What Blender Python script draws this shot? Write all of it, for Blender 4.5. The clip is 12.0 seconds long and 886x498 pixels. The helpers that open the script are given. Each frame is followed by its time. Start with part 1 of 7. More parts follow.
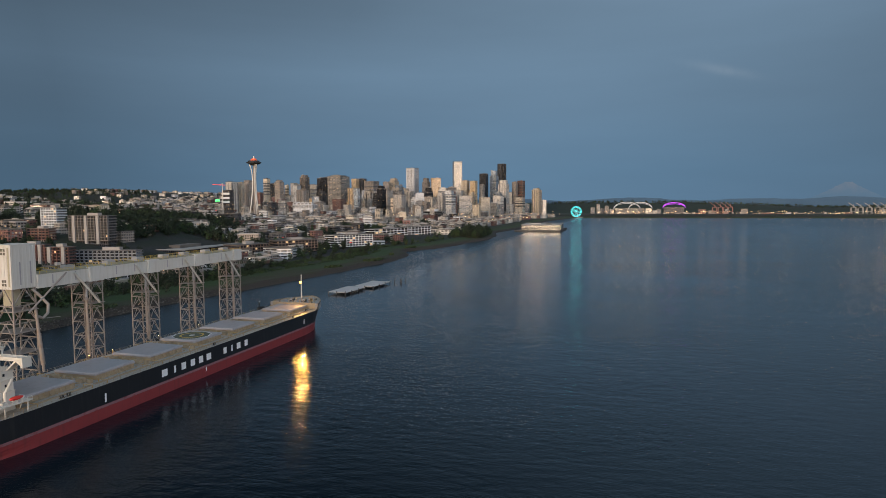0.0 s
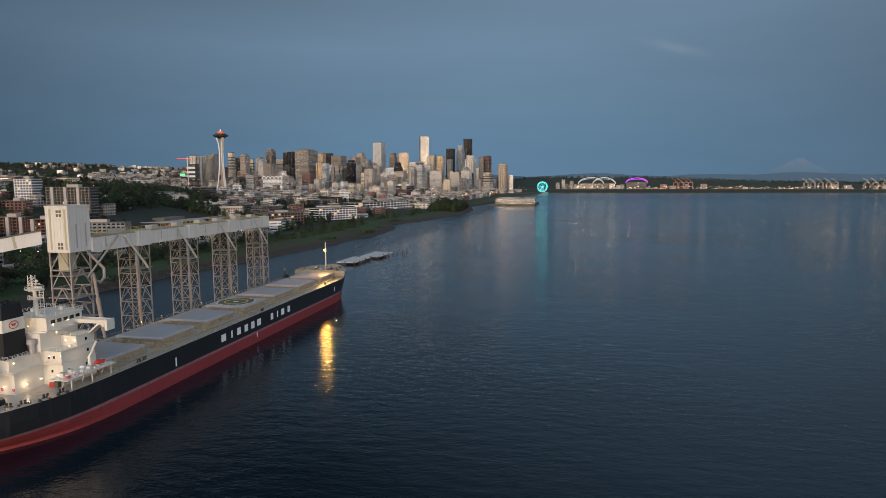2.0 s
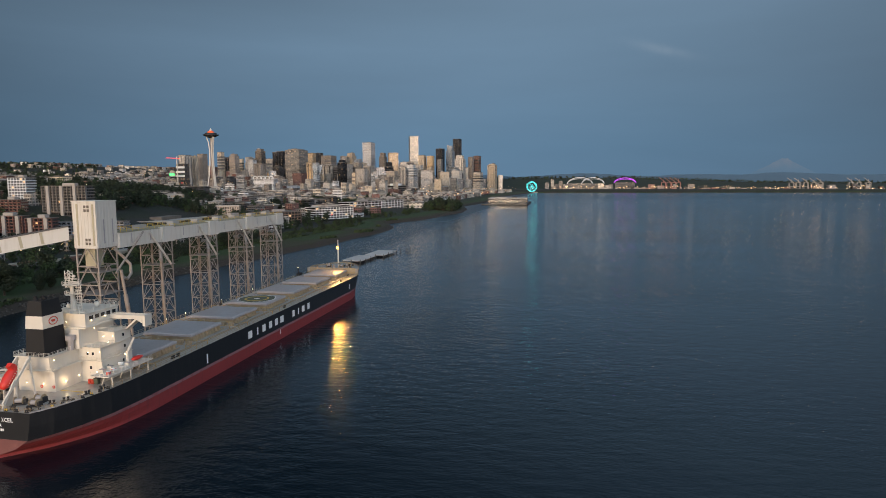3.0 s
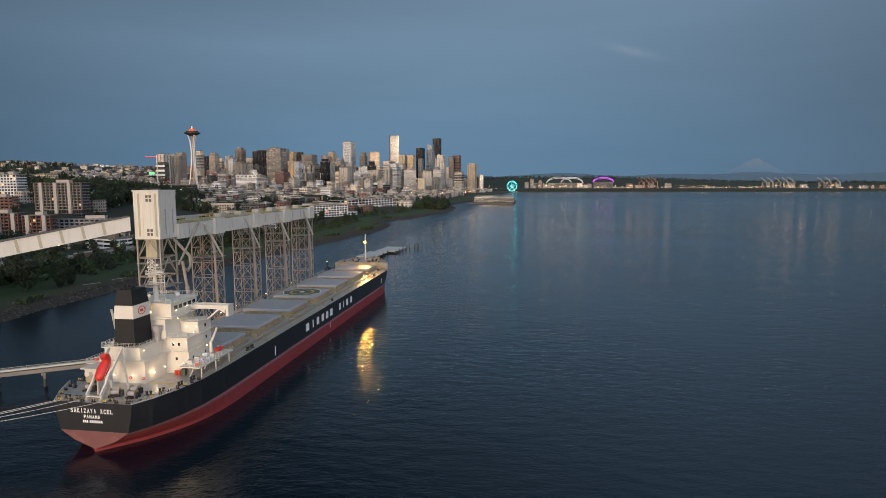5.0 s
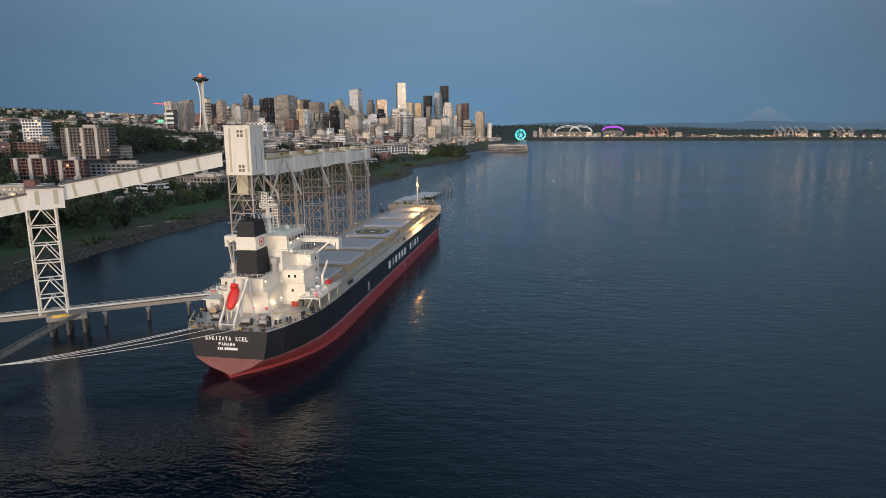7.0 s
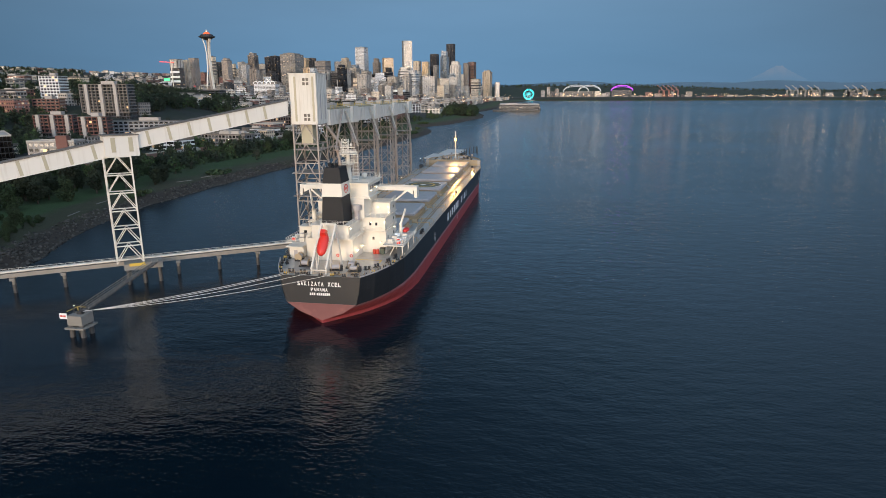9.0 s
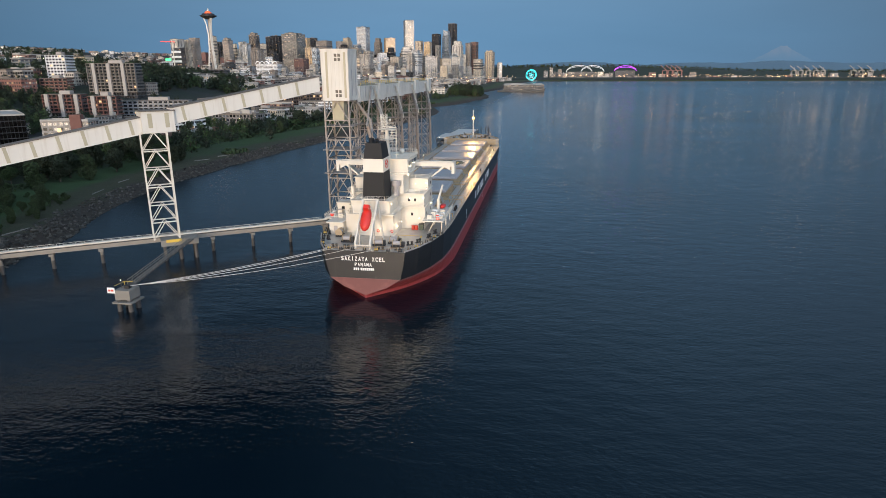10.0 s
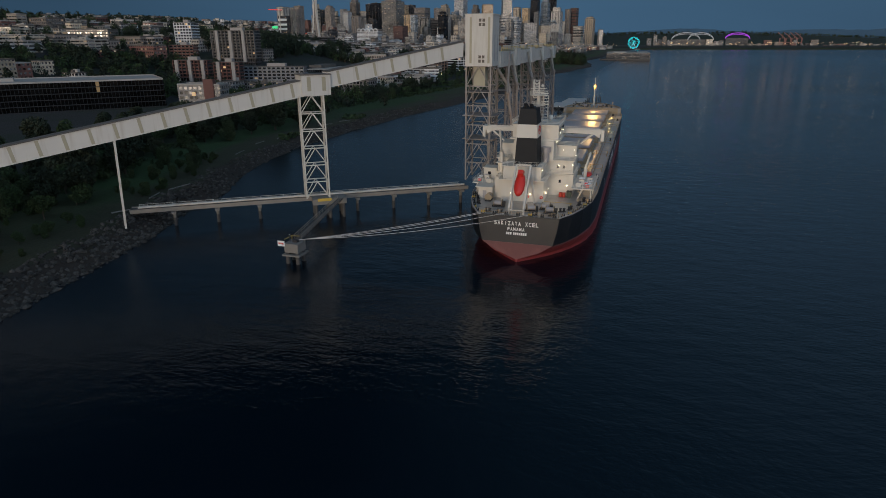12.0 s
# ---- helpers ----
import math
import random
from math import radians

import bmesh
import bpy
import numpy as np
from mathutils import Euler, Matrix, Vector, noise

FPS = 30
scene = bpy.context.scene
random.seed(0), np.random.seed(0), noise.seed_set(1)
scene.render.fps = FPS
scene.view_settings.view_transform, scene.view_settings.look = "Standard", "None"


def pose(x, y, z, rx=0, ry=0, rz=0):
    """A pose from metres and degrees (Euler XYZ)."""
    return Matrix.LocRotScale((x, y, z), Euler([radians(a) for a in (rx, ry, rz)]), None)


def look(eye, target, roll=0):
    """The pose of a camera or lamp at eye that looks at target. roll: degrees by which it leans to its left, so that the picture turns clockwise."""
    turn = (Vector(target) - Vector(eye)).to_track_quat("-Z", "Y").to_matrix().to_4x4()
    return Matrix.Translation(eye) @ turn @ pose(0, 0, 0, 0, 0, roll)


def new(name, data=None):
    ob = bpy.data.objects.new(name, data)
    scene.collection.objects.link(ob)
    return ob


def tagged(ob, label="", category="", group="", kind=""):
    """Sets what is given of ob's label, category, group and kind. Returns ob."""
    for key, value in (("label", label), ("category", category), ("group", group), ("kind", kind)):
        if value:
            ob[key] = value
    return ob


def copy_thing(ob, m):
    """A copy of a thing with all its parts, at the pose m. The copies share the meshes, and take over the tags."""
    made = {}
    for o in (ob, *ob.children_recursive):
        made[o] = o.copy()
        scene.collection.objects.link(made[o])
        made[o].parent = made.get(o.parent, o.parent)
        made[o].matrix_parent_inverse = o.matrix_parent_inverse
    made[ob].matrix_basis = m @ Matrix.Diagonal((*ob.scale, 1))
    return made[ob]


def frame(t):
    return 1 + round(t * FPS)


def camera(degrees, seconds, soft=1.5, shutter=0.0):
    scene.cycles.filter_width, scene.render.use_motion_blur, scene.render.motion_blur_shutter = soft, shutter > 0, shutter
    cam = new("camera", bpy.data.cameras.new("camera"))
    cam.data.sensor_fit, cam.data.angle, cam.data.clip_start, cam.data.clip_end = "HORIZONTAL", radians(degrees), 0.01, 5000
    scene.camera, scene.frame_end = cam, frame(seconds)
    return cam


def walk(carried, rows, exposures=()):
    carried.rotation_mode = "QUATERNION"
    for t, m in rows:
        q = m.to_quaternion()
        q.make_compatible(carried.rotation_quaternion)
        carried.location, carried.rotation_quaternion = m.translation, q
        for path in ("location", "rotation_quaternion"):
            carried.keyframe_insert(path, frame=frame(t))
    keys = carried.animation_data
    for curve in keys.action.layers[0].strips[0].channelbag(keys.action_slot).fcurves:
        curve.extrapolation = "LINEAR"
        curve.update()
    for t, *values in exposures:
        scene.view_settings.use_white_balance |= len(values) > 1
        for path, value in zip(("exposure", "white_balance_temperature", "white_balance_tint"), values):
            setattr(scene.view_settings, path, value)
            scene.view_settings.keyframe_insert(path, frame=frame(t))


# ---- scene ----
cam = camera(71.34, 12.0, soft=0.9)

ROLL = 0.215
PATH = [
    (0, (181.00, -101.67, 71.20), -4.208, 16.353),
    (0.5, (170.74, -104.52, 69.40), -4.945, 15.312),
    (1, (160.81, -106.99, 67.59), -5.703, 14.234),
    (1.5, (151.55, -109.82, 66.51), -6.384, 13.258),
    (2, (143.52, -111.71, 65.64), -6.394, 12.583),
    (2.5, (136.01, -113.15, 64.65), -6.384, 11.973),
    (3, (128.53, -114.54, 63.87), -6.368, 11.355),
    (5, (98.20, -119.57, 60.44), -6.363, 8.994),
    (5.5, (90.67, -121.22, 59.51), -7.357, 8.907),
    (6, (83.26, -122.60, 58.20), -8.629, 9.046),
    (6.5, (76.05, -124.01, 56.92), -9.873, 9.146),
    (7, (69.98, -125.12, 56.01), -10.936, 9.178),
    (9, (49.99, -128.90, 52.42), -14.447, 9.424),
    (9.5, (44.98, -129.96, 51.63), -15.296, 9.430),
    (10, (40.23, -131.35, 51.00), -16.111, 9.421),
    (10.5, (35.65, -133.09, 50.69), -16.978, 9.808),
    (11, (31.12, -134.90, 50.52), -17.816, 13.285),
    (11.5, (27.82, -136.21, 50.34), -18.361, 15.823),
    (12, (25.40, -137.08, 50.31), -18.806, 17.633),
]
walk(cam, [(t, pose(*eye, 90 + tilt, ROLL, turn)) for t, eye, tilt, turn in PATH],
     exposures=[(0, -0.12, 6500, 10), (3.0, -0.10, 6500, 10), (5.0, -0.04, 6500, 10), (7.0, 0.10, 6250, 9), (9.0, 0.24, 5950, 7), (10.5, 0.28, 5850, 6),
                (11.0, -0.10, 5750, 5), (11.5, -0.60, 5650, 5), (12.0, -1.14, 5600, 5)])

# ---- world, sun, large lights ----
SUNSET = Vector((0.42, -0.90, 0.10)).normalized()      # the afterglow lies behind the start of the walk
world = bpy.data.worlds.new("dusk")
scene.world = world
world.use_nodes = True
wn, wl = world.node_tree.nodes, world.node_tree.links
wn.clear()


def wmath(op, a, b=None):
    q = wn.new("ShaderNodeMath")
    q.operation = op
    for i, v in enumerate((a, b)):
        if isinstance(v, (int, float)):
            q.inputs[i].default_value = v
        elif v is not None:
            wl.new(v, q.inputs[i])
    return q.outputs[0]


def wmix(fac, a, b, blend="MIX"):
    q = wn.new("ShaderNodeMix")
    q.data_type, q.blend_type = "RGBA", blend
    for sock, v in ((q.inputs[0], fac), (q.inputs[6], a), (q.inputs[7], b)):
        if isinstance(v, (int, float)):
            sock.default_value = v
        elif isinstance(v, tuple):
            sock.default_value = (*v, 1)
        else:
            wl.new(v, sock)
    return q.outputs[2]


w_co = wn.new("ShaderNodeTexCoord").outputs["Generated"]
w_sep = wn.new("ShaderNodeSeparateXYZ")
wl.new(w_co, w_sep.inputs[0])
# dusk blue from the horizon to the zenith
w_ramp = wn.new("ShaderNodeValToRGB")
wl.new(w_sep.outputs[2], w_ramp.inputs[0])
el = w_ramp.color_ramp.elements
el[0].position, el[0].color = 0.0, (0.124, 0.226, 0.344, 1)
el[1].position, el[1].color = 1.0, (0.080, 0.130, 0.195, 1)
for p, c in ((0.05, (0.123, 0.226, 0.342)), (0.15, (0.141, 0.234, 0.340)), (0.32, (0.184, 0.284, 0.396)), (0.46, (0.140, 0.232, 0.330)), (0.64, (0.105, 0.178, 0.262))):
    e = el.new(p)
    e.color = (*c, 1)
# thin cloud streaks
w_map = wn.new("ShaderNodeMapping")
w_map.inputs["Scale"].default_value = (1.0, 1.0, 6.0)
w_noise = wn.new("ShaderNodeTexNoise")
w_noise.inputs["Scale"].default_value, w_noise.inputs["Detail"].default_value = 2.2, 5.0
wl.new(w_co, w_map.inputs[0])
wl.new(w_map.outputs[0], w_noise.inputs["Vector"])
w_cl = wn.new("ShaderNodeMapRange")
w_cl.inputs[1].default_value, w_cl.inputs[2].default_value, w_cl.inputs[3].default_value, w_cl.inputs[4].default_value = 0.25, 0.8, 0.93, 1.07
wl.new(w_noise.outputs["Fac"], w_cl.inputs[0])
w_sky = wmix(1.0, w_ramp.outputs[0], w_cl.outputs[0], "MULTIPLY")
# the high sky is brighter in the west than in the east
w_west = wn.new("ShaderNodeMapRange")
w_west.inputs[1].default_value, w_west.inputs[2].default_value, w_west.inputs[3].default_value, w_west.inputs[4].default_value = -0.40, 0.25, 0.05, 1.3
wl.new(w_sep.outputs[0], w_west.inputs[0])
w_high = wn.new("ShaderNodeMapRange")
w_high.inputs[1].default_value, w_high.inputs[2].default_value = 0.20, 0.48
wl.new(w_sep.outputs[2], w_high.inputs[0])
w_sky = wmix(w_high.outputs[0], w_sky, wmix(1.0, w_sky, w_west.outputs[0], "MULTIPLY"))
# the sky over the city is the brightest, paler to both sides
w_across = wn.new("ShaderNodeVectorMath")
w_across.operation = "DOT_PRODUCT"
w_across.inputs[1].default_value = (0.985, 0.17, 0.0)
wl.new(w_co, w_across.inputs[0])
w_fall = wmath("MAXIMUM", wmath("SUBTRACT", 1.05, wmath("MULTIPLY", wmath("POWER", wmath("ABSOLUTE", w_across.outputs["Value"]), 2.0), 1.15)), 0.62)
w_sky = wmix(1.0, w_sky, w_fall, "MULTIPLY")
# one thin wisp high over the far shore
WISP = Vector((0.128, 0.966, 0.188)).normalized()
w_up = wmath("SUBTRACT", w_sep.outputs[2], WISP.z)
w_lat = wmath("SUBTRACT", w_sep.outputs[0], WISP.x)
w_lat2 = wmath("MULTIPLY", w_lat, 26.0)
w_up2 = wmath("MULTIPLY", wmath("ADD", w_up, wmath("MULTIPLY", w_lat, 0.28)), 150.0)
w_ell = wmath("ADD", wmath("MULTIPLY", w_lat2, w_lat2), wmath("MULTIPLY", w_up2, w_up2))
w_fine = wn.new("ShaderNodeTexNoise")
w_fine.inputs["Scale"].default_value, w_fine.inputs["Detail"].default_value = 40.0, 4.0
wl.new(w_co, w_fine.inputs["Vector"])
w_wisp = wmath("MULTIPLY", wmath("MULTIPLY", wmath("EXPONENT", wmath("MULTIPLY", w_ell, -1.0)), w_fine.outputs["Fac"]), 0.12)
w_front = wmath("GREATER_THAN", w_sep.outputs[1], 0.0)
w_sky = wmix(wmath("MULTIPLY", w_wisp, w_front), w_sky, (0.75, 0.80, 0.85))
# afterglow of the set sun
w_dot = wn.new("ShaderNodeVectorMath")
w_dot.operation = "DOT_PRODUCT"
w_dot.inputs[1].default_value = SUNSET
wl.new(w_co, w_dot.inputs[0])
w_side = wmath("POWER", wmath("MAXIMUM", wmath("ADD", wmath("MULTIPLY", w_dot.outputs["Value"], 0.5), 0.5), 0.0), 3.2)
w_low = wn.new("ShaderNodeMapRange")
w_low.inputs[1].default_value, w_low.inputs[2].default_value = 0.0, 0.35
wl.new(w_sep.outputs[2], w_low.inputs[0])
w_warm = wmix(w_low.outputs[0], (2.9, 2.0, 1.32), (1.15, 1.40, 1.75))
w_glow = wmix(1.0, w_warm, w_side, "MULTIPLY")
w_all = wmix(1.0, w_sky, w_glow, "ADD")
w_bg = wn.new("ShaderNodeBackground")
w_out = wn.new("ShaderNodeOutputWorld")
wl.new(w_all, w_bg.inputs[0])
w_bg.inputs[1].default_value = 1.0
wl.new(w_bg.outputs[0], w_out.inputs[0])

glow = bpy.data.lights.new("sunset_glow", "SUN")
glow.energy, glow.angle, glow.color = 2.2, radians(12), (1.0, 0.72, 0.46)
glow_ob = new("sunset_glow", glow)
glow_ob.matrix_world = look(Vector((-0.10, -0.98, 0.09)) * 50, (0, 0, 0))


# ---- materials ----
def nodes_of(name):
    m = bpy.data.materials.new(name)
    m.use_nodes = True
    n, l = m.node_tree.nodes, m.node_tree.links
    return m, n, l, n["Principled BSDF"]


def math_node(n, l, op, a, b=None):
    q = n.new("ShaderNodeMath")
    q.operation = op
    for i, v in enumerate((a, b)):
        if v is None:
            continue
        if isinstance(v, (int, float)):
            q.inputs[i].default_value = v
        else:
            l.new(v, q.inputs[i])
    return q.outputs[0]


def mix_rgb(n, l, fac, a, b, blend="MIX"):
    q = n.new("ShaderNodeMix")
    q.data_type, q.blend_type = "RGBA", blend
    for sock, v in ((q.inputs[0], fac), (q.inputs[6], a), (q.inputs[7], b)):
        if isinstance(v, (int, float)):
            sock.default_value = v
        elif isinstance(v, tuple):
            sock.default_value = (*v[:3], 1)
        else:
            l.new(v, sock)
    return q.outputs[2]


def paint(name, color, rough=0.55, metal=0.0, vary=0.12, scale=0.25, grain=6.0, bump=0.15, stain=None, stain_amount=0.35, streak=False):
    """Painted or raw surface: broad patches, fine grain, optional stains or running streaks."""
    m, n, l, b = nodes_of(name)
    co = n.new("ShaderNodeTexCoord").outputs["Object"]
    big = n.new("ShaderNodeTexNoise")
    big.inputs["Scale"].default_value, big.inputs["Detail"].default_value = scale, 4
    fine = n.new("ShaderNodeTexNoise")
    fine.inputs["Scale"].default_value, fine.inputs["Detail"].default_value = grain, 3
    l.new(co, big.inputs["Vector"])
    l.new(co, fine.inputs["Vector"])
    lo = tuple(c * (1 - vary) for c in color)
    hi = tuple(min(1, c * (1 + vary)) for c in color)
    c = mix_rgb(n, l, big.outputs["Fac"], lo, hi)
    c = mix_rgb(n, l, math_node(n, l, "MULTIPLY", fine.outputs["Fac"], 0.35), c, lo)
    if stain:
        mp = n.new("ShaderNodeMapping")
        mp.inputs["Scale"].default_value = (0.9, 0.9, 0.07) if streak else (0.5, 0.5, 0.5)
        st = n.new("ShaderNodeTexNoise")
        st.inputs["Scale"].default_value, st.inputs["Detail"].default_value = 1.1, 6
        l.new(co, mp.inputs[0])
        l.new(mp.outputs[0], st.inputs["Vector"])
        rp = n.new("ShaderNodeMapRange")
        rp.inputs[1].default_value, rp.inputs[2].default_value = 0.52, 0.75
        rp.inputs[4].default_value = stain_amount
        l.new(st.outputs["Fac"], rp.inputs[0])
        c = mix_rgb(n, l, rp.outputs[0], c, stain)
    l.new(c, b.inputs["Base Color"])
    b.inputs["Roughness"].default_value, b.inputs["Metallic"].default_value = rough, metal
    if bump:
        bp = n.new("ShaderNodeBump")
        bp.inputs["Strength"].default_value, bp.inputs["Distance"].default_value = bump, 0.03
        l.new(fine.outputs["Fac"], bp.inputs["Height"])
        l.new(bp.outputs[0], b.inputs["Normal"])
    return m


def lamp_mat(name, color, strength):
    m, n, l, b = nodes_of(name)
    b.inputs["Base Color"].default_value = (*color, 1)
    b.inputs["Emission Color"].default_value = (*color, 1)
    b.inputs["Emission Strength"].default_value = strength
    m.cycles.emission_sampling = "NONE"
    return m


def facade(name, wall, glass, floor=3.6, bay=3.2, wide=0.62, high=0.55, lit=0.05, gloss=0.25, tint=0.42, mirror=0.40):
    """Outside wall with rows of windows at real storey height; a few are lit."""
    m, n, l, b = nodes_of(name)
    co = n.new("ShaderNodeTexCoord").outputs["UV"]
    sp = n.new("ShaderNodeSeparateXYZ")
    l.new(co, sp.inputs[0])
    geo = n.new("ShaderNodeNewGeometry")
    rnd = math_node(n, l, "FRACT", math_node(n, l, "ADD", n.new("ShaderNodeObjectInfo").outputs["Random"], geo.outputs["Random Per Island"]))
    u = math_node(n, l, "DIVIDE", math_node(n, l, "ADD", sp.outputs[0], 500.0), bay)
    v = math_node(n, l, "DIVIDE", math_node(n, l, "ADD", sp.outputs[1], 500.4), floor)
    fu, fv = math_node(n, l, "FRACT", u), math_node(n, l, "FRACT", v)
    win = math_node(n, l, "MULTIPLY", math_node(n, l, "LESS_THAN", fu, wide), math_node(n, l, "LESS_THAN", fv, high))
    nz = n.new("ShaderNodeSeparateXYZ")
    l.new(geo.outputs["Normal"], nz.inputs[0])
    win = math_node(n, l, "MULTIPLY", win, math_node(n, l, "LESS_THAN", math_node(n, l, "ABSOLUTE", nz.outputs[2]), 0.5))
    cell = n.new("ShaderNodeCombineXYZ")
    l.new(math_node(n, l, "FLOOR", u), cell.inputs[0])
    l.new(math_node(n, l, "FLOOR", v), cell.inputs[1])
    l.new(math_node(n, l, "MULTIPLY", rnd, 91.0), cell.inputs[2])
    wh = n.new("ShaderNodeTexWhiteNoise")
    l.new(cell.outputs[0], wh.inputs["Vector"])
    tone = n.new("ShaderNodeTexNoise")
    tone.inputs["Scale"].default_value, tone.inputs["Detail"].default_value = 0.12, 4
    l.new(co, tone.inputs["Vector"])
    lo = tuple(c * (1 - tint) for c in wall)
    hi = tuple(min(0.85, c * (1 + tint)) for c in wall)
    wc = mix_rgb(n, l, rnd, lo, hi)
    wc = mix_rgb(n, l, math_node(n, l, "MULTIPLY", tone.outputs["Fac"], 0.3), wc, lo)
    gc = mix_rgb(n, l, wh.outputs["Value"], tuple(c * 0.4 for c in glass), tuple(c + mirror for c in glass))
    l.new(mix_rgb(n, l, win, wc, gc), b.inputs["Base Color"])
    l.new(math_node(n, l, "MULTIPLY", win, 0.75), b.inputs["Metallic"])
    rg = n.new("ShaderNodeMapRange")
    rg.inputs[3].default_value, rg.inputs[4].default_value = 0.75, gloss
    l.new(win, rg.inputs[0])
    l.new(rg.outputs[0], b.inputs["Roughness"])
    on = math_node(n, l, "MULTIPLY", math_node(n, l, "GREATER_THAN", wh.outputs["Value"], 1 - lit), win)
    b.inputs["Emission Color"].default_value = (1.0, 0.62, 0.28, 1)
    l.new(math_node(n, l, "MULTIPLY", on, 0.4), b.inputs["Emission Strength"])
    bp = n.new("ShaderNodeBump")
    bp.inputs["Strength"].default_value, bp.inputs["Distance"].default_value = 0.6, 0.25
    l.new(math_node(n, l, "SUBTRACT", 1.0, win), bp.inputs["Height"])
    l.new(bp.outputs[0], b.inputs["Normal"])
    m.cycles.emission_sampling = "NONE"
    return m


WAVE, DEEP = 0.75, (0.0022, 0.0075, 0.0130)


def water_mat():
    """Calm bay: slow swell, ripples of two lengths, ruffled and slick patches."""
    m, n, l, b = nodes_of("sea_water")
    co = n.new("ShaderNodeTexCoord").outputs["Object"]

    def ripple(scale, stretch, turn, detail, rough=0.5):
        mp = n.new("ShaderNodeMapping")
        mp.inputs["Scale"].default_value = (stretch, 1.0, 1.0)
        mp.inputs["Rotation"].default_value = (0, 0, radians(turn))
        nz = n.new("ShaderNodeTexNoise")
        nz.inputs["Scale"].default_value, nz.inputs["Detail"].default_value, nz.inputs["Roughness"].default_value = scale, detail, rough
        l.new(co, mp.inputs[0])
        l.new(mp.outputs[0], nz.inputs["Vector"])
        return nz.outputs["Fac"]

    def spread(value, a, b0, lo, hi):
        q = n.new("ShaderNodeMapRange")
        for i, v in enumerate((a, b0, lo, hi)):
            q.inputs[1 + i].default_value = v
        l.new(value, q.inputs[0])
        return q.outputs[0]

    sp = n.new("ShaderNodeSeparateXYZ")
    l.new(co, sp.inputs[0])
    open_bay = spread(math_node(n, l, "ADD", sp.outputs[0], math_node(n, l, "MULTIPLY", ripple(0.02, 1.0, 0, 2), 60.0)), 42.0, 105.0, 0.0, 1.0)
    ruffled = math_node(n, l, "MULTIPLY", open_bay, spread(ripple(0.011, 0.45, 12, 3), 0.36, 0.62, 0.25, 1.0))
    swell = math_node(n, l, "MULTIPLY", ripple(0.045, 0.6, 8, 2), 0.35)
    chop = math_node(n, l, "MULTIPLY", ripple(0.30, 0.55, -10, 2), spread(ruffled, 0, 1, 0.17, 0.36))
    fine = math_node(n, l, "MULTIPLY", ripple(1.4, 0.65, 15, 2, 0.6), spread(ruffled, 0, 1, 0.085, 0.18))
    h = math_node(n, l, "ADD", math_node(n, l, "ADD", swell, chop), fine)
    bp = n.new("ShaderNodeBump")
    bp.inputs["Strength"].default_value, bp.inputs["Distance"].default_value = 1.0, WAVE
    l.new(h, bp.inputs["Height"])
    l.new(bp.outputs[0], b.inputs["Normal"])
    b.inputs["Base Color"].default_value = (*DEEP, 1)
    b.inputs["IOR"].default_value = 1.4
    basin = spread(sp.outputs[0], -18.0, -55.0, 0.0, 1.0)
    far_bay = spread(sp.outputs[1], 700.0, 2200.0, 0.0, 0.16)
    l.new(math_node(n, l, "ADD", spread(basin, 0, 1, 0.055, 0.26), far_bay), b.inputs["Roughness"])
    return m


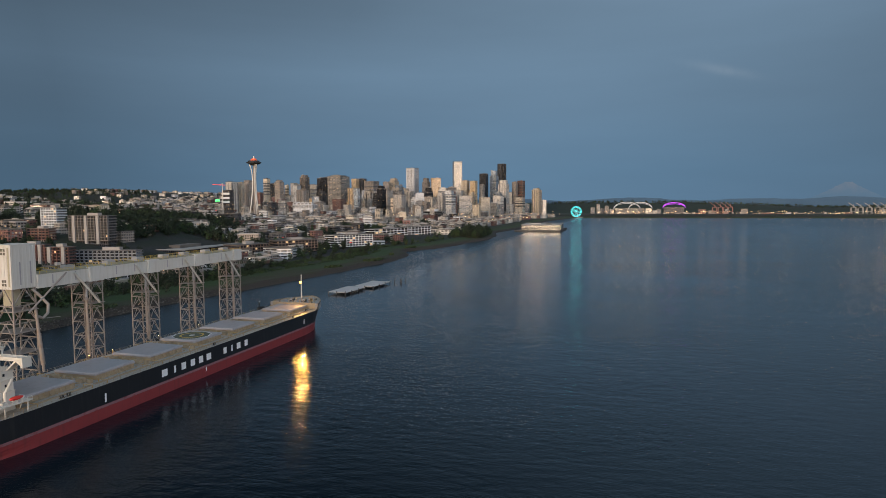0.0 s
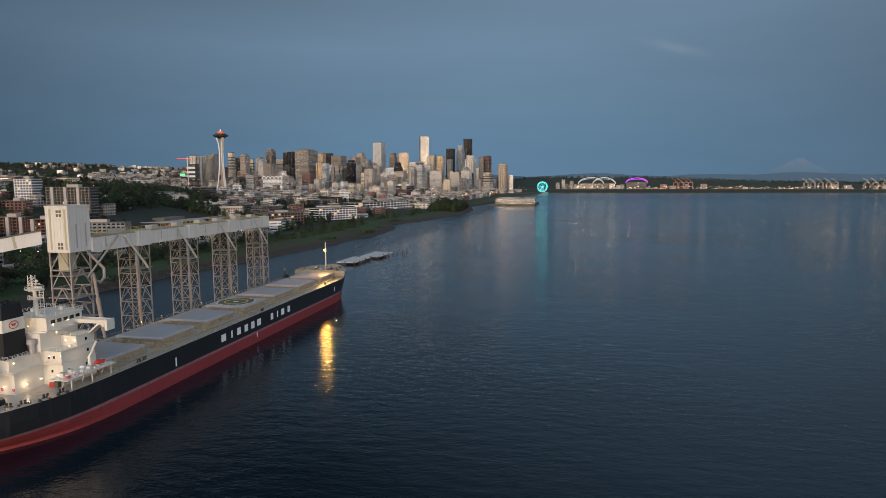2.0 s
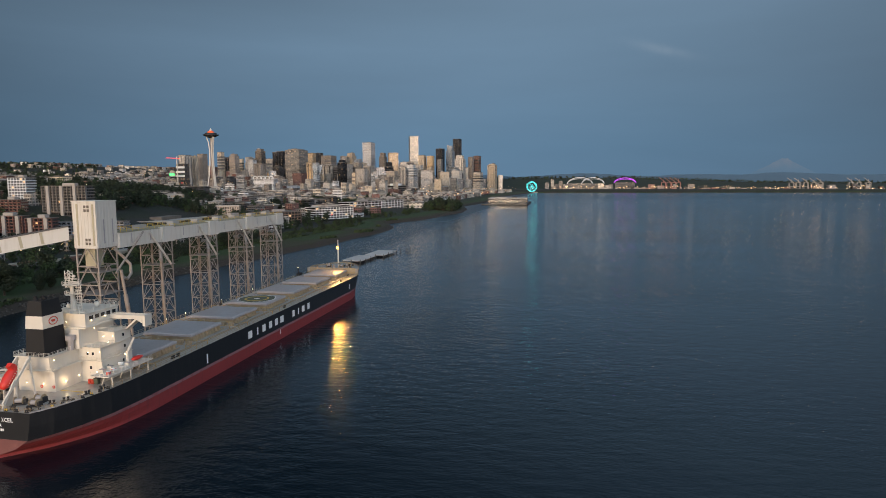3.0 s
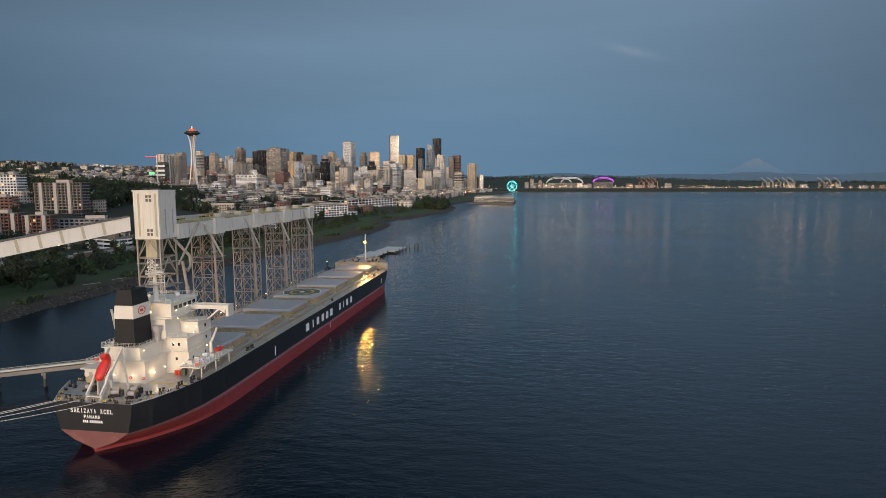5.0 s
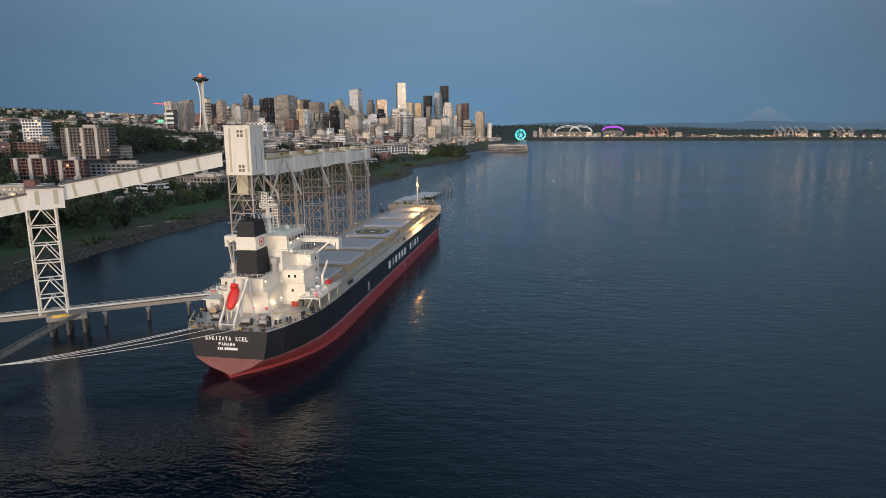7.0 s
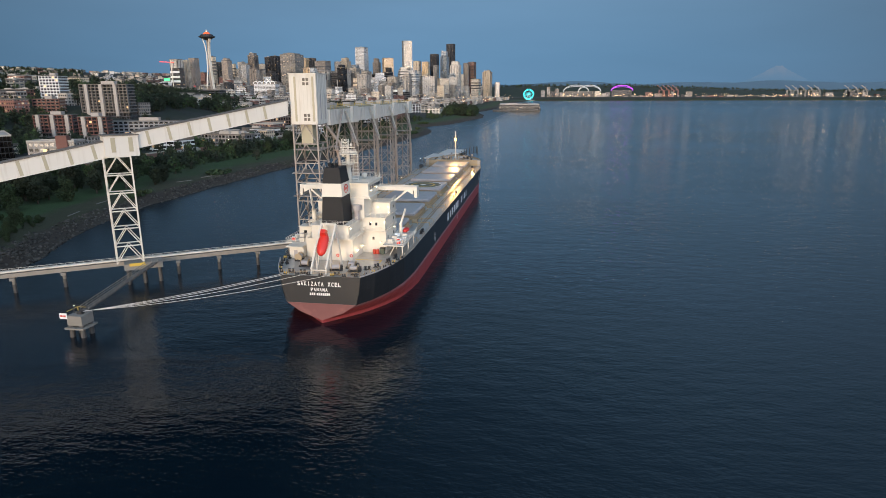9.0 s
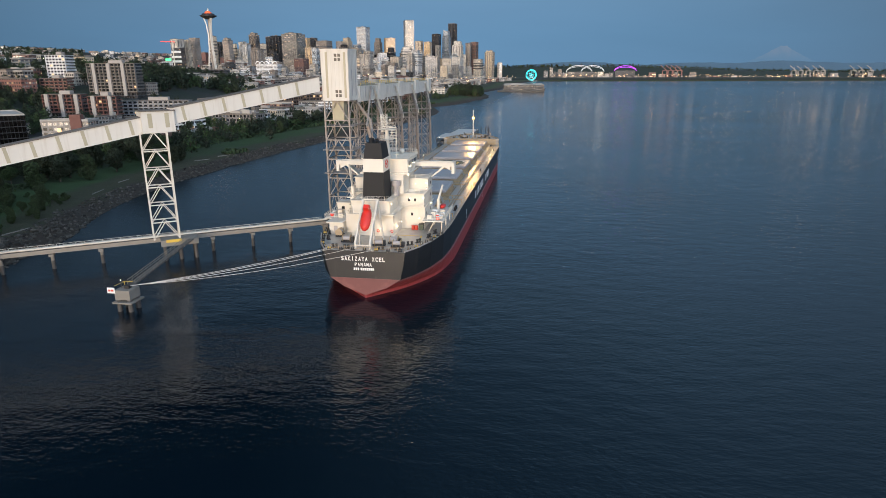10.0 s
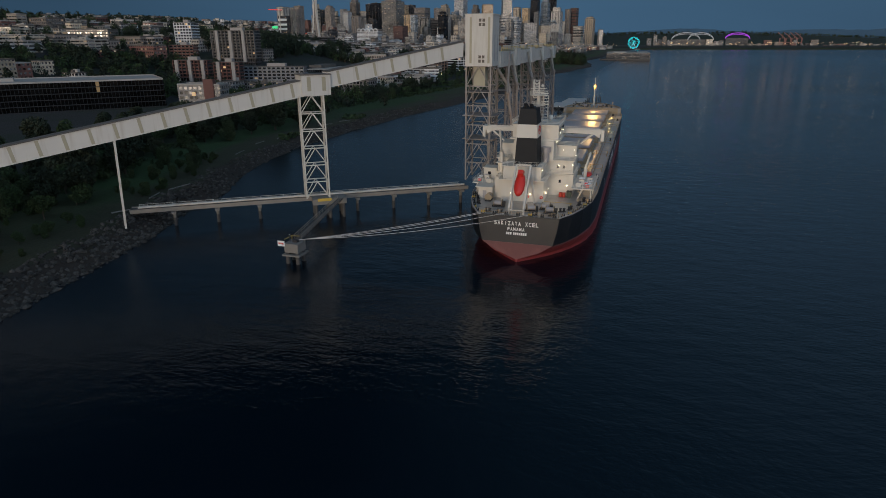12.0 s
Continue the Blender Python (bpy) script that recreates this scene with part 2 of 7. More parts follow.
def ground_mat():
    """Beach gravel, grass strip, then streets and yards, by the distance from the shore."""
    m, n, l, b = nodes_of("shore_ground")
    co = n.new("ShaderNodeTexCoord").outputs["Object"]
    at = n.new("ShaderNodeAttribute")
    at.attribute_name = "inland"
    def noise_fac(scale, detail=4):
        q = n.new("ShaderNodeTexNoise")
        q.inputs["Scale"].default_value, q.inputs["Detail"].default_value = scale, detail
        l.new(co, q.inputs["Vector"])
        return q.outputs["Fac"]
    def step(a, b0, value):
        q = n.new("ShaderNodeMapRange")
        q.inputs[1].default_value, q.inputs[2].default_value = a, b0
        l.new(value, q.inputs[0])
        return q.outputs[0]
    d = math_node(n, l, "ADD", at.outputs["Fac"], math_node(n, l, "MULTIPLY", math_node(n, l, "SUBTRACT", noise_fac(0.05), 0.5), 18.0))
    fine = noise_fac(0.9)
    gravel = mix_rgb(n, l, fine, (0.016, 0.012, 0.009), (0.066, 0.050, 0.036))
    bank = mix_rgb(n, l, noise_fac(0.25), (0.018, 0.024, 0.008), (0.052, 0.048, 0.022))
    lawn = mix_rgb(n, l, noise_fac(0.12), (0.018, 0.038, 0.008), (0.034, 0.068, 0.014))
    scrub = mix_rgb(n, l, noise_fac(0.2), (0.010, 0.018, 0.007), (0.030, 0.040, 0.014))
    grass = mix_rgb(n, l, step(20.0, 27.0, d), bank, mix_rgb(n, l, step(0.34, 0.50, noise_fac(0.012, 2)), bank, lawn))
    grass = mix_rgb(n, l, step(42.0, 50.0, d), grass, scrub)
    yard = mix_rgb(n, l, step(0.45, 0.6, noise_fac(0.02)), (0.022, 0.023, 0.021), (0.012, 0.020, 0.009))
    yard = mix_rgb(n, l, step(0.5, 0.75, fine), yard, (0.045, 0.044, 0.040))
    c = mix_rgb(n, l, step(6.0, 10.0, d), gravel, grass)
    c = mix_rgb(n, l, step(76.0, 86.0, d), c, yard)
    sp = n.new("ShaderNodeSeparateXYZ")
    l.new(co, sp.inputs[0])
    c = mix_rgb(n, l, step(3100.0, 3130.0, sp.outputs[1]), c, mix_rgb(n, l, noise_fac(0.03), (0.010, 0.020, 0.014), (0.026, 0.040, 0.028)))
    l.new(c, b.inputs["Base Color"])
    b.inputs["Roughness"].default_value = 0.95
    bp = n.new("ShaderNodeBump")
    bp.inputs["Strength"].default_value, bp.inputs["Distance"].default_value = 0.6, 0.3
    l.new(fine, bp.inputs["Height"])
    l.new(bp.outputs[0], b.inputs["Normal"])
    return m


def leaf_mat(name, dark, light):
    m, n, l, b = nodes_of(name)
    geo = n.new("ShaderNodeNewGeometry")
    rnd = n.new("ShaderNodeObjectInfo").outputs["Random"]
    c = mix_rgb(n, l, geo.outputs["Random Per Island"], dark, light)
    c = mix_rgb(n, l, math_node(n, l, "MULTIPLY", rnd, 0.5), c, (0.03, 0.032, 0.012))
    l.new(c, b.inputs["Base Color"])
    b.inputs["Roughness"].default_value = 0.8
    return m


M = {}
M["water"] = water_mat()
M["ground"] = ground_mat()
M["hull"] = paint("hull_black_paint", (0.012, 0.0135, 0.016), 0.45, vary=0.3, scale=0.06, stain=(0.06, 0.055, 0.05), stain_amount=0.25, streak=True)
M["red"] = paint("antifouling_red", (0.25, 0.036, 0.038), 0.6, vary=0.22, scale=0.05, stain=(0.11, 0.035, 0.035), stain_amount=0.55, streak=True)
M["pink"] = paint("worn_antifouling", (0.175, 0.066, 0.062), 0.65, vary=0.15, scale=0.3, stain=(0.30, 0.12, 0.10))
M["deck"] = paint("deck_grey_paint", (0.37, 0.345, 0.31), 0.30, vary=0.18, scale=0.12, stain=(0.16, 0.11, 0.08), stain_amount=0.5)
M["hatch"] = paint("hatch_grey_paint", (0.37, 0.345, 0.34), 0.36, vary=0.1, scale=0.12, stain=(0.25, 0.22, 0.20), stain_amount=0.5)
M["coaming"] = paint("coaming_buff_paint", (0.38, 0.29, 0.18), 0.65, vary=0.15, scale=0.3, stain=(0.2, 0.12, 0.06))
M["white"] = paint("ship_white_paint", (0.66, 0.615, 0.53), 0.5, vary=0.05, scale=0.2, bump=0.06, stain=(0.55, 0.48, 0.38), stain_amount=0.25, streak=True)
M["letter"] = paint("white_lettering", (0.8, 0.8, 0.78), 0.5, vary=0.04, bump=0.0)
M["black"] = paint("funnel_black", (0.008, 0.008, 0.009), 0.7, vary=0.3, scale=0.3)
M["orange"] = paint("lifeboat_red", (0.62, 0.035, 0.022), 0.35, vary=0.08, scale=0.5, bump=0.05)
M["redmark"] = paint("red_mark", (0.55, 0.06, 0.03), 0.5, vary=0.05, bump=0)
M["yellow"] = paint("safety_yellow", (0.62, 0.42, 0.06), 0.55, vary=0.12, scale=0.5)
M["olive"] = paint("helideck_dark", (0.085, 0.10, 0.07), 0.7, vary=0.15, scale=0.4)
M["dark"] = paint("dark_gear", (0.022, 0.022, 0.024), 0.6, vary=0.25, scale=0.5)
M["glass"] = paint("dark_window_glass", (0.015, 0.018, 0.022), 0.08, vary=0.2, bump=0)
M["gallery"] = paint("gallery_white_cladding", (0.63, 0.595, 0.53), 0.6, vary=0.06, scale=0.2, stain=(0.42, 0.36, 0.28), stain_amount=0.45, streak=True)
M["band"] = paint("translucent_panel", (0.40, 0.36, 0.25), 0.5, vary=0.12, scale=0.5)
M["steel"] = paint("weathered_steel", (0.31, 0.272, 0.238), 0.65, vary=0.2, scale=0.3, stain=(0.20, 0.12, 0.075), stain_amount=0.5)
M["pale_steel"] = paint("pale_painted_steel", (0.62, 0.58, 0.50), 0.6, vary=0.12, scale=0.4, stain=(0.35, 0.22, 0.12), stain_amount=0.4)
M["rust"] = paint("rusty_pipe", (0.29, 0.235, 0.19), 0.7, vary=0.25, scale=0.5, stain=(0.22, 0.10, 0.04), stain_amount=0.6)
M["concrete"] = paint("worn_concrete", (0.22, 0.205, 0.18), 0.85, vary=0.18, scale=0.4, stain=(0.18, 0.16, 0.13), stain_amount=0.5)
M["faded"] = paint("faded_antifouling", (0.25, 0.13, 0.14), 0.6, vary=0.2, scale=0.08, stain=(0.22, 0.035, 0.037), stain_amount=0.9)
M["gantry"] = paint("worn_ochre_paint", (0.46, 0.30, 0.09), 0.65, vary=0.2, scale=0.5, stain=(0.16, 0.10, 0.06), stain_amount=0.5)
M["straw_roof"] = paint("dusty_gallery_roof", (0.34, 0.31, 0.22), 0.9, vary=0.25, scale=0.15, stain=(0.20, 0.21, 0.12), stain_amount=0.7)
M["apartment_grey"] = paint("apartment_brown_grey", (0.19, 0.17, 0.15), 0.85, vary=0.15, scale=0.3)
M["plank"] = paint("dark_pier_planks", (0.10, 0.092, 0.082), 0.85, vary=0.25, scale=0.4)
M["pale_deck"] = paint("pale_pier_deck", (0.50, 0.48, 0.45), 0.8, vary=0.15, scale=0.2)
M["lit_pane"] = lamp_mat("lit_window_pane", (1.0, 0.66, 0.34), 0.35)
M["louvre"] = paint("brown_louvre", (0.13, 0.11, 0.085), 0.6, vary=0.2, scale=0.5)
M["pile"] = paint("wet_pile", (0.07, 0.065, 0.06), 0.6, vary=0.3, scale=0.7)
M["timber"] = paint("grey_timber", (0.26, 0.23, 0.19), 0.85, vary=0.2, scale=0.5)
M["rope"] = paint("mooring_rope", (0.55, 0.53, 0.50), 0.9, vary=0.1, scale=2)
M["rock"] = paint("shore_rock", (0.085, 0.075, 0.062), 0.9, vary=0.6, scale=0.5, grain=3.0, bump=0.4)
_n, _l = M["rock"].node_tree.nodes, M["rock"].node_tree.links
_b = _n["Principled BSDF"]
_tone = _n.new("ShaderNodeMapRange")
_tone.inputs[3].default_value, _tone.inputs[4].default_value = 0.25, 1.25
_l.new(math_node(_n, _l, "FRACT", math_node(_n, _l, "ADD", _n.new("ShaderNodeObjectInfo").outputs["Random"], _n.new("ShaderNodeNewGeometry").outputs["Random Per Island"])), _tone.inputs[0])
_l.new(mix_rgb(_n, _l, 1.0, _b.inputs["Base Color"].links[0].from_socket, _tone.outputs[0], "MULTIPLY"), _b.inputs["Base Color"])
M["roof"] = paint("gravel_roof", (0.145, 0.128, 0.11), 0.9, vary=0.35, scale=0.1)
M["roof_pale"] = paint("pale_roof_membrane", (0.40, 0.37, 0.33), 0.85, vary=0.25, scale=0.1)
M["bark"] = paint("bark", (0.07, 0.055, 0.04), 0.95, vary=0.3, scale=2)
M["leaf"] = leaf_mat("green_leaves", (0.016, 0.032, 0.009), (0.050, 0.088, 0.022))
M["leaf2"] = leaf_mat("dark_leaves", (0.007, 0.015, 0.007), (0.020, 0.036, 0.014))
M["lamp"] = lamp_mat("warm_lamp", (1.0, 0.76, 0.42), 14)
M["bowlamp"] = lamp_mat("sodium_lamp", (1.0, 0.40, 0.022), 40.0)
M["city_lamp"] = lamp_mat("street_lamp_glow", (1.0, 0.66, 0.32), 8)
M["far_lamp"] = lamp_mat("far_lamp_glow", (1.0, 0.62, 0.30), 1.7)
M["city_red"] = lamp_mat("red_sign_glow", (1.0, 0.05, 0.03), 0.8)
M["teal"] = lamp_mat("teal_wheel_glow", (0.10, 0.80, 0.82), 1.3)
M["violet"] = lamp_mat("violet_arch_glow", (0.50, 0.08, 0.80), 0.9)
M["arch"] = paint("white_arch_steel", (0.7, 0.72, 0.74), 0.5)
M["needle"] = paint("tower_white_steel", (0.66, 0.62, 0.55), 0.5, vary=0.05)
M["halo"] = lamp_mat("orange_deck_glow", (1.0, 0.16, 0.05), 0.10)
FAC = dict(
    pale=facade("facade_pale", (0.60, 0.54, 0.46), (0.05, 0.055, 0.06), 3.2, 3.0, 0.6, 0.55, 0.03),
    tan=facade("facade_tan", (0.60, 0.49, 0.35), (0.06, 0.055, 0.05), 3.3, 2.8, 0.5, 0.5, 0.03),
    brown=facade("facade_brown", (0.27, 0.225, 0.185), (0.05, 0.045, 0.04), 3.3, 3.0, 0.6, 0.55, 0.06),
    dark=facade("facade_dark", (0.07, 0.065, 0.065), (0.035, 0.04, 0.045), 3.6, 2.6, 0.8, 0.7, 0.03, 0.15, mirror=0.16),
    bronze=facade("facade_bronze", (0.22, 0.175, 0.13), (0.09, 0.07, 0.05), 3.5, 2.4, 0.75, 0.7, 0.04, 0.15),
    black=facade("facade_black", (0.025, 0.026, 0.03), (0.02, 0.022, 0.026), 3.7, 2.2, 0.9, 0.85, 0.012, 0.12, mirror=0.05),
    onyx=facade("facade_onyx", (0.010, 0.011, 0.013), (0.008, 0.009, 0.010), 3.7, 2.2, 0.9, 0.85, 0.006, 0.15, mirror=0.01),
    concrete=facade("facade_concrete", (0.46, 0.40, 0.32), (0.06, 0.055, 0.05), 3.0, 7.0, 0.9, 0.55, 0.03),
    amber=facade("facade_amber", (0.62, 0.42, 0.22), (0.15, 0.10, 0.06), 3.6, 2.4, 0.7, 0.65, 0.03, 0.2),
    white=facade("facade_white", (0.76, 0.71, 0.63), (0.09, 0.095, 0.10), 3.4, 8.0, 0.92, 0.5, 0.02),
    slab=facade("facade_slab", (0.36, 0.34, 0.31), (0.10, 0.10, 0.10), 3.8, 2.0, 0.5, 0.9, 0.02, 0.2, mirror=0.16),
    glass=facade("facade_glass", (0.40, 0.44, 0.46), (0.22, 0.26, 0.29), 3.8, 2.4, 0.85, 0.8, 0.02, 0.15),
    brick=facade("facade_brick", (0.19, 0.09, 0.07), (0.05, 0.045, 0.04), 3.3, 3.4, 0.55, 0.5, 0.04),
    grey=facade("facade_grey", (0.25, 0.23, 0.21), (0.05, 0.055, 0.06), 3.2, 3.4, 0.7, 0.6, 0.03),
    cream=facade("facade_cream", (0.56, 0.48, 0.37), (0.05, 0.045, 0.04), 3.2, 5.5, 0.8, 0.5, 0.03),
)


# ---- building blocks ----
class Shape:
    """A growing bmesh with boxes, bars, tubes and prisms, in world metres."""

    def __init__(self):
        self.bm = bmesh.new()

    def hexa(self, pts):
        v = [self.bm.verts.new(p) for p in pts]
        for f in ((0, 3, 2, 1), (4, 5, 6, 7), (0, 1, 5, 4), (1, 2, 6, 5), (2, 3, 7, 6), (3, 0, 4, 7)):
            self.bm.faces.new([v[i] for i in f])
        return self

    def box(self, x0, x1, y0, y1, z0, z1):
        return self.hexa([(x0, y0, z0), (x1, y0, z0), (x1, y1, z0), (x0, y1, z0), (x0, y0, z1), (x1, y0, z1), (x1, y1, z1), (x0, y1, z1)])

    def tapered(self, a, b):
        """a, b: (x0, x1, y0, y1, z) of the foot and the top."""
        return self.hexa([(a[0], a[2], a[4]), (a[1], a[2], a[4]), (a[1], a[3], a[4]), (a[0], a[3], a[4]),
                          (b[0], b[2], b[4]), (b[1], b[2], b[4]), (b[1], b[3], b[4]), (b[0], b[3], b[4])])

    def tube(self, p, q, r, r2=None, n=8):
        p, q = Vector(p), Vector(q)
        r2 = r if r2 is None else r2
        d = (q - p).normalized()
        s = d.orthogonal().normalized()
        t = d.cross(s)
        ra, rb = [], []
        for i in range(n):
            a = 2 * math.pi * i / n
            o = s * math.cos(a) + t * math.sin(a)
            ra.append(self.bm.verts.new(p + o * r))
            rb.append(self.bm.verts.new(q + o * r2))
        for i in range(n):
            j = (i + 1) % n
            self.bm.faces.new((ra[i], ra[j], rb[j], rb[i]))
        self.bm.faces.new(ra[::-1])
        self.bm.faces.new(rb)
        return self

    def bar(self, p, q, w, h=None):
        """Square bar from p to q."""
        p, q = Vector(p), Vector(q)
        h = w if h is None else h
        d = (q - p).normalized()
        s = d.cross(Vector((0, 0, 1)))
        s = Vector((1, 0, 0)) if s.length < 1e-3 else s.normalized()
        t = s.cross(d)
        k = []
        for e in (p, q):
            for a, b in ((-1, -1), (1, -1), (1, 1), (-1, 1)):
                k.append(e + s * a * w / 2 + t * b * h / 2)
        return self.hexa(k)

    def prism(self, poly, z0, z1, scale_top=1.0):
        """Upright prism over a polygon of (x, y)."""
        cx, cy = sum(p[0] for p in poly) / len(poly), sum(p[1] for p in poly) / len(poly)
        lo = [self.bm.verts.new((x, y, z0)) for x, y in poly]
        hi = [self.bm.verts.new((cx + (x - cx) * scale_top, cy + (y - cy) * scale_top, z1)) for x, y in poly]
        n = len(poly)
        for i in range(n):
            j = (i + 1) % n
            self.bm.faces.new((lo[i], lo[j], hi[j], hi[i]))
        self.bm.faces.new(lo[::-1])
        self.bm.faces.new(hi)
        return self

    def sweep(self, pts, r, n=8, closed=False):
        """One tube along a run of points."""
        pts = [Vector(p) for p in pts]
        rings = []
        for k, p in enumerate(pts):
            a = pts[k - 1] if k or closed else p
            b = pts[(k + 1) % len(pts)] if k < len(pts) - 1 or closed else p
            d = (b - a).normalized()
            s = d.cross(Vector((0, 0, 1)))
            s = d.cross(Vector((0, 1, 0))).normalized() if s.length < 0.05 else s.normalized()
            t = s.cross(d)
            rings.append([self.bm.verts.new(p + (s * math.cos(2 * math.pi * i / n) + t * math.sin(2 * math.pi * i / n)) * r) for i in range(n)])
        for k in range(len(rings) - (0 if closed else 1)):
            a, b = rings[k], rings[(k + 1) % len(rings)]
            for i in range(n):
                j = (i + 1) % n
                self.bm.faces.new((a[i], a[j], b[j], b[i]))
        if not closed:
            self.bm.faces.new(rings[0][::-1])
            self.bm.faces.new(rings[-1])
        return self

    def ball(self, c, r, squash=1.0, n=1):
        bmesh.ops.create_icosphere(self.bm, subdivisions=n, radius=r, matrix=Matrix.Translation(c) @ Matrix.Diagonal((1, 1, squash, 1)))
        return self


def thing(name, at, label, category, group="", kind=""):
    ob = new(name)
    ob.location = at
    ob.empty_display_size = 0.5
    return tagged(ob, label, category, group, kind)


def root_of(ob):
    while ob.parent:
        ob = ob.parent
    return ob


def wall_uv(me):
    """Metres along each wall and up it."""
    uv = me.uv_layers.new(name="metres")
    for p in me.polygons:
        t = Vector((-p.normal.y, p.normal.x, 0))
        for li in p.loop_indices:
            co = me.vertices[me.loops[li].vertex_index].co
            uv.data[li].uv = (co.dot(t), co.z)


def part(name, shape, material, parent, label="", smooth=False):
    """Links a shape in world metres as one mesh under a thing or a part."""
    bm = shape.bm if isinstance(shape, Shape) else shape
    me = bpy.data.meshes.new(name)
    bmesh.ops.recalc_face_normals(bm, faces=bm.faces[:])
    bm.to_mesh(me)
    bm.free()
    me.transform(Matrix.Translation(-root_of(parent).location))
    me.materials.append(material)
    if material in FAC.values():
        wall_uv(me)
    if smooth:
        for p in me.polygons:
            p.use_smooth = True
    ob = new(name, me)
    ob.parent = parent
    if label:
        ob["label"] = label
    return ob


def pieces(name, shape, material, parent, label=""):
    """Each loose piece of the shape becomes a part of its own."""
    bm = shape.bm
    seen, made = set(), []
    for v in list(bm.verts):
        if v in seen:
            continue
        group, stack = [], [v]
        seen.add(v)
        while stack:
            q = stack.pop()
            group.append(q)
            for e in q.link_edges:
                o = e.other_vert(q)
                if o not in seen:
                    seen.add(o)
                    stack.append(o)
        made.append(group)
    for group in made:
        one = Shape()
        tr = {v: one.bm.verts.new(v.co) for v in group}
        for f in {f for v in group for f in v.link_faces}:
            one.bm.faces.new([tr[v] for v in f.verts])
        part(name, one, material, parent, label)
    bm.free()


def structure(name, shape, material, label, category):
    bm = shape.bm if isinstance(shape, Shape) else shape
    me = bpy.data.meshes.new(name)
    bmesh.ops.recalc_face_normals(bm, faces=bm.faces[:])
    bm.to_mesh(me)
    bm.free()
    me.materials.append(material)
    return tagged(new(name, me), label, category, kind="structure")


def smooth01(a, b, v):
    t = min(1.0, max(0.0, (v - a) / (b - a)))
    return t * t * (3 - 2 * t)


def lerp_at(table, v):
    if v <= table[0][0]:
        return table[0][1]
    for (a, p), (b, q) in zip(table, table[1:]):
        if v <= b:
            return p + (q - p) * (v - a) / (b - a)
    return table[-1][1]


# ---- water and ground ----
SHORE = [(-900, -60), (-140, -74), (-62, -87), (-28, -93), (-9, -98), (16, -106), (37, -109), (60, -119), (79, -126), (105, -131), (131, -134), (200, -134), (260, -131),
         (364, -117), (481, -103), (547, -100), (588, -93), (651, -95), (706, -105), (759, -130), (783, -125), (823, -106), (883, -93), (986, -86), (1078, -74), (1219, -84),
         (1360, -116), (1560, -101), (1720, -90), (2300, -110), (3000, -30), (3150, 2200)]


def shore_x(y):
    return lerp_at(SHORE, y)


def inland(x, y):
    """Metres inland from the waterline (below zero: out on the water)."""
    d = (shore_x(y - 5) + shore_x(y) + shore_x(y + 5)) / 3 - x
    if y > 2950:
        d = max(d, (y - 3140) * 0.9 - 14 * math.sin(x * 0.006))
    return d + 2.5 * noise.noise((x * 0.04, y * 0.04, 0.3))


def height(x, y):
    d = inland(x, y)
    if d < 0:
        return max(-4.0, d * 0.35)
    z = 3.6 * smooth01(0, 9, d) + 2.0 * smooth01(14, 60, d)
    hill = 92 - 67 * smooth01(650, 1250, y)
    foot = 100 + 148 * (1 - smooth01(395, 470, y)) + 70 * smooth01(400, 480, y) * (1 - smooth01(860, 1000, y))
    if d > foot:
        z += hill * (1 - math.exp(-(d - foot) / 380.0)) * (1 - smooth01(2200, 2900, y) * 0.6)
    z += 88 * smooth01(-900, -1600, x) * smooth01(900, 1600, y)
    if y > 3300:
        z = 3.5 + (lerp_at([(-600, 60), (0, 72), (600, 68), (1260, 40), (2100, 34)], x) + 7 * noise.noise((x * 0.008, 2.0, 0))) * smooth01(3450, 3900, y)
    return z + 0.4 * noise.noise((x * 0.09, y * 0.09, 1.7))


def make_ground():
    xs = list(np.arange(-2600, -700, 60)) + list(np.arange(-700, -180, 16)) + list(np.arange(-180, -60, 3.0)) + list(np.arange(-60, 60, 12)) + list(np.arange(60, 2500, 70))
    ys = list(np.arange(-900, -160, 40)) + list(np.arange(-160, 260, 5)) + list(np.arange(260, 800, 12)) + list(np.arange(800, 2900, 40)) + list(np.arange(2900, 3300, 12)) + list(np.arange(3300, 4600, 50))
    verts, far = [], []
    for y in ys:
        for x in xs:
            verts.append((x, y, height(x, y)))
            far.append(inland(x, y))
    nx = len(xs)
    faces = [(j * nx + i, j * nx + i + 1, (j + 1) * nx + i + 1, (j + 1) * nx + i) for j in range(len(ys) - 1) for i in range(nx - 1)]
    me = bpy.data.meshes.new("ground")
    me.from_pydata(verts, [], faces)
    at = me.attributes.new("inland", "FLOAT", "POINT")
    at.data.foreach_set("value", far)
    me.materials.append(M["ground"])
    for p in me.polygons:
        p.use_smooth = True
    tagged(new("ground", me), "shore with gravel, grass, streets and a wooded hill", "ground", kind="structure")


make_ground()
sea = Shape()
sea.bm.faces.new([sea.bm.verts.new(p) for p in ((-4800, -4000, 0), (4800, -4000, 0), (4800, 4800, 0), (-4800, 4800, 0))])
structure("water", sea, M["water"], "dark calm bay water with fine ripples", "water")

# ---- bulk carrier ----
ashore = set(scene.objects)
DECK, KEEL_RED, FOC = 11.4, 4.8, 14.6
DECK_W = [(-0.5, 9.6), (4, 12.0), (10, 14.0), (18, 15.6), (28, 16.13), (206, 16.13), (215, 14.9), (223, 11.8), (230, 7.0), (234, 3.4), (236.5, 0.3)]
WATER_W = [(-0.5, 0.1), (3, 3.6), (8, 8.0), (16, 12.6), (24, 15.0), (34, 16.0), (46, 16.13), (199, 16.13), (209, 14.2), (217, 10.6), (224, 6.0), (229, 2.2), (231, 0.2)]


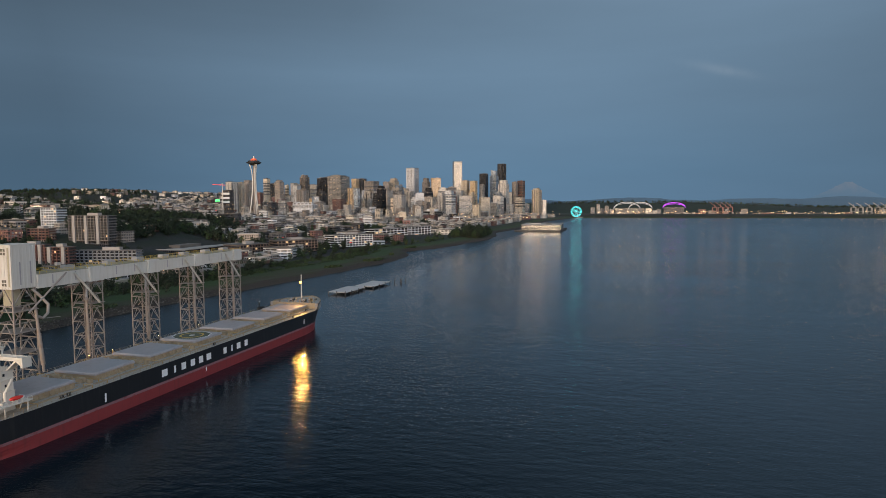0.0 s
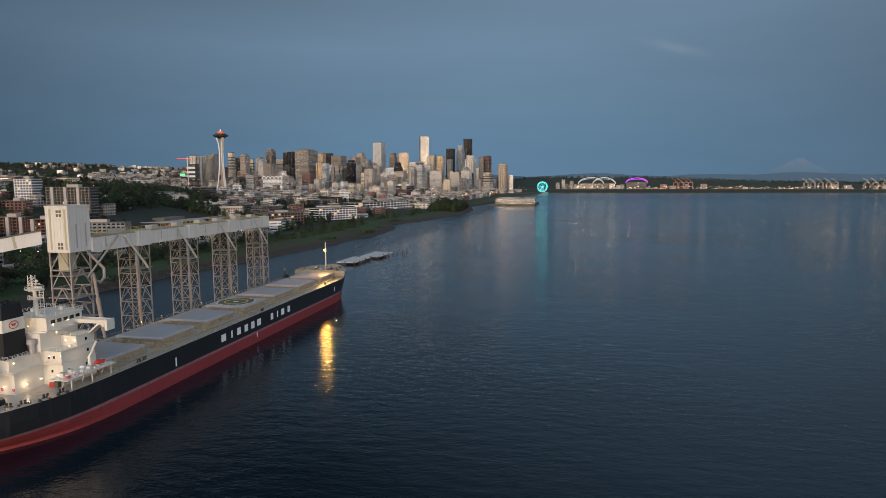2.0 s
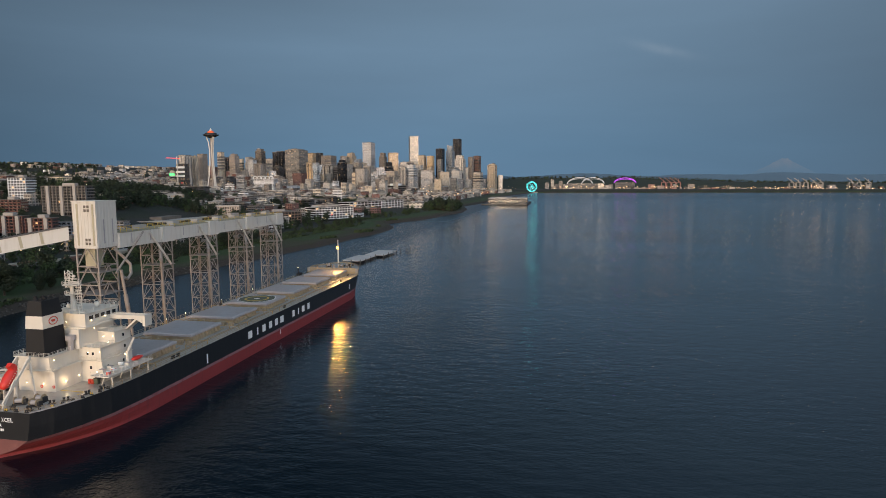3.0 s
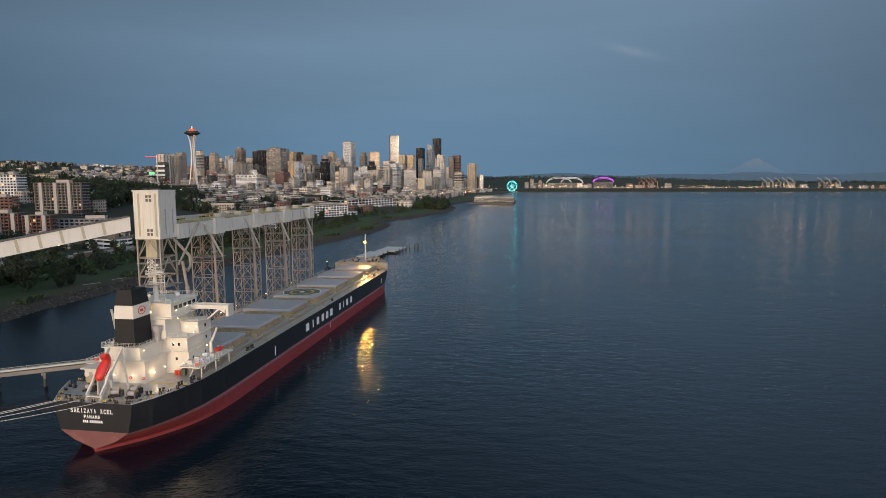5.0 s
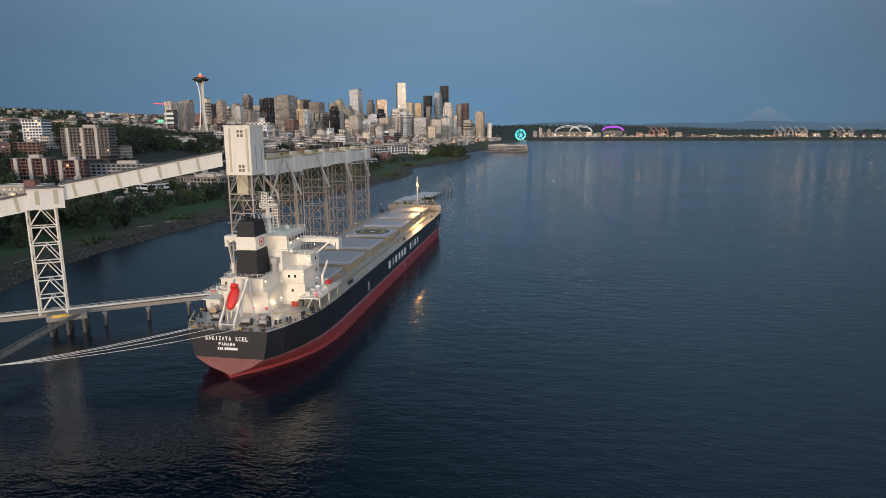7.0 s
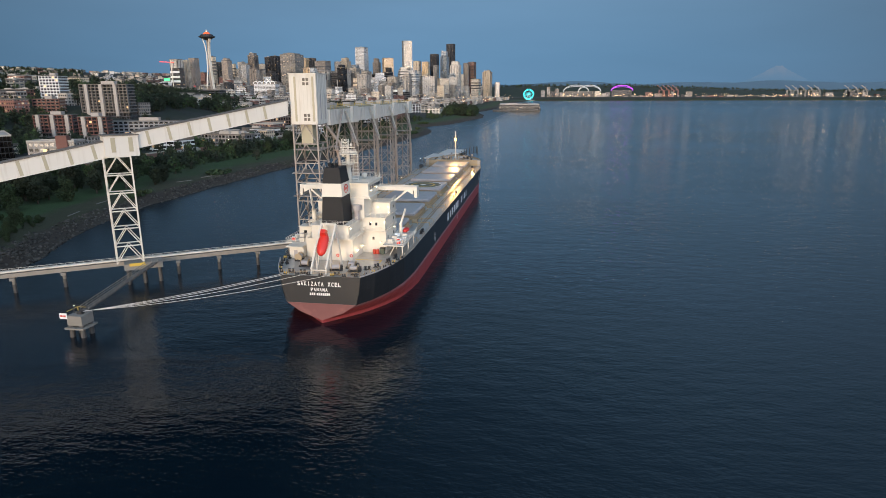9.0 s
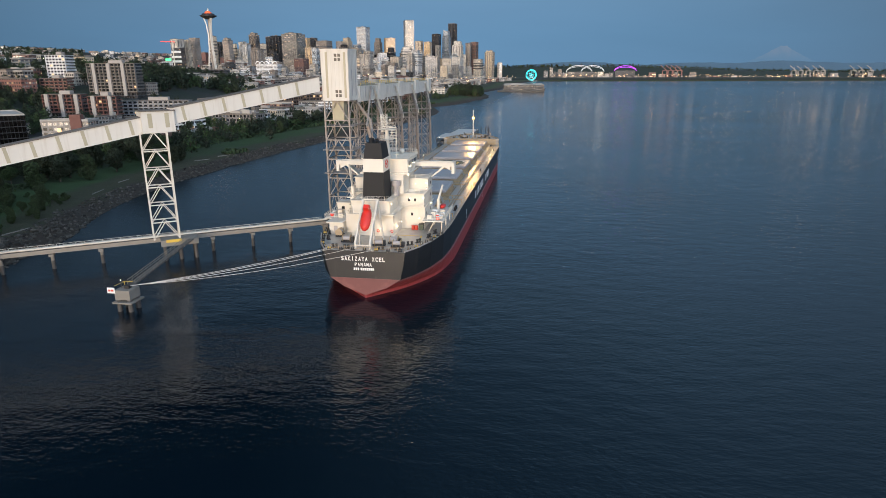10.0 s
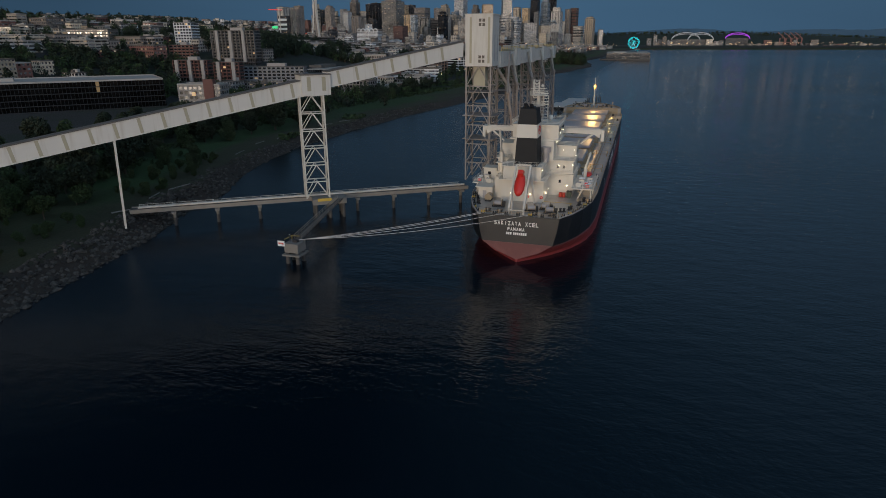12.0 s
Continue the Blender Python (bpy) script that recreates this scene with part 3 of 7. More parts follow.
def hull_half(y, z, top):
    w0, w1 = lerp_at(WATER_W, y), lerp_at(DECK_W, y)
    if y < 100:
        g = lerp_at([(-2, 0), (0.7, 0), (2.6, 0.52), (4.8, 0.87), (8, 0.95), (11.4, 1.0)], z)
    else:
        g = smooth01(-2, top, z) ** 1.4
    return w0 + (w1 - w0) * g


def hull_shell(z_list, y_list, top_of):
    s = Shape()
    rows = []
    for y in y_list:
        top = top_of(y)
        rows.append([(hull_half(y, min(z, top), top), min(z, top)) for z in z_list])
    for side in (1, -1):
        grid = [[s.bm.verts.new((side * w, y, z)) for w, z in row] for y, row in zip(y_list, rows)]
        for a, b in zip(grid, grid[1:]):
            for i in range(len(z_list) - 1):
                s.bm.faces.new((a[i], b[i], b[i + 1], a[i + 1]))
        if side == 1:
            first, last = grid[0], grid[-1]
        else:
            for i in range(len(z_list) - 1):
                s.bm.faces.new((first[i], first[i + 1], grid[0][i + 1], grid[0][i]))
                s.bm.faces.new((last[i], grid[-1][i], grid[-1][i + 1], last[i + 1]))
    return s


def sheer(y):
    return DECK + (FOC + 0.45 - DECK) * smooth01(210, 215, y)


YS = [-0.5, 1.5, 4, 7, 10, 14, 18, 22, 28, 34, 40, 46, 60, 90, 130, 170, 196, 203, 206, 208, 209.5, 211, 212.5, 214, 217, 220, 223, 225, 227, 229, 231, 232.3, 233.5, 235, 236.5]
ship = thing("bulk_carrier", (0, 115, 0), "black and red bulk carrier moored at a grain berth", "ship")
part("hull", hull_shell([KEEL_RED, 6.5, 8, 9.5, 10.6, 11.4, 12.6, 14, 15.7], YS, sheer), M["hull"], ship, "black topsides with white lettering", smooth=False)
part("boot_topping", hull_shell([-1.5, 0.2, 0.8, 1.6, 2.6, 3.9], YS, sheer), M["red"], ship, "red painted lower hull")
part("faded_strake", hull_shell([3.904, 4.3, KEEL_RED - 0.004], YS, sheer), M["faded"], ship, "faded greyish red strip above the boot top")
tr = Shape()
pts = [(hull_half(-0.5, z, DECK), z) for z in (0.75, 1.6, 2.6, 3.7, 4.75)]
tr.bm.faces.new([tr.bm.verts.new((x, -0.52, z)) for x, z in pts] + [tr.bm.verts.new((-x, -0.52, z)) for x, z in pts[::-1]])
tr.bm.faces.new([tr.bm.verts.new((x, -0.505, z)) for x, z in pts] + [tr.bm.verts.new((-x, -0.505, z)) for x, z in pts[::-1]])
part("stern_panel", tr, M["pink"], ship, "faded pink antifouling on the transom")

deck = Shape()
dy = [y for y in YS if y <= 208] + [215]
left = [deck.bm.verts.new((-lerp_at(DECK_W, y) + 0.05, y, DECK - 0.02)) for y in dy]
right = [deck.bm.verts.new((lerp_at(DECK_W, y) - 0.05, y, DECK - 0.02)) for y in dy]
for i in range(len(dy) - 1):
    deck.bm.faces.new((left[i], right[i], right[i + 1], left[i + 1]))
part("main_deck", deck, M["deck"], ship, "grey painted steel deck")
foc = Shape()
fy = [y for y in YS if y >= 212.5]
fl = [(-hull_half(y, FOC, FOC + 0.45) + 0.1, y) for y in fy]
fr = [(hull_half(y, FOC, FOC + 0.45) - 0.1, y) for y in fy]
foc.prism(fr + fl[::-1], DECK - 0.4, FOC)
part("forecastle", foc, M["deck"], ship, "raised forecastle deck")
bw = Shape()
for s in (1, -1):
    for a, b in zip(fy, fy[1:]):
        p = [(s * hull_half(y, sheer(y), sheer(y)), y, z) for y in (a, b) for z in (FOC, sheer(y) + 0.03)]
        q = [(x - s * 0.25, y, z) for x, y, z in p]
        bw.hexa([p[0], p[2], q[2], q[0], p[1], p[3], q[3], q[1]])
bw.box(-13.6, 13.6, 212.2, 212.4, DECK, FOC + 0.25)
part("forecastle_bulwark", bw, M["coaming"], ship, "buff forecastle bulkhead and bulwark")
for s in (1, -1):
    qb = Shape()
    for a, b in zip((-0.4, 1.5, 4, 7), (1.5, 4, 7, 9.5)):
        xa, xb = lerp_at(DECK_W, a) * s, lerp_at(DECK_W, b) * s
        ha, hb = 0.25 + 0.11 * max(0, a), 0.25 + 0.11 * max(0, b)
        if s == 1:
            ha = hb = 0.3
        qb.hexa([(xa, a, DECK), (xb, b, DECK), (xb - s * 0.2, b, DECK), (xa - s * 0.2, a, DECK), (xa, a, DECK + ha), (xb, b, DECK + hb), (xb - s * 0.2, b, DECK + hb), (xa - s * 0.2, a, DECK + ha)])
    part("quarter_bulwark", qb, M["hatch"], ship, "pale grey quarter bulwark")

# hatches
HATCH_Y = [37.2 + 26 * i for i in range(7)]


def hatch(i, y):
    c = Shape().box(-8.6, 8.6, y + 0.4, y + 17.8, DECK - 0.05, DECK + 1.55)
    for k in range(9):
        yy = y + 0.9 + k * 1.95
        for s in (1, -1):
            c.hexa([(s * 8.55, yy, DECK), (s * 9.6, yy, DECK), (s * 9.6, yy + 0.18, DECK), (s * 8.55, yy + 0.18, DECK),
                    (s * 8.55, yy, DECK + 1.5), (s * 8.8, yy, DECK + 1.5), (s * 8.8, yy + 0.18, DECK + 1.5), (s * 8.55, yy + 0.18, DECK + 1.5)])
    part("hatch_coaming", c, M["coaming"], ship, "buff hatch coaming with stays")
    lid = Shape()
    for x0, x1, a, b in ((-8.9, -0.012, 0.35, 0.0), (0.012, 8.9, 0.0, 0.35)):
        lid.tapered((x0, x1, y, y + 18.2, DECK + 1.6), (x0, x1, y, y + 18.2, DECK + 2.15))
        lid.tapered((x0, x1, y, y + 18.2, DECK + 2.152), (x0 + a, x1 - b, y + 0.35, y + 17.85, DECK + 2.5))
    pieces("hatch_cover", lid, M["hatch"], ship, "pale grey steel hatch cover")
    for yy in (y - 1.0, y + 18.9):
        rail = Shape()
        for x in np.arange(-15.2, 15.3, 3.8):
            rail.box(x - 0.08, x + 0.08, yy - 0.08, yy + 0.08, DECK, DECK + 1.0)
        rail.box(-15.3, 15.3, yy - 0.05, yy + 0.05, DECK + 0.95, DECK + 1.05)
        part("hatch_gantry_rail", rail, M["gantry"], ship, "worn ochre cross rail")
    pipes = Shape()
    for x in (-9.9, 9.9):
        pipes.box(x - 0.12, x + 0.12, y - 0.5, y + 18, DECK + 0.25, DECK + 0.5)
    pipes.box(-7, -4.6, y - 3.6, y - 1.6, DECK, DECK + 1.7)
    pipes.box(4.2, 7.2, y - 3.4, y - 1.8, DECK, DECK + 1.4)
    pipes.tube((-1.5, y - 2.6, DECK), (-1.5, y - 2.6, DECK + 1.9), 0.45)
    pipes.tube((1.8, y - 2.6, DECK), (1.8, y - 2.6, DECK + 1.7), 0.4)
    pipes.box(-2.6, 0.6, y - 3.2, y - 2.0, DECK, DECK + 0.9).box(8.8, 10.4, y - 3.4, y - 2.2, DECK, DECK + 1.1).box(-10.6, -9.0, y - 3.2, y - 2.4, DECK, DECK + 1.0)
    for x in (-12.2, 12.2, 13.0):
        pipes.box(x - 0.1, x + 0.1, y - 4, y + 21, DECK + 0.15, DECK + 0.35)
    pieces("deck_gear", pipes, M["coaming"], ship, "pipes, vents and lockers between hatches")


for i, y in enumerate(HATCH_Y):
    hatch(i, y)

# helicopter circle on the fourth hatch
hy, hz = HATCH_Y[3] + 9.1, DECK + 2.51


def disc(r0, r1, z, n=48, m=None, name="ring", label=""):
    s = Shape()
    for i in range(n):
        a, b = 2 * math.pi * i / n, 2 * math.pi * (i + 1) / n
        s.bm.faces.new([s.bm.verts.new((r * math.cos(t), hy + r * math.sin(t), z)) for r, t in ((r0, a), (r1, a), (r1, b), (r0, b))])
    part(name, s, m, ship, label)


disc(7.9, 8.35, hz + 0.004, n=8, m=M["letter"], name="helideck_edge", label="white octagon line round the landing circle")
disc(5.1, 7.9, hz + 0.004, n=8, m=M["olive"], name="helideck_band", label="dark olive painted octagon band")
disc(4.3, 5.1, hz + 0.008, m=M["yellow"], name="helideck_ring", label="yellow landing ring")
disc(1.2, 4.3, hz + 0.006, m=M["olive"], name="helideck_disc", label="dark olive landing circle")
disc(0.0, 1.2, hz + 0.010, m=M["letter"], name="helideck_mark", label="white centre mark")

# side rails
for s in (1, -1):
    r = Shape()
    for k in range(66):
        y = 16 + k * 3.0
        x = s * (lerp_at(DECK_W, y) - 0.12)
        r.box(x - 0.04, x + 0.04, y - 0.04, y + 0.04, DECK, DECK + 1.1)
        if k < 65:
            x2 = s * (lerp_at(DECK_W, y + 3) - 0.12)
            r.bar((x, y, DECK + 1.08), (x2, y + 3, DECK + 1.08), 0.06)
            r.bar((x, y, DECK + 0.55), (x2, y + 3, DECK + 0.55), 0.05)
    part("side_rail", r, M["coaming"], ship, "thin steel side rail")

# plain white blocks stand where the owner's name is painted on the side
def hull_plate(name, y0, y1, z0, z1, m, x=16.135):
    part(name, Shape().box(x, x + 0.025, y0, y1, z0, z1), m, ship, "white painted mark on the black side")


for y0, wide in ((86.6, 3.0), (93.2, 1.0), (97.4, 2.6), (102.8, 2.6), (107.8, 2.6), (112.6, 3.0), (124.0, 2.2), (129.6, 1.0), (133.6, 2.8), (139.6, 2.4)):
    hull_plate("letter_block", y0, y0 + wide, 6.6, 9.3, M["letter"])
hull_plate("draught_mark", 59.9, 60.6, 5.5, 8.5, M["letter"])
hull_plate("draught_mark", 112.0, 112.6, 2.2, 4.0, M["letter"])
hull_plate("draught_mark", 194.4, 195.2, 6.4, 8.8, M["letter"])


def lettering(text, x, y, z, wide, high, parent, spacing=1.25, turn=(90, 0, 0), m=None):
    cu = bpy.data.curves.new("lettering", "FONT")
    cu.body, cu.size, cu.align_x, cu.align_y = text, 1.0, "CENTER", "CENTER"
    cu.space_character, cu.extrude, cu.offset = spacing, 0.02, 0.025
    tmp = new("lettering", cu)
    dg = bpy.context.evaluated_depsgraph_get()
    me = bpy.data.meshes.new_from_object(tmp.evaluated_get(dg))
    bpy.data.objects.remove(tmp)
    co = np.array([v.co[:] for v in me.vertices])
    size = co.max(0) - co.min(0)
    me.transform(Matrix.Translation(-Vector((co.max(0) + co.min(0)) / 2)))
    me.transform(Matrix.Diagonal((wide / size[0], high / size[1], 1, 1)))
    me.transform(Matrix.Translation(Vector((x, y, z)) - root_of(parent).location) @ pose(0, 0, 0, *turn))
    me.materials.clear()
    me.materials.append(m or M["letter"])
    ob = new("lettering", me)
    ob.parent = parent
    ob["label"] = "white painted letter"
    return ob


for word, cz, wide, high in (("SAKIZAYA XCEL", 9.5, 10.6, 1.0), ("PANAMA", 8.15, 4.2, 0.8)):
    step = wide / len(word)
    for k, ch in enumerate(word):
        if ch != " ":
            lettering(ch, -0.3 + (k + 0.5) * step - wide / 2, -0.55, cz, step * (0.2 if ch == "I" else 0.74), high, ship)
for k in range(10):
    x = -2.6 + k * 0.47 + (0.25 if k > 2 else 0)
    part("number_bar", Shape().box(x, x + 0.34, -0.56, -0.53, 6.75, 7.35), M["letter"], ship, "small white bar")

# ---- superstructure ----
house = part("deckhouse", Shape().box(-10, 10, 22, 33.5, DECK - 0.1, 17.0), M["white"], ship, "white accommodation block")
pieces("casing", Shape().box(-7.0, 3.7, 13.2, 22.1, DECK - 0.1, 16.9).box(-9.2, -6.9, 15.5, 22.1, DECK - 0.1, 16.9), M["white"], ship, "white engine casing")
part("casing_upper", Shape().box(-6.4, 3.0, 12.6, 22.2, 17.15, 20.3), M["white"], ship, "white upper casing")
pieces("casing_deck", Shape().box(-7.6, 4.4, 11.9, 22.2, 16.9, 17.15).box(-6.8, 3.5, 12.0, 22.3, 20.3, 20.52), M["white"], ship, "overhanging deck edges")
part("house_tier_low", Shape().box(-9.8, 9.8, 21.9, 33.4, 17.0, 20.6), M["white"], ship, "second accommodation tier")
part("house_tier_mid", Shape().box(-9.9, 9.9, 27.2, 33.45, 20.6, 23.6), M["white"], ship, "third accommodation tier")
part("house_tower", Shape().box(-5.6, 4.8, 20.6, 33.3, 20.6, 25.6), M["white"], ship, "central tower below the bridge")
pieces("tier_deck", Shape().box(-10.3, 10.3, 21.4, 33.6, 16.98, 17.18).box(-10.2, 10.2, 21.5, 33.6, 20.58, 20.76).box(-10.1, 10.1, 26.9, 33.6, 23.58, 23.74), M["white"], ship, "projecting deck edges")
part("bridge", Shape().tapered((-6.2, 5.6, 22.2, 33.8, 26.0), (-6.2, 5.6, 22.2, 34.4, 29.3)), M["white"], ship, "white wheelhouse")
pieces("bridge_deck", Shape().box(-6.8, 6.2, 21.4, 34.6, 25.6, 26.0).box(-6.5, 5.9, 21.9, 34.7, 29.3, 29.5), M["white"], ship, "wheelhouse floor and roof")
wb = Shape()
for k in range(5):
    wb.box(5.6, 5.66, 23.6 + k * 2.1, 25.0 + k * 2.1, 27.6, 28.6)
for k in range(6):
    wb.box(-5.4 + k * 1.85, -4.0 + k * 1.85, 34.2, 34.32, 27.6, 28.7)
pieces("bridge_window", wb, M["glass"], ship, "dark wheelhouse windows")


def wing(s):
    w = Shape()
    x0 = 5.4 * s if s > 0 else -6.1
    w.box(min(x0, s * 16.3), max(x0, s * 16.3), 31.2, 34.0, 26.35, 26.75)
    w.box(min(x0, s * 16.3), max(x0, s * 16.3), 31.2, 31.4, 26.7, 27.45)
    w.box(min(x0, s * 16.3), max(x0, s * 16.3), 33.8, 34.0, 26.7, 27.45)
    a, b = sorted((s * 15.6, s * 16.4))
    w.box(a, b, 31.15, 34.05, 24.5, 27.5)
    w.hexa([(s * 9.8, 31.3, 23.4), (s * 10.3, 31.3, 23.4), (s * 10.3, 33.9, 23.4), (s * 9.8, 33.9, 23.4),
            (s * 13.2, 31.3, 26.4), (s * 14.0, 31.3, 26.4), (s * 14.0, 33.9, 26.4), (s * 13.2, 33.9, 26.4)])
    w.hexa([(s * 13.4, 31.25, 26.36), (s * 15.3, 31.25, 25.3), (s * 15.3, 33.95, 25.3), (s * 13.4, 33.95, 26.36),
            (s * 13.4, 31.25, 26.5), (s * 15.3, 31.25, 26.5), (s * 15.3, 33.95, 26.5), (s * 13.4, 33.95, 26.5)])
    part("bridge_wing", w, M["white"], ship, "white bridge wing with a braced outer end")


wing(1)
wing(-1)
# funnel
fun = part("funnel", Shape().tapered((-3.7, 1.9, 12.6, 19.4, 20.5), (-3.35, 1.55, 13.0, 19.4, 27.4)), M["black"], ship, "black funnel with a white band")
part("funnel_band", Shape().tapered((-3.5, 1.7, 12.85, 19.5, 27.4), (-3.3, 1.5, 13.05, 19.5, 30.6)), M["white"], fun, "white funnel band")
part("funnel_top", Shape().tapered((-3.3, 1.5, 13.05, 19.4, 30.6), (-2.8, 1.0, 13.6, 19.0, 34.3)), M["black"], fun)
ex = Shape()
for x, y, h in ((-1.6, 15, 1.1), (-0.4, 16.5, 0.8), (-1.8, 17.4, 0.7), (0.1, 14.8, 0.5)):
    ex.tube((x, y, 34.1), (x - 0.25, y - 0.3, 34.3 + h), 0.42, n=10)
pieces("exhaust_pipe", ex, M["black"], fun, "sooty exhaust pipes")
ring = Shape().sweep([(1.64, 16.2 + 1.32 * math.cos(2 * math.pi * i / 28), 29.0 + 0.97 * math.sin(2 * math.pi * i / 28)) for i in range(28)], 0.11, n=6, closed=True)
part("funnel_mark", ring, M["redmark"], fun, "red oval ring on the white band")
part("funnel_mark_core", Shape().tapered((1.60, 1.68, 15.8, 16.6, 28.7), (1.58, 1.66, 15.5, 16.9, 29.3)), M["redmark"], fun, "small red mark inside the ring")
vent = Shape().tube((3.0, 19.8, 20.4), (3.0, 19.8, 23.0), 0.75, n=12).tube((3.0, 19.8, 23.0), (3.0, 19.8, 24.3), 1.25, n=12)
part("engine_vent", vent, M["hatch"], ship, "grey mushroom ventilator")


def rail_loop(pts, z, m, name="railing", label="white guard rail", closed=False):
    r = Shape()
    pts = list(pts) + ([pts[0]] if closed else [])
    for (xa, ya), (xb, yb) in zip(pts, pts[1:]):
        n = max(1, round(math.hypot(xb - xa, yb - ya) / 1.5))
        for i in range(n + 1):
            x, y = xa + (xb - xa) * i / n, ya + (yb - ya) * i / n
            r.box(x - 0.035, x + 0.035, y - 0.035, y + 0.035, z, z + 1.1)
        for h in (0.4, 0.75, 1.08):
            r.bar((xa, ya, z + h), (xb, yb, z + h), 0.05)
    part(name, r, m, ship, label)


rail_loop([(-6.7, 22), (-6.7, 12.1), (3.4, 12.1), (3.4, 22)], 20.5, M["white"])
rail_loop([(-7.5, 22), (-7.5, 12), (4.3, 12), (4.3, 22)], 17.1, M["white"])
rail_loop([(4.8, 21.6), (10.1, 21.6), (10.1, 27)], 20.75, M["white"])
rail_loop([(4.4, 21.5), (10.2, 21.5), (10.2, 33)], 17.15, M["white"])
rail_loop([(-6.0, 21.6), (-10.1, 21.6), (-10.1, 33)], 20.75, M["white"])
rail_loop([(5.0, 27), (10.0, 27), (10.0, 33)], 23.7, M["white"])
rail_loop([(-6.4, 22), (5.8, 22), (5.8, 34.5), (-6.4, 34.5)], 29.5, M["white"], closed=True)
rail_loop([(6.0, 31.3), (14.2, 31.3)], 27.0, M["white"])
rail_loop([(-9.3, 0.0), (9.3, 0.0), (11.6, 4), (13.7, 10)], DECK, M["coaming"], label="grey stern rail")

# radar mast
mast = part("radar_mast", Shape().tube((-0.3, 25.2, 29.4), (-0.3, 25.0, 36.6), 0.75, 0.42, n=12).box(-2.0, 1.9, 24.0, 26.2, 36.4, 36.6), M["white"], ship, "white radar mast")
lat = Shape()
for x, y in ((-1.6, 24.4), (-0.2, 24.4), (-1.6, 25.4), (-0.2, 25.4)):
    lat.bar((x, y, 35.9), (x, y, 40.4), 0.14)
for k in range(5):
    z = 36.0 + k * 0.88
    lat.bar((-1.6, 24.4, z), (-0.2, 24.4, z + 0.9), 0.1).bar((-0.2, 25.4, z), (-1.6, 25.4, z + 0.9), 0.1).bar((-1.6, 24.4, z), (-0.2, 24.4, z), 0.1).bar((-1.6, 25.4, z), (-0.2, 25.4, z), 0.1)
part("mast_lattice", lat, M["white"], mast)
lad = Shape()
for x in (0.9, 2.1):
    lad.bar((x, 25.4, 29.5), (x, 25.4, 36.5), 0.12)
for k in range(8):
    lad.bar((0.4, 25.4, 30.2 + k * 0.8), (2.3, 25.4, 30.2 + k * 0.8), 0.12)
lad.bar((-2.4, 25, 38.2), (1.6, 25, 38.2), 0.16).bar((-2.0, 25, 34.4), (2.4, 25, 34.4), 0.16)
lad.box(-1.9, 0.7, 26.3, 26.6, 37.0, 37.3).box(0.2, 2.2, 24.9, 25.2, 36.9, 37.2)
for c, r in (((0.6, 25, 38.9), 0.4), ((2.3, 30.5, 30.4), 0.75), ((-3.5, 27, 30.3), 0.6)):
    part("satellite_dome", Shape().ball(c, r, n=2), M["white"], mast, "white satellite dome", smooth=True)
part("radar_antenna", lad, M["white"], mast, "radar scanners, domes and ladder")

for cx, cy, z, r in ((-0.3, 25.0, 34.0, 1.7), (-0.3, 25.0, 36.6, 2.2)):
    hoop = Shape().tube((cx, cy, z - 0.06), (cx, cy, z + 0.06), r, n=16)
    for h in (0.45, 0.95):
        hoop.sweep([(cx + r * math.cos(2 * math.pi * i / 16), cy + r * math.sin(2 * math.pi * i / 16), z + h) for i in range(16)], 0.05, n=4, closed=True)
    for i in range(8):
        a = 2 * math.pi * i / 8
        hoop.bar((cx + r * math.cos(a), cy + r * math.sin(a), z), (cx + r * math.cos(a), cy + r * math.sin(a), z + 0.95), 0.07)
    part("mast_platform", hoop, M["white"], mast, "round railed mast platform")

# windows and doors of the house
win = Shape()
for z, ys in ((18.9, (31,)), (15.2, (24, 30)), (22.2, (30.4,))):
    for y in ys:
        win.box(9.95 if z != 18.9 else 9.8, 10.03 if z != 18.9 else 9.86, y - 0.3, y + 0.3, z - 0.4, z + 0.4)
for x, z in ((5.9, 19.0), (7.5, 19.0), (6.6, 15.2), (-7.4, 19.0)):
    win.box(x - 0.28, x + 0.28, 21.85 if z > 17 else 21.94, 21.9 if z > 17 else 21.99, z - 0.38, z + 0.38)
pieces("porthole", win, M["glass"], house, "small dark windows")

# lower forward walls of the boat decks
bd = Shape()
for s in (1, -1):
    a, b = sorted((s * 10, s * 15.6))
    bd.box(a, b, 17.4, 34.5, 14.35, 14.6)
    for y in (19.5, 26.5, 33.5):
        bd.bar((s * 14.8, y, DECK), (s * 14.8, y, 14.4), 0.26)
        bd.bar((s * 11.5, y, DECK), (s * 13.0, y, 14.4), 0.2)
pieces("boat_deck", bd, M["white"], ship, "white side platforms on posts")
rail_loop([(10.2, 17.5), (15.5, 17.5), (15.5, 34.4)], 14.55, M["white"])
rail_loop([(-10.2, 17.5), (-15.5, 17.5), (-15.5, 34.4)], 14.55, M["white"])


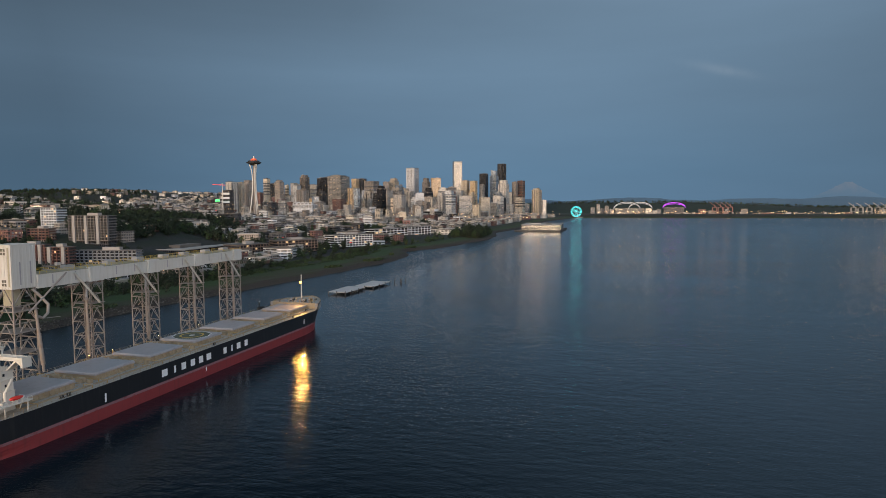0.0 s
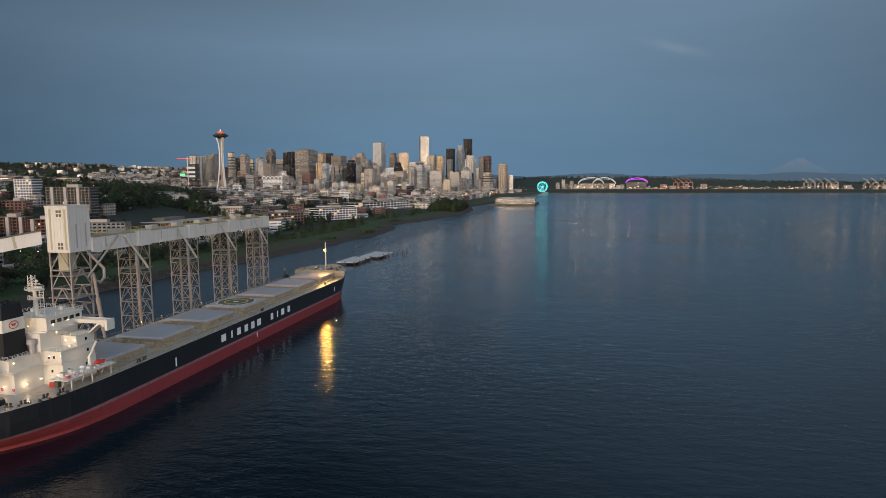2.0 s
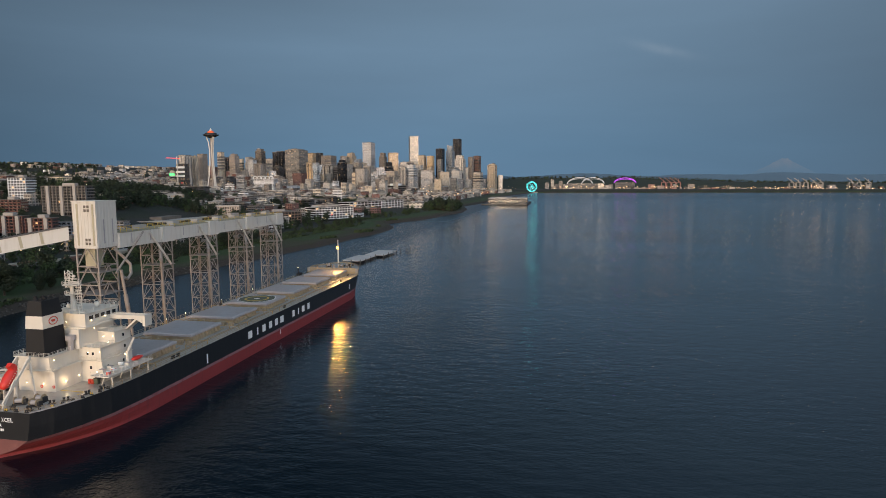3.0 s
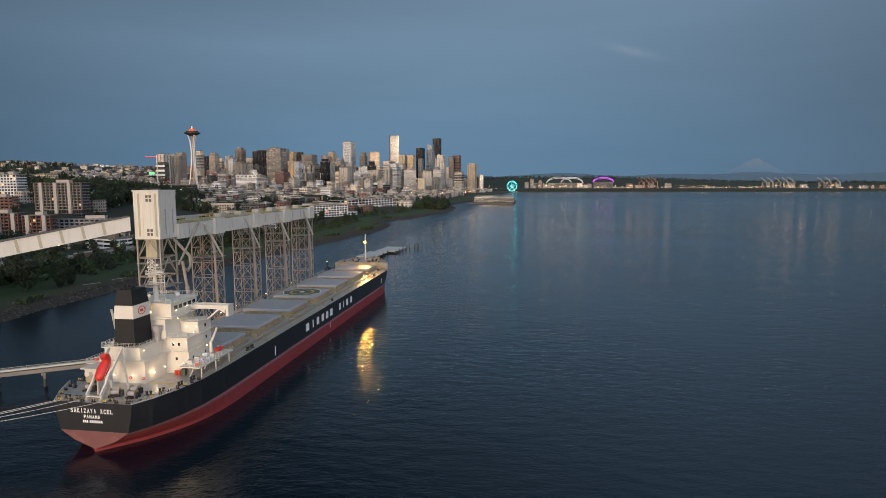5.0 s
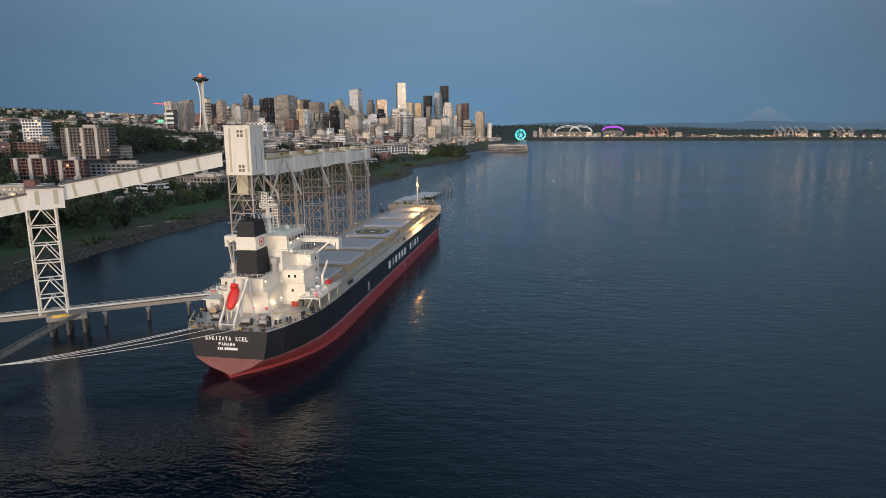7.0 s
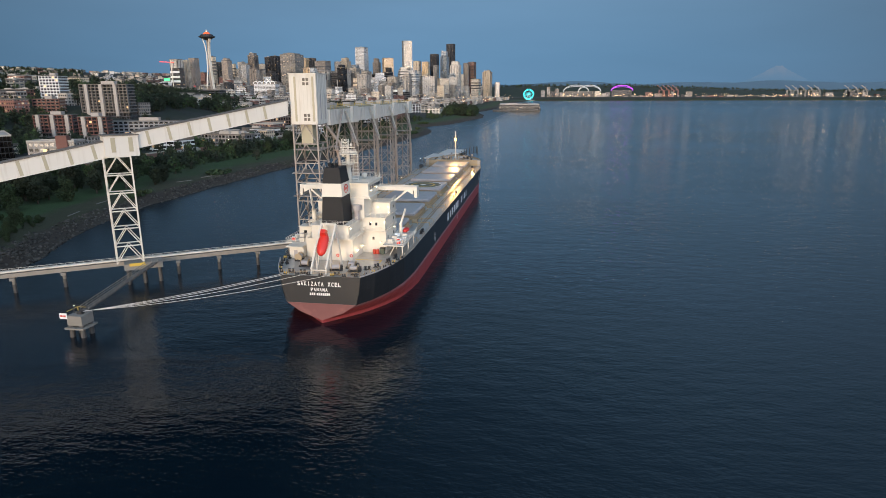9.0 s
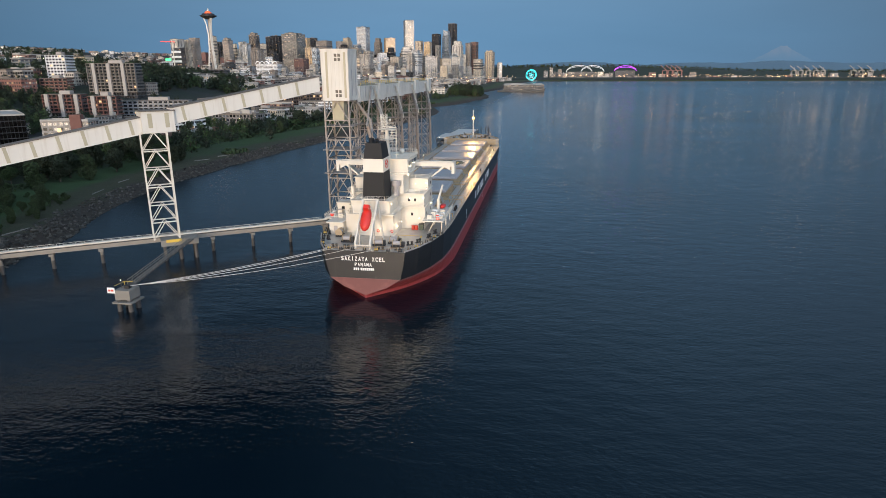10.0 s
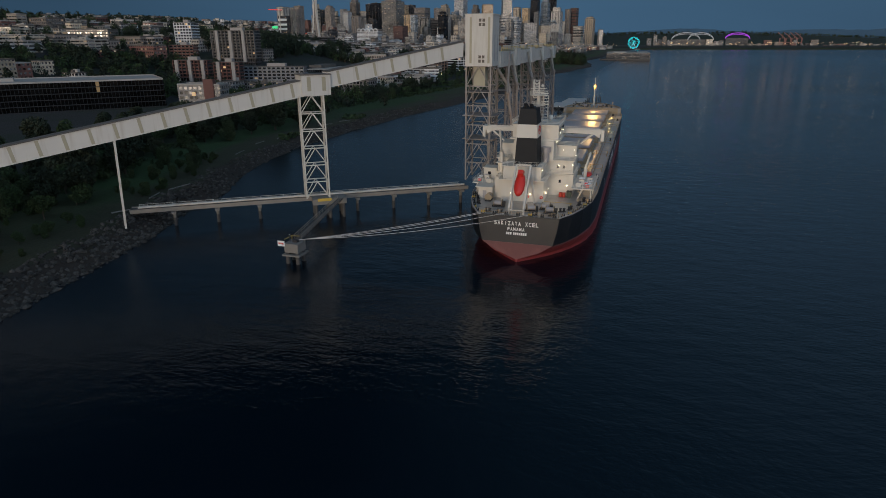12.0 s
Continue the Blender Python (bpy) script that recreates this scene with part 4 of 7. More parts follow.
def boat_shape(L, W, H):
    """A closed boat hull along +y, keel at z=0."""
    s = Shape()
    rings = []
    for k in range(11):
        t = k / 10
        f = math.sin(math.pi * min(1, 0.06 + t * 0.94)) ** 0.45 if t > 0 else 0.35
        f = max(0.12, f if t < 0.97 else 0.22)
        ring = []
        for i in range(12):
            a = 2 * math.pi * i / 12
            ring.append(s.bm.verts.new((W / 2 * f * math.cos(a), (t - 0.5) * L, H / 2 + H / 2 * f * math.sin(a) * (1.0 if math.sin(a) < 0 else 0.85))))
        rings.append(ring)
    for a, b in zip(rings, rings[1:]):
        for i in range(12):
            j = (i + 1) % 12
            s.bm.faces.new((a[i], a[j], b[j], b[i]))
    s.bm.faces.new(rings[0][::-1])
    s.bm.faces.new(rings[-1])
    return s


def placed(shape, m):
    bmesh.ops.transform(shape.bm, matrix=m, verts=shape.bm.verts[:])
    return shape


# free-fall lifeboat on its ramp at the stern
BOAT = pose(-0.7, 5.6, 16.9, 48, 0, 0)
lifeboat = thing("lifeboat", (-0.7, 4.6, 14.5), "red enclosed free-fall lifeboat hung nose-down on a white stern ramp", "lifeboat")
part("boat_hull", placed(boat_shape(6.2, 2.6, 2.6), BOAT), M["orange"], lifeboat, smooth=True)
part("boat_cabin", placed(Shape().tapered((-0.8, 0.8, 1.6, 3.0, 2.1), (-0.6, 0.6, 1.8, 2.8, 3.1)), BOAT), M["orange"], lifeboat)
grab = Shape()
for s in (1, -1):
    for k in range(8):
        grab.ball((s * 1.3, -2.2 + k * 0.62, 1.45), 0.10)
pieces("grab_loops", placed(grab, BOAT), M["letter"], lifeboat, "white grab line beads")
davit = thing("boat_ramp", (-0.7, 5, DECK), "white steel A-frame ramp for the lifeboat", "davit")
for s in (1, -1):
    x = -0.7 + s * 1.75
    part("ramp_side", Shape().bar((x, 0.9, 12.6), (x, 9.0, 21.4), 0.42, 0.55).bar((x, 1.0, DECK), (x, 1.2, 13.0), 0.4).bar((x, 9.0, 20.5), (x, 9.0, 21.5), 0.4).bar((x, 0.6, DECK), (x, 4.4, 17.2), 0.36), M["white"], davit)
    part("ramp_post", Shape().bar((x + s * 1.3, 8.6, DECK), (x, 8.8, 20.6), 0.36).bar((x, 4.6, DECK), (x, 4.8, 16.4), 0.34), M["white"], davit)
part("ramp_crossbar", Shape().bar((-2.45, 1.0, DECK + 0.9), (1.05, 1.0, DECK + 0.9), 0.3).bar((-2.45, 9.0, 21.5), (1.05, 9.0, 21.5), 0.36).bar((-2.45, 6, 18.0), (1.05, 6, 18.0), 0.25), M["white"], davit)

# rescue boat on the starboard platform, with its crane
rescue = thing("rescue_boat", (13.2, 29.5, 14.6), "small red open rescue boat on a cradle", "rescue boat")
part("boat_hull", placed(boat_shape(4.2, 1.7, 1.3), pose(13.2, 31.4, 14.95, 0, 0, 0)), M["orange"], rescue, smooth=True)
pieces("cradle", Shape().box(12.7, 13.7, 30.2, 30.5, 14.55, 15.05).box(12.7, 13.7, 32.4, 32.7, 14.55, 15.05), M["white"], rescue)
crane = thing("boat_crane", (12.4, 28.6, 14.6), "white slewing boat crane with a raised jib", "crane")
part("crane_post", Shape().tube((12.4, 28.6, 14.55), (12.4, 28.6, 18.0), 0.45, 0.38, n=10), M["white"], crane)
part("crane_jib", Shape().bar((12.4, 28.6, 17.8), (13.4, 30.2, 21.6), 0.4), M["white"], crane)
pcr = thing("provision_crane", (-8.4, 20.0, DECK), "white provision crane beside the funnel", "crane")
part("crane_post", Shape().tube((-8.6, 20.5, 16.9), (-8.6, 20.5, 22.5), 0.6, 0.5, n=10), M["white"], pcr)
part("crane_jib", Shape().bar((-8.6, 20.5, 22.0), (-8.9, 19.2, 28.2), 0.4).bar((-8.6, 19.9, 22.4), (-8.9, 19.1, 27.8), 0.2), M["white"], pcr)
part("crane_platform", Shape().box(-9.9, -7.3, 19.2, 21.8, 19.6, 19.75), M["white"], pcr)
raft = thing("life_raft", (11.6, 26, 14.65), "white life raft canister on the boat deck", "life raft")
part("canister", Shape().tube((11.2, 26.6, 15.2), (12.6, 26.6, 15.2), 0.42, n=12), M["letter"], raft)
part("raft_cradle", Shape().box(11.4, 12.4, 26.3, 26.9, 14.55, 14.85), M["white"], raft)
copy_thing(raft, pose(-11.6, 28.6, 14.65))
copy_thing(raft, pose(11.6, 33.4, 14.65))


# aft deck gear
def winch(x, y, z):
    t = thing("mooring_winch", (x, y, z), "grey mooring winch with rope drum", "winch", "deck winches")
    part("drum", Shape().tube((x - 0.9, y, z + 0.95), (x + 0.9, y, z + 0.95), 0.55, n=12), M["hatch"], t)
    pieces("flange", Shape().tube((x - 1.0, y, z + 0.95), (x - 0.9, y, z + 0.95), 0.95, n=12).tube((x + 0.9, y, z + 0.95), (x + 1.0, y, z + 0.95), 0.95, n=12), M["coaming"], t)
    pieces("bed", Shape().box(x - 1.4, x + 1.6, y - 0.7, y + 0.7, z, z + 0.35).box(x + 1.1, x + 1.7, y - 0.5, y + 0.5, z + 0.3, z + 1.3), M["dark"], t)
    return t


w0 = winch(5.4, 6.8, DECK)
for x, y, z, r in ((2.2, 4.2, DECK, 20), (6.8, 3.8, DECK, 0), (-6.2, 6.6, DECK, 0), (-9.8, 12, DECK, 90), (-4, 217, FOC, 0), (4, 217, FOC, 0), (-6, 221, FOC, 30), (6, 221, FOC, -30)):
    copy_thing(w0, pose(x, y, z, 0, 0, r))


def bollard(x, y, z):
    t = thing("bollard", (x, y, z), "pair of black mooring bollards on a base plate", "bollard", "deck bollards")
    for dx in (-0.45, 0.45):
        part("post", Shape().tube((x + dx, y, z), (x + dx, y, z + 0.85), 0.26, n=10).tube((x + dx, y, z + 0.75), (x + dx, y, z + 0.9), 0.33, n=10), M["dark"], t)
    part("plate", Shape().box(x - 0.9, x + 0.9, y - 0.4, y + 0.4, z, z + 0.1), M["dark"], t)
    return t


b0 = bollard(7.6, 1.4, DECK)
for x, y, z, r in ((-7.6, 1.4, DECK, 0), (3.6, 1.0, DECK, 0), (-4.6, 1.0, DECK, 0), (11.0, 8.5, DECK, 60), (12.6, 13.5, DECK, 75), (13.4, 17.6, DECK, 80), (-11.6, 8.5, DECK, -60), (-13, 13.5, DECK, -75),
                   (9.4, 6.0, DECK, 20), (14.6, 45, DECK, 90), (14.6, 47.5, DECK, 90), (14.6, 120, DECK, 90), (14.6, 186, DECK, 90), (-14.6, 120, DECK, 90), (11.5, 206, DECK, 60), (8, 224, FOC, 60), (-8, 224, FOC, -60), (10, 214, FOC, 60), (-10, 214, FOC, -60)):
    copy_thing(b0, pose(x, y, z, 0, 0, r))
pieces("deck_stripe", Shape().box(3.9, 10.6, 14.4, 14.75, DECK - 0.015, DECK + 0.006).box(10.4, 10.75, 12.4, 14.6, DECK - 0.015, DECK + 0.006), M["yellow"], ship, "yellow walkway line")
bins = thing("oil_drum", (8.0, 20.6, DECK), "red steel oil drum by the deckhouse wall", "drum", "oil drums")
part("drum_body", Shape().tube((8, 20.6, DECK), (8, 20.6, DECK + 1.15), 0.42, n=12).tube((8, 20.6, DECK + 0.55), (8, 20.6, DECK + 0.62), 0.45, n=12), M["redmark"], bins)
copy_thing(bins, pose(7.1, 20.7, DECK))
b2 = thing("waste_bin", (9.3, 20.7, DECK), "dark green garbage bin by the deckhouse wall", "bin")
part("bin_body", Shape().tapered((8.8, 9.8, 20.2, 21.2, DECK), (8.7, 9.9, 20.1, 21.3, DECK + 1.5)), M["olive"], b2)
part("bin_lid", Shape().box(8.65, 9.95, 20.05, 21.35, DECK + 1.5, DECK + 1.65), M["dark"], b2)

for x in (-0.2, 3.3):
    lr = thing("lifebuoy", (x, 13.1, 12.7), "small red lifebuoy on the casing wall", "lifebuoy", "lifebuoys")
    s = Shape().sweep([(x + 0.3 * math.cos(2 * math.pi * i / 16), 13.12, 12.7 + 0.3 * math.sin(2 * math.pi * i / 16)) for i in range(16)], 0.11, n=6, closed=True)
    part("ring", s, M["orange"], lr)
# red and white gear on the starboard boat deck and black fairleads round the stern
for k, (x, y) in enumerate(((13.9, 19.4), (14.4, 20.8), (13.4, 22.0), (14.5, 23.6), (-14.2, 19.6), (-14.4, 22.4))):
    gb = thing("gear_bin", (x, y, 14.6), "small red gear bin with a white lid", "bin", "boat deck bins")
    part("bin_body", Shape().tapered((x - 0.4, x + 0.4, y - 0.35, y + 0.35, 14.6), (x - 0.45, x + 0.45, y - 0.4, y + 0.4, 15.35)), M["orange" if k % 2 == 0 else "white"], gb)
    part("bin_lid", Shape().box(x - 0.5, x + 0.5, y - 0.45, y + 0.45, 15.35, 15.45), M["letter"], gb)
for k in range(15):
    y = -0.1 if k < 7 else 1.6 + (k - 7) * 2.3
    for sx in ((1,) if k < 7 else (1, -1)):
        x = -8.4 + 2.8 * k if k < 7 else sx * (lerp_at(DECK_W, y) - 0.55)
        fl0 = thing("fairlead", (x, y, DECK), "black roller fairlead at the deck edge", "fairlead", "deck fairleads")
        part("frame", Shape().box(x - 0.45, x + 0.45, y - 0.2, y + 0.2, DECK, DECK + 0.2), M["dark"], fl0)
        for dx in (-0.25, 0.25):
            part("roller", Shape().tube((x + dx, y, DECK + 0.2), (x + dx, y, DECK + 0.65), 0.14, n=8), M["dark" if k % 4 else "yellow"], fl0)

# cabin blocks on the port quarter
qb = thing("quarter_cabin", (-10.8, 17, DECK), "white steel cabin block on the port quarter", "cabin", "quarter cabins")
part("cabin_wall", Shape().box(-13.0, -9.3, 13.6, 19.6, DECK, 14.34), M["white"], qb)
part("cabin_roof", Shape().box(-13.6, -9.25, 12.8, 17.35, 14.36, 14.6), M["white"], qb)
part("cabin_door", Shape().box(-11.8, -10.9, 13.53, 13.6, DECK + 0.2, DECK + 2.1), M["hatch"], qb, "grey steel door")
qb = thing("quarter_cabin", (-11, 22, 14.6), "white steel cabin block on the port boat deck", "cabin", "quarter cabins")
part("cabin_wall", Shape().box(-14.0, -10.35, 23.4, 27.0, 14.6, 17.3), M["white"], qb)
part("cabin_roof", Shape().box(-14.2, -10.35, 23.1, 27.2, 17.3, 17.5), M["white"], qb)
part("cabin_window", Shape().box(-12.8, -12.0, 23.33, 23.4, 15.7, 16.4), M["glass"], qb, "dark cabin window")
# drums, lockers and rafts crowd the two boat decks
for k, (x, y) in enumerate(((11.6, 20.0), (12.2, 22.2), (-11.4, 18.4), (-12.6, 21.6), (13.9, 26.6), (-13.6, 27.5))):
    lk = thing("deck_locker", (x, y, 14.6), "white steel locker on the boat deck", "locker", "boat deck lockers")
    part("locker_body", Shape().box(x - 0.6, x + 0.6, y - 0.45, y + 0.45, 14.6, 15.6 + 0.3 * (k % 2)), M["white"], lk)
    part("locker_lid", Shape().box(x - 0.65, x + 0.65, y - 0.5, y + 0.5, 15.6 + 0.3 * (k % 2), 15.7 + 0.3 * (k % 2)), M["hatch"], lk)

# lamps on the house
LAMPS = [(3.9, 16.5, 13.2), (4.0, 20.8, 13.4), (-2.0, 13.0, 19.0), (3.1, 14.0, 19.4), (0.5, 13.0, 13.4), (-4.5, 13.0, 13.4), (6.2, 21.7, 19.4), (9.7, 21.8, 19.6), (10.1, 24.5, 21.6), (6.6, 27.0, 22.4), (9.4, 27.0, 22.6),
         (10.1, 30.6, 16.6), (5.9, 24.0, 27.4), (5.9, 29.0, 27.6), (0.0, 21.9, 27.2), (4.9, 26.0, 24.8), (8.5, 21.8, 14.2), (-8.4, 21.4, 19.2), (-3.0, 21.9, 27.2)]
lp0 = None
for k, (x, y, z) in enumerate(LAMPS):
    if lp0 is None:
        lp0 = thing("deck_lamp", (x, y, z), "small warm flood lamp on the white house wall", "lamp", "deck lamps")
        part("lens", Shape().ball((x, y, z), 0.11, n=2), M["lamp"], lp0, "glowing lens", smooth=True)
        part("housing", Shape().box(x - 0.3, x + 0.3, y - 0.05, y + 0.3, z + 0.12, z + 0.32), M["white"], lp0)
    else:
        copy_thing(lp0, pose(x, y, z))


def point_lamp(x, y, z, watts, color, radius=0.25):
    d = bpy.data.lights.new("lamp_light", "POINT")
    d.energy, d.color, d.shadow_soft_size = watts, color, radius
    o = new("lamp_light", d)
    o.location = (x, y, z)


WARM = (1.0, 0.70, 0.40)
for x, y, z, w in ((4.6, 16.0, 13.6, 420), (1.0, 10.6, 14.2, 420), (4.4, 11.6, 19.4, 300), (8.2, 18.6, 19.4, 200), (8.4, 25.0, 24.6, 160), (12.4, 27.0, 18.4, 200), (1.0, 20.0, 28.6, 300), (-9.6, 18.2, 19.0, 400), (7.0, 18.0, 14.0, 150)):
    point_lamp(x, y, z, w * 0.24, WARM, 0.3)

for y in (83.6, 95.0, 121.0, 148.0):
    rl0 = thing("rail_lamp", (-14.6, y, DECK), "small amber lamp on a short post at the port rail", "lamp", "port rail lamps")
    part("post", Shape().bar((-14.6, y, DECK), (-14.6, y, DECK + 2.0), 0.12), M["gantry"], rl0)
    part("lens", Shape().ball((-14.6, y, DECK + 2.1), 0.12, n=2), M["lamp"], rl0, "glowing amber lens", smooth=True)
    point_lamp(-14.3, y, DECK + 2.1, 130, (1.0, 0.52, 0.16), 0.15)
point_lamp(3.0, 14.2, 29.2, 26, WARM, 0.2)

# foremast
fm = thing("foremast", (0, 221.5, FOC), "white foremast with a glaring orange flood lamp", "mast")
part("pole", Shape().tube((0.1, 221.5, FOC - 0.1), (0.1, 221.5, 29.8), 0.42, 0.26, n=12), M["white"], fm)
part("crosstree", Shape().box(-1.0, 1.0, 221.3, 221.7, 24.3, 24.42).bar((0.1, 221.5, 27.8), (0.1, 220.2, 27.8), 0.2), M["white"], fm)
part("lamp_lens", Shape().ball((0.1, 220.3, 25.3), 0.55, n=2), M["bowlamp"], fm, "glaring orange lamp", smooth=True)
# added plate, keeps the lens's glare off the pole behind it
part("lamp_hood", Shape().box(-0.6, 0.8, 221.0, 221.1, 24.7, 25.9), M["white"], fm, "flat shield added behind the lamp")
flood = bpy.data.lights.new("mast_flood", "SPOT")
flood.energy, flood.color, flood.shadow_soft_size, flood.spot_size, flood.spot_blend = 110000, (1.0, 0.50, 0.13), 0.42, radians(100), 0.9
flood_ob = new("mast_flood", flood)
flood_ob.matrix_world = look((0.1, 219.9, 25.3), (52, 60, 0))
# added spot to brighten the starboard deck; its lamp box is invented
low = bpy.data.lights.new("deck_flood", "SPOT")
low.energy, low.color, low.shadow_soft_size, low.spot_size, low.spot_blend = 3500, (1.0, 0.56, 0.17), 0.15, radians(58), 1.0
low_ob = new("deck_flood", low)
low_ob.matrix_world = look((10.6, 211.6, 17.6), (12.6, 180, 11.4))
part("deck_flood", Shape().box(10.2, 11.0, 211.75, 212.15, 17.25, 17.9).bar((10.6, 212.3, 14.6), (10.6, 212.3, 17.6), 0.14), M["coaming"], fm, "added lamp box on a post at the forecastle edge")
side = thing("crew_gangway", (-15.5, 205, DECK), "small lit boarding gear at the port rail", "gangway")
part("post", Shape().bar((-16.4, 203, DECK), (-16.4, 203, DECK + 4.5), 0.3).bar((-16.4, 203, DECK + 4.3), (-18, 204, DECK + 2.5), 0.25).box(-17.4, -15.6, 202, 206, DECK, DECK + 1.4), M["dark"], side)
pieces("lamp_lens", Shape().ball((-16.4, 202.8, DECK + 4.6), 0.13, n=2), M["lamp"], side)


# small gear on the forecastle
gear_rng = random.Random(31)
for k in range(16):
    x, y = -8.5 + 17 * (k % 8) / 7 + gear_rng.uniform(-0.6, 0.6), 213.6 + 5.2 * (k // 8) + gear_rng.uniform(-0.8, 0.8)
    w, h = gear_rng.uniform(0.3, 0.8), gear_rng.uniform(0.7, 1.5)
    fg = thing("deck_vent", (x, y, FOC), "small vent or locker on the forecastle", "vent", "forecastle vents")
    part("vent_trunk", Shape().tube((x, y, FOC), (x, y, FOC + h), w * 0.5, n=8), M["coaming"], fg)
    part("vent_cap", Shape().tube((x, y, FOC + h), (x, y, FOC + h + 0.3), w * 0.75, w * 0.6, n=8), M["hatch" if k % 3 else "dark"], fg)
rail_loop([(-12.6, 212.6), (-12.0, 215), (-9.6, 221.5), (-5.6, 228), (0, 234.2), (5.6, 228), (9.6, 221.5), (12.0, 215), (12.6, 212.6)], FOC + 0.1, M["coaming"], "bow_rail", "thin bow rail")

# the ship lies a trace askew to the berth
for o in [o for o in scene.objects if o not in ashore and o.parent is None]:
    o.matrix_basis = pose(0, 0, 0, 0, 0, 0.3) @ o.matrix_basis


# ---- grain gallery on its towers ----
def lattice(parent, x0, x1, y0, y1, z0, z1, step, w, m, taper=0.0, names=("leg", "brace")):
    """Four legs with horizontal rings and crossed or inverted-V braces."""
    def corner(i, z):
        k = taper * (z1 - z) / (z1 - z0)
        sx = (-1, 1, 1, -1)[i]
        sy = (-1, -1, 1, 1)[i]
        return ((x0 if sx < 0 else x1) + sx * k, (y0 if sy < 0 else y1) + sy * k, z)
    for i in range(4):
        part(names[0], Shape().bar(corner(i, z0), corner(i, z1), w), m, parent)
    n = max(1, round((z1 - z0) / step))
    br = Shape()
    for k in range(n):
        za, zb = z0 + (z1 - z0) * k / n, z0 + (z1 - z0) * (k + 1) / n
        for i in range(4):
            j = (i + 1) % 4
            a, b, c, d = Vector(corner(i, za)), Vector(corner(j, za)), Vector(corner(i, zb)), Vector(corner(j, zb))
            br.bar(c, d, w * 0.7)
            mid = (c + d) / 2
            br.bar(a, mid, w * 0.55)
            br.bar(b, mid, w * 0.55)
    pieces(names[1], br, m, parent)


GX0, GX1 = -29.7, -20.2
tower_head = thing("elevator_tower", (-25, 63.5, 5.5), "white clad transfer tower on rusty steel legs", "transfer tower")
head = part("cladding", Shape().box(GX0, -21.0, 59.0, 68.4, 42.1, 57.3), M["gallery"], tower_head, "white corrugated cladding")
fl = Shape()
for k in range(7):
    x = GX0 + 0.5 + k * 1.28
    fl.box(x, x + 0.12, 58.93, 59.02, 42.2, 57.2)
for k in range(7):
    y = 59.4 + k * 1.35
    fl.box(-21.02, -20.93, y, y + 0.12, 42.2, 57.2)
pieces("cladding_rib", fl, M["gallery"], head)
part("roof_edge", Shape().box(GX0 - 0.2, -20.8, 58.8, 68.6, 57.3, 57.6), M["gallery"], tower_head)
sl = Shape()
for x in (-28.2, -22.4):
    sl.box(x, x + 0.7, 58.9, 58.96, 43.0, 56.6)
pieces("translucent_strip", sl, M["band"], head, "yellowed translucent strip")
sl = Shape()
for y in (62.0, 66.0):
    sl.box(-20.95, -20.88, y, y + 0.5, 43.5, 51.5)
pieces("side_strip", sl, M["hatch"], head, "grey recessed side strip")
wd = Shape()
for z in (43.2, 54.0):
    for dx in (0, 1.15):
        for dz in (0, 1.25):
            wd.box(-25.3 + dx, -24.5 + dx, 58.86, 58.95, z + dz, z + dz + 0.9)
pieces("window", wd, M["louvre"], head, "small brown window panes")
pieces("duct", Shape().box(-27.2, -23.4, 60.5, 64, 36.0, 42.2), M["band"], tower_head, "tan chute housing below the tower")
lattice(tower_head, GX0 + 0.4, -21.4, 59.4, 68.0, 5.4, 42.1, 6.1, 0.46, M["steel"])
pieces("landing", Shape().box(GX0, -20.5, 59, 68.4, 34.0, 34.25).box(GX0 - 0.6, -20.0, 58.6, 68.4, 26.6, 26.85).box(GX0 - 0.6, -20.0, 58.6, 68.4, 19.2, 19.4), M["steel"], tower_head, "steel landings")

gallery = thing("loading_gallery", (-25, 129, 41), "long white enclosed conveyor gallery above the berth", "conveyor gallery")
part("gallery_box", Shape().box(GX0, GX1, 68.3, 190.4, 41.4, 46.4), M["gallery"], gallery, "white clad gallery")
rf = Shape().box(GX0 - 0.15, GX1 + 0.15, 68.3, 190.5, 46.4, 46.6)
part("gallery_roof", rf, M["straw_roof"], gallery, "dusty straw-coloured roof")
seams = Shape()
for k in range(40):
    y = 70 + k * 3.05
    seams.box(GX1, GX1 + 0.06, y, y + 0.12, 41.5, 46.3)
pieces("panel_seam", seams, M["gallery"], gallery)
strips = Shape()
for k in range(12):
    y = 74 + k * 9.9
    strips.box(GX1 + 0.01, GX1 + 0.07, y, y + 0.45, 42.6, 46.0)
pieces("translucent_strip", strips, M["hatch"], gallery, "grey translucent strip")
rr = Shape()
for x in (GX0, GX1):
    for k in range(42):
        y = 69 + k * 2.95
        rr.box(x - 0.05, x + 0.05, y - 0.05, y + 0.05, 46.6, 47.7)
    rr.box(x - 0.05, x + 0.05, 69, 190.2, 47.6, 47.7)
    rr.box(x - 0.04, x + 0.04, 69, 190.2, 47.1, 47.18)
part("roof_rail", rr, M["yellow"], gallery, "faded yellow roof rail")
for k in range(4):
    y = 97 + 31 * k
    part("bay", Shape().box(GX1 - 1, GX1 + 1.0, y - 7.0, y - 0.4, 41.2, 46.9), M["gallery"], gallery, "projecting white bay at a leg")
rh = Shape()
for y in (84, 104, 120, 136, 150, 166, 181):
    rh.box(-27.5, -24.5, y, y + 4, 46.6, 48.0)
pieces("roof_house", rh, M["roof_pale"], gallery, "low roof housings")

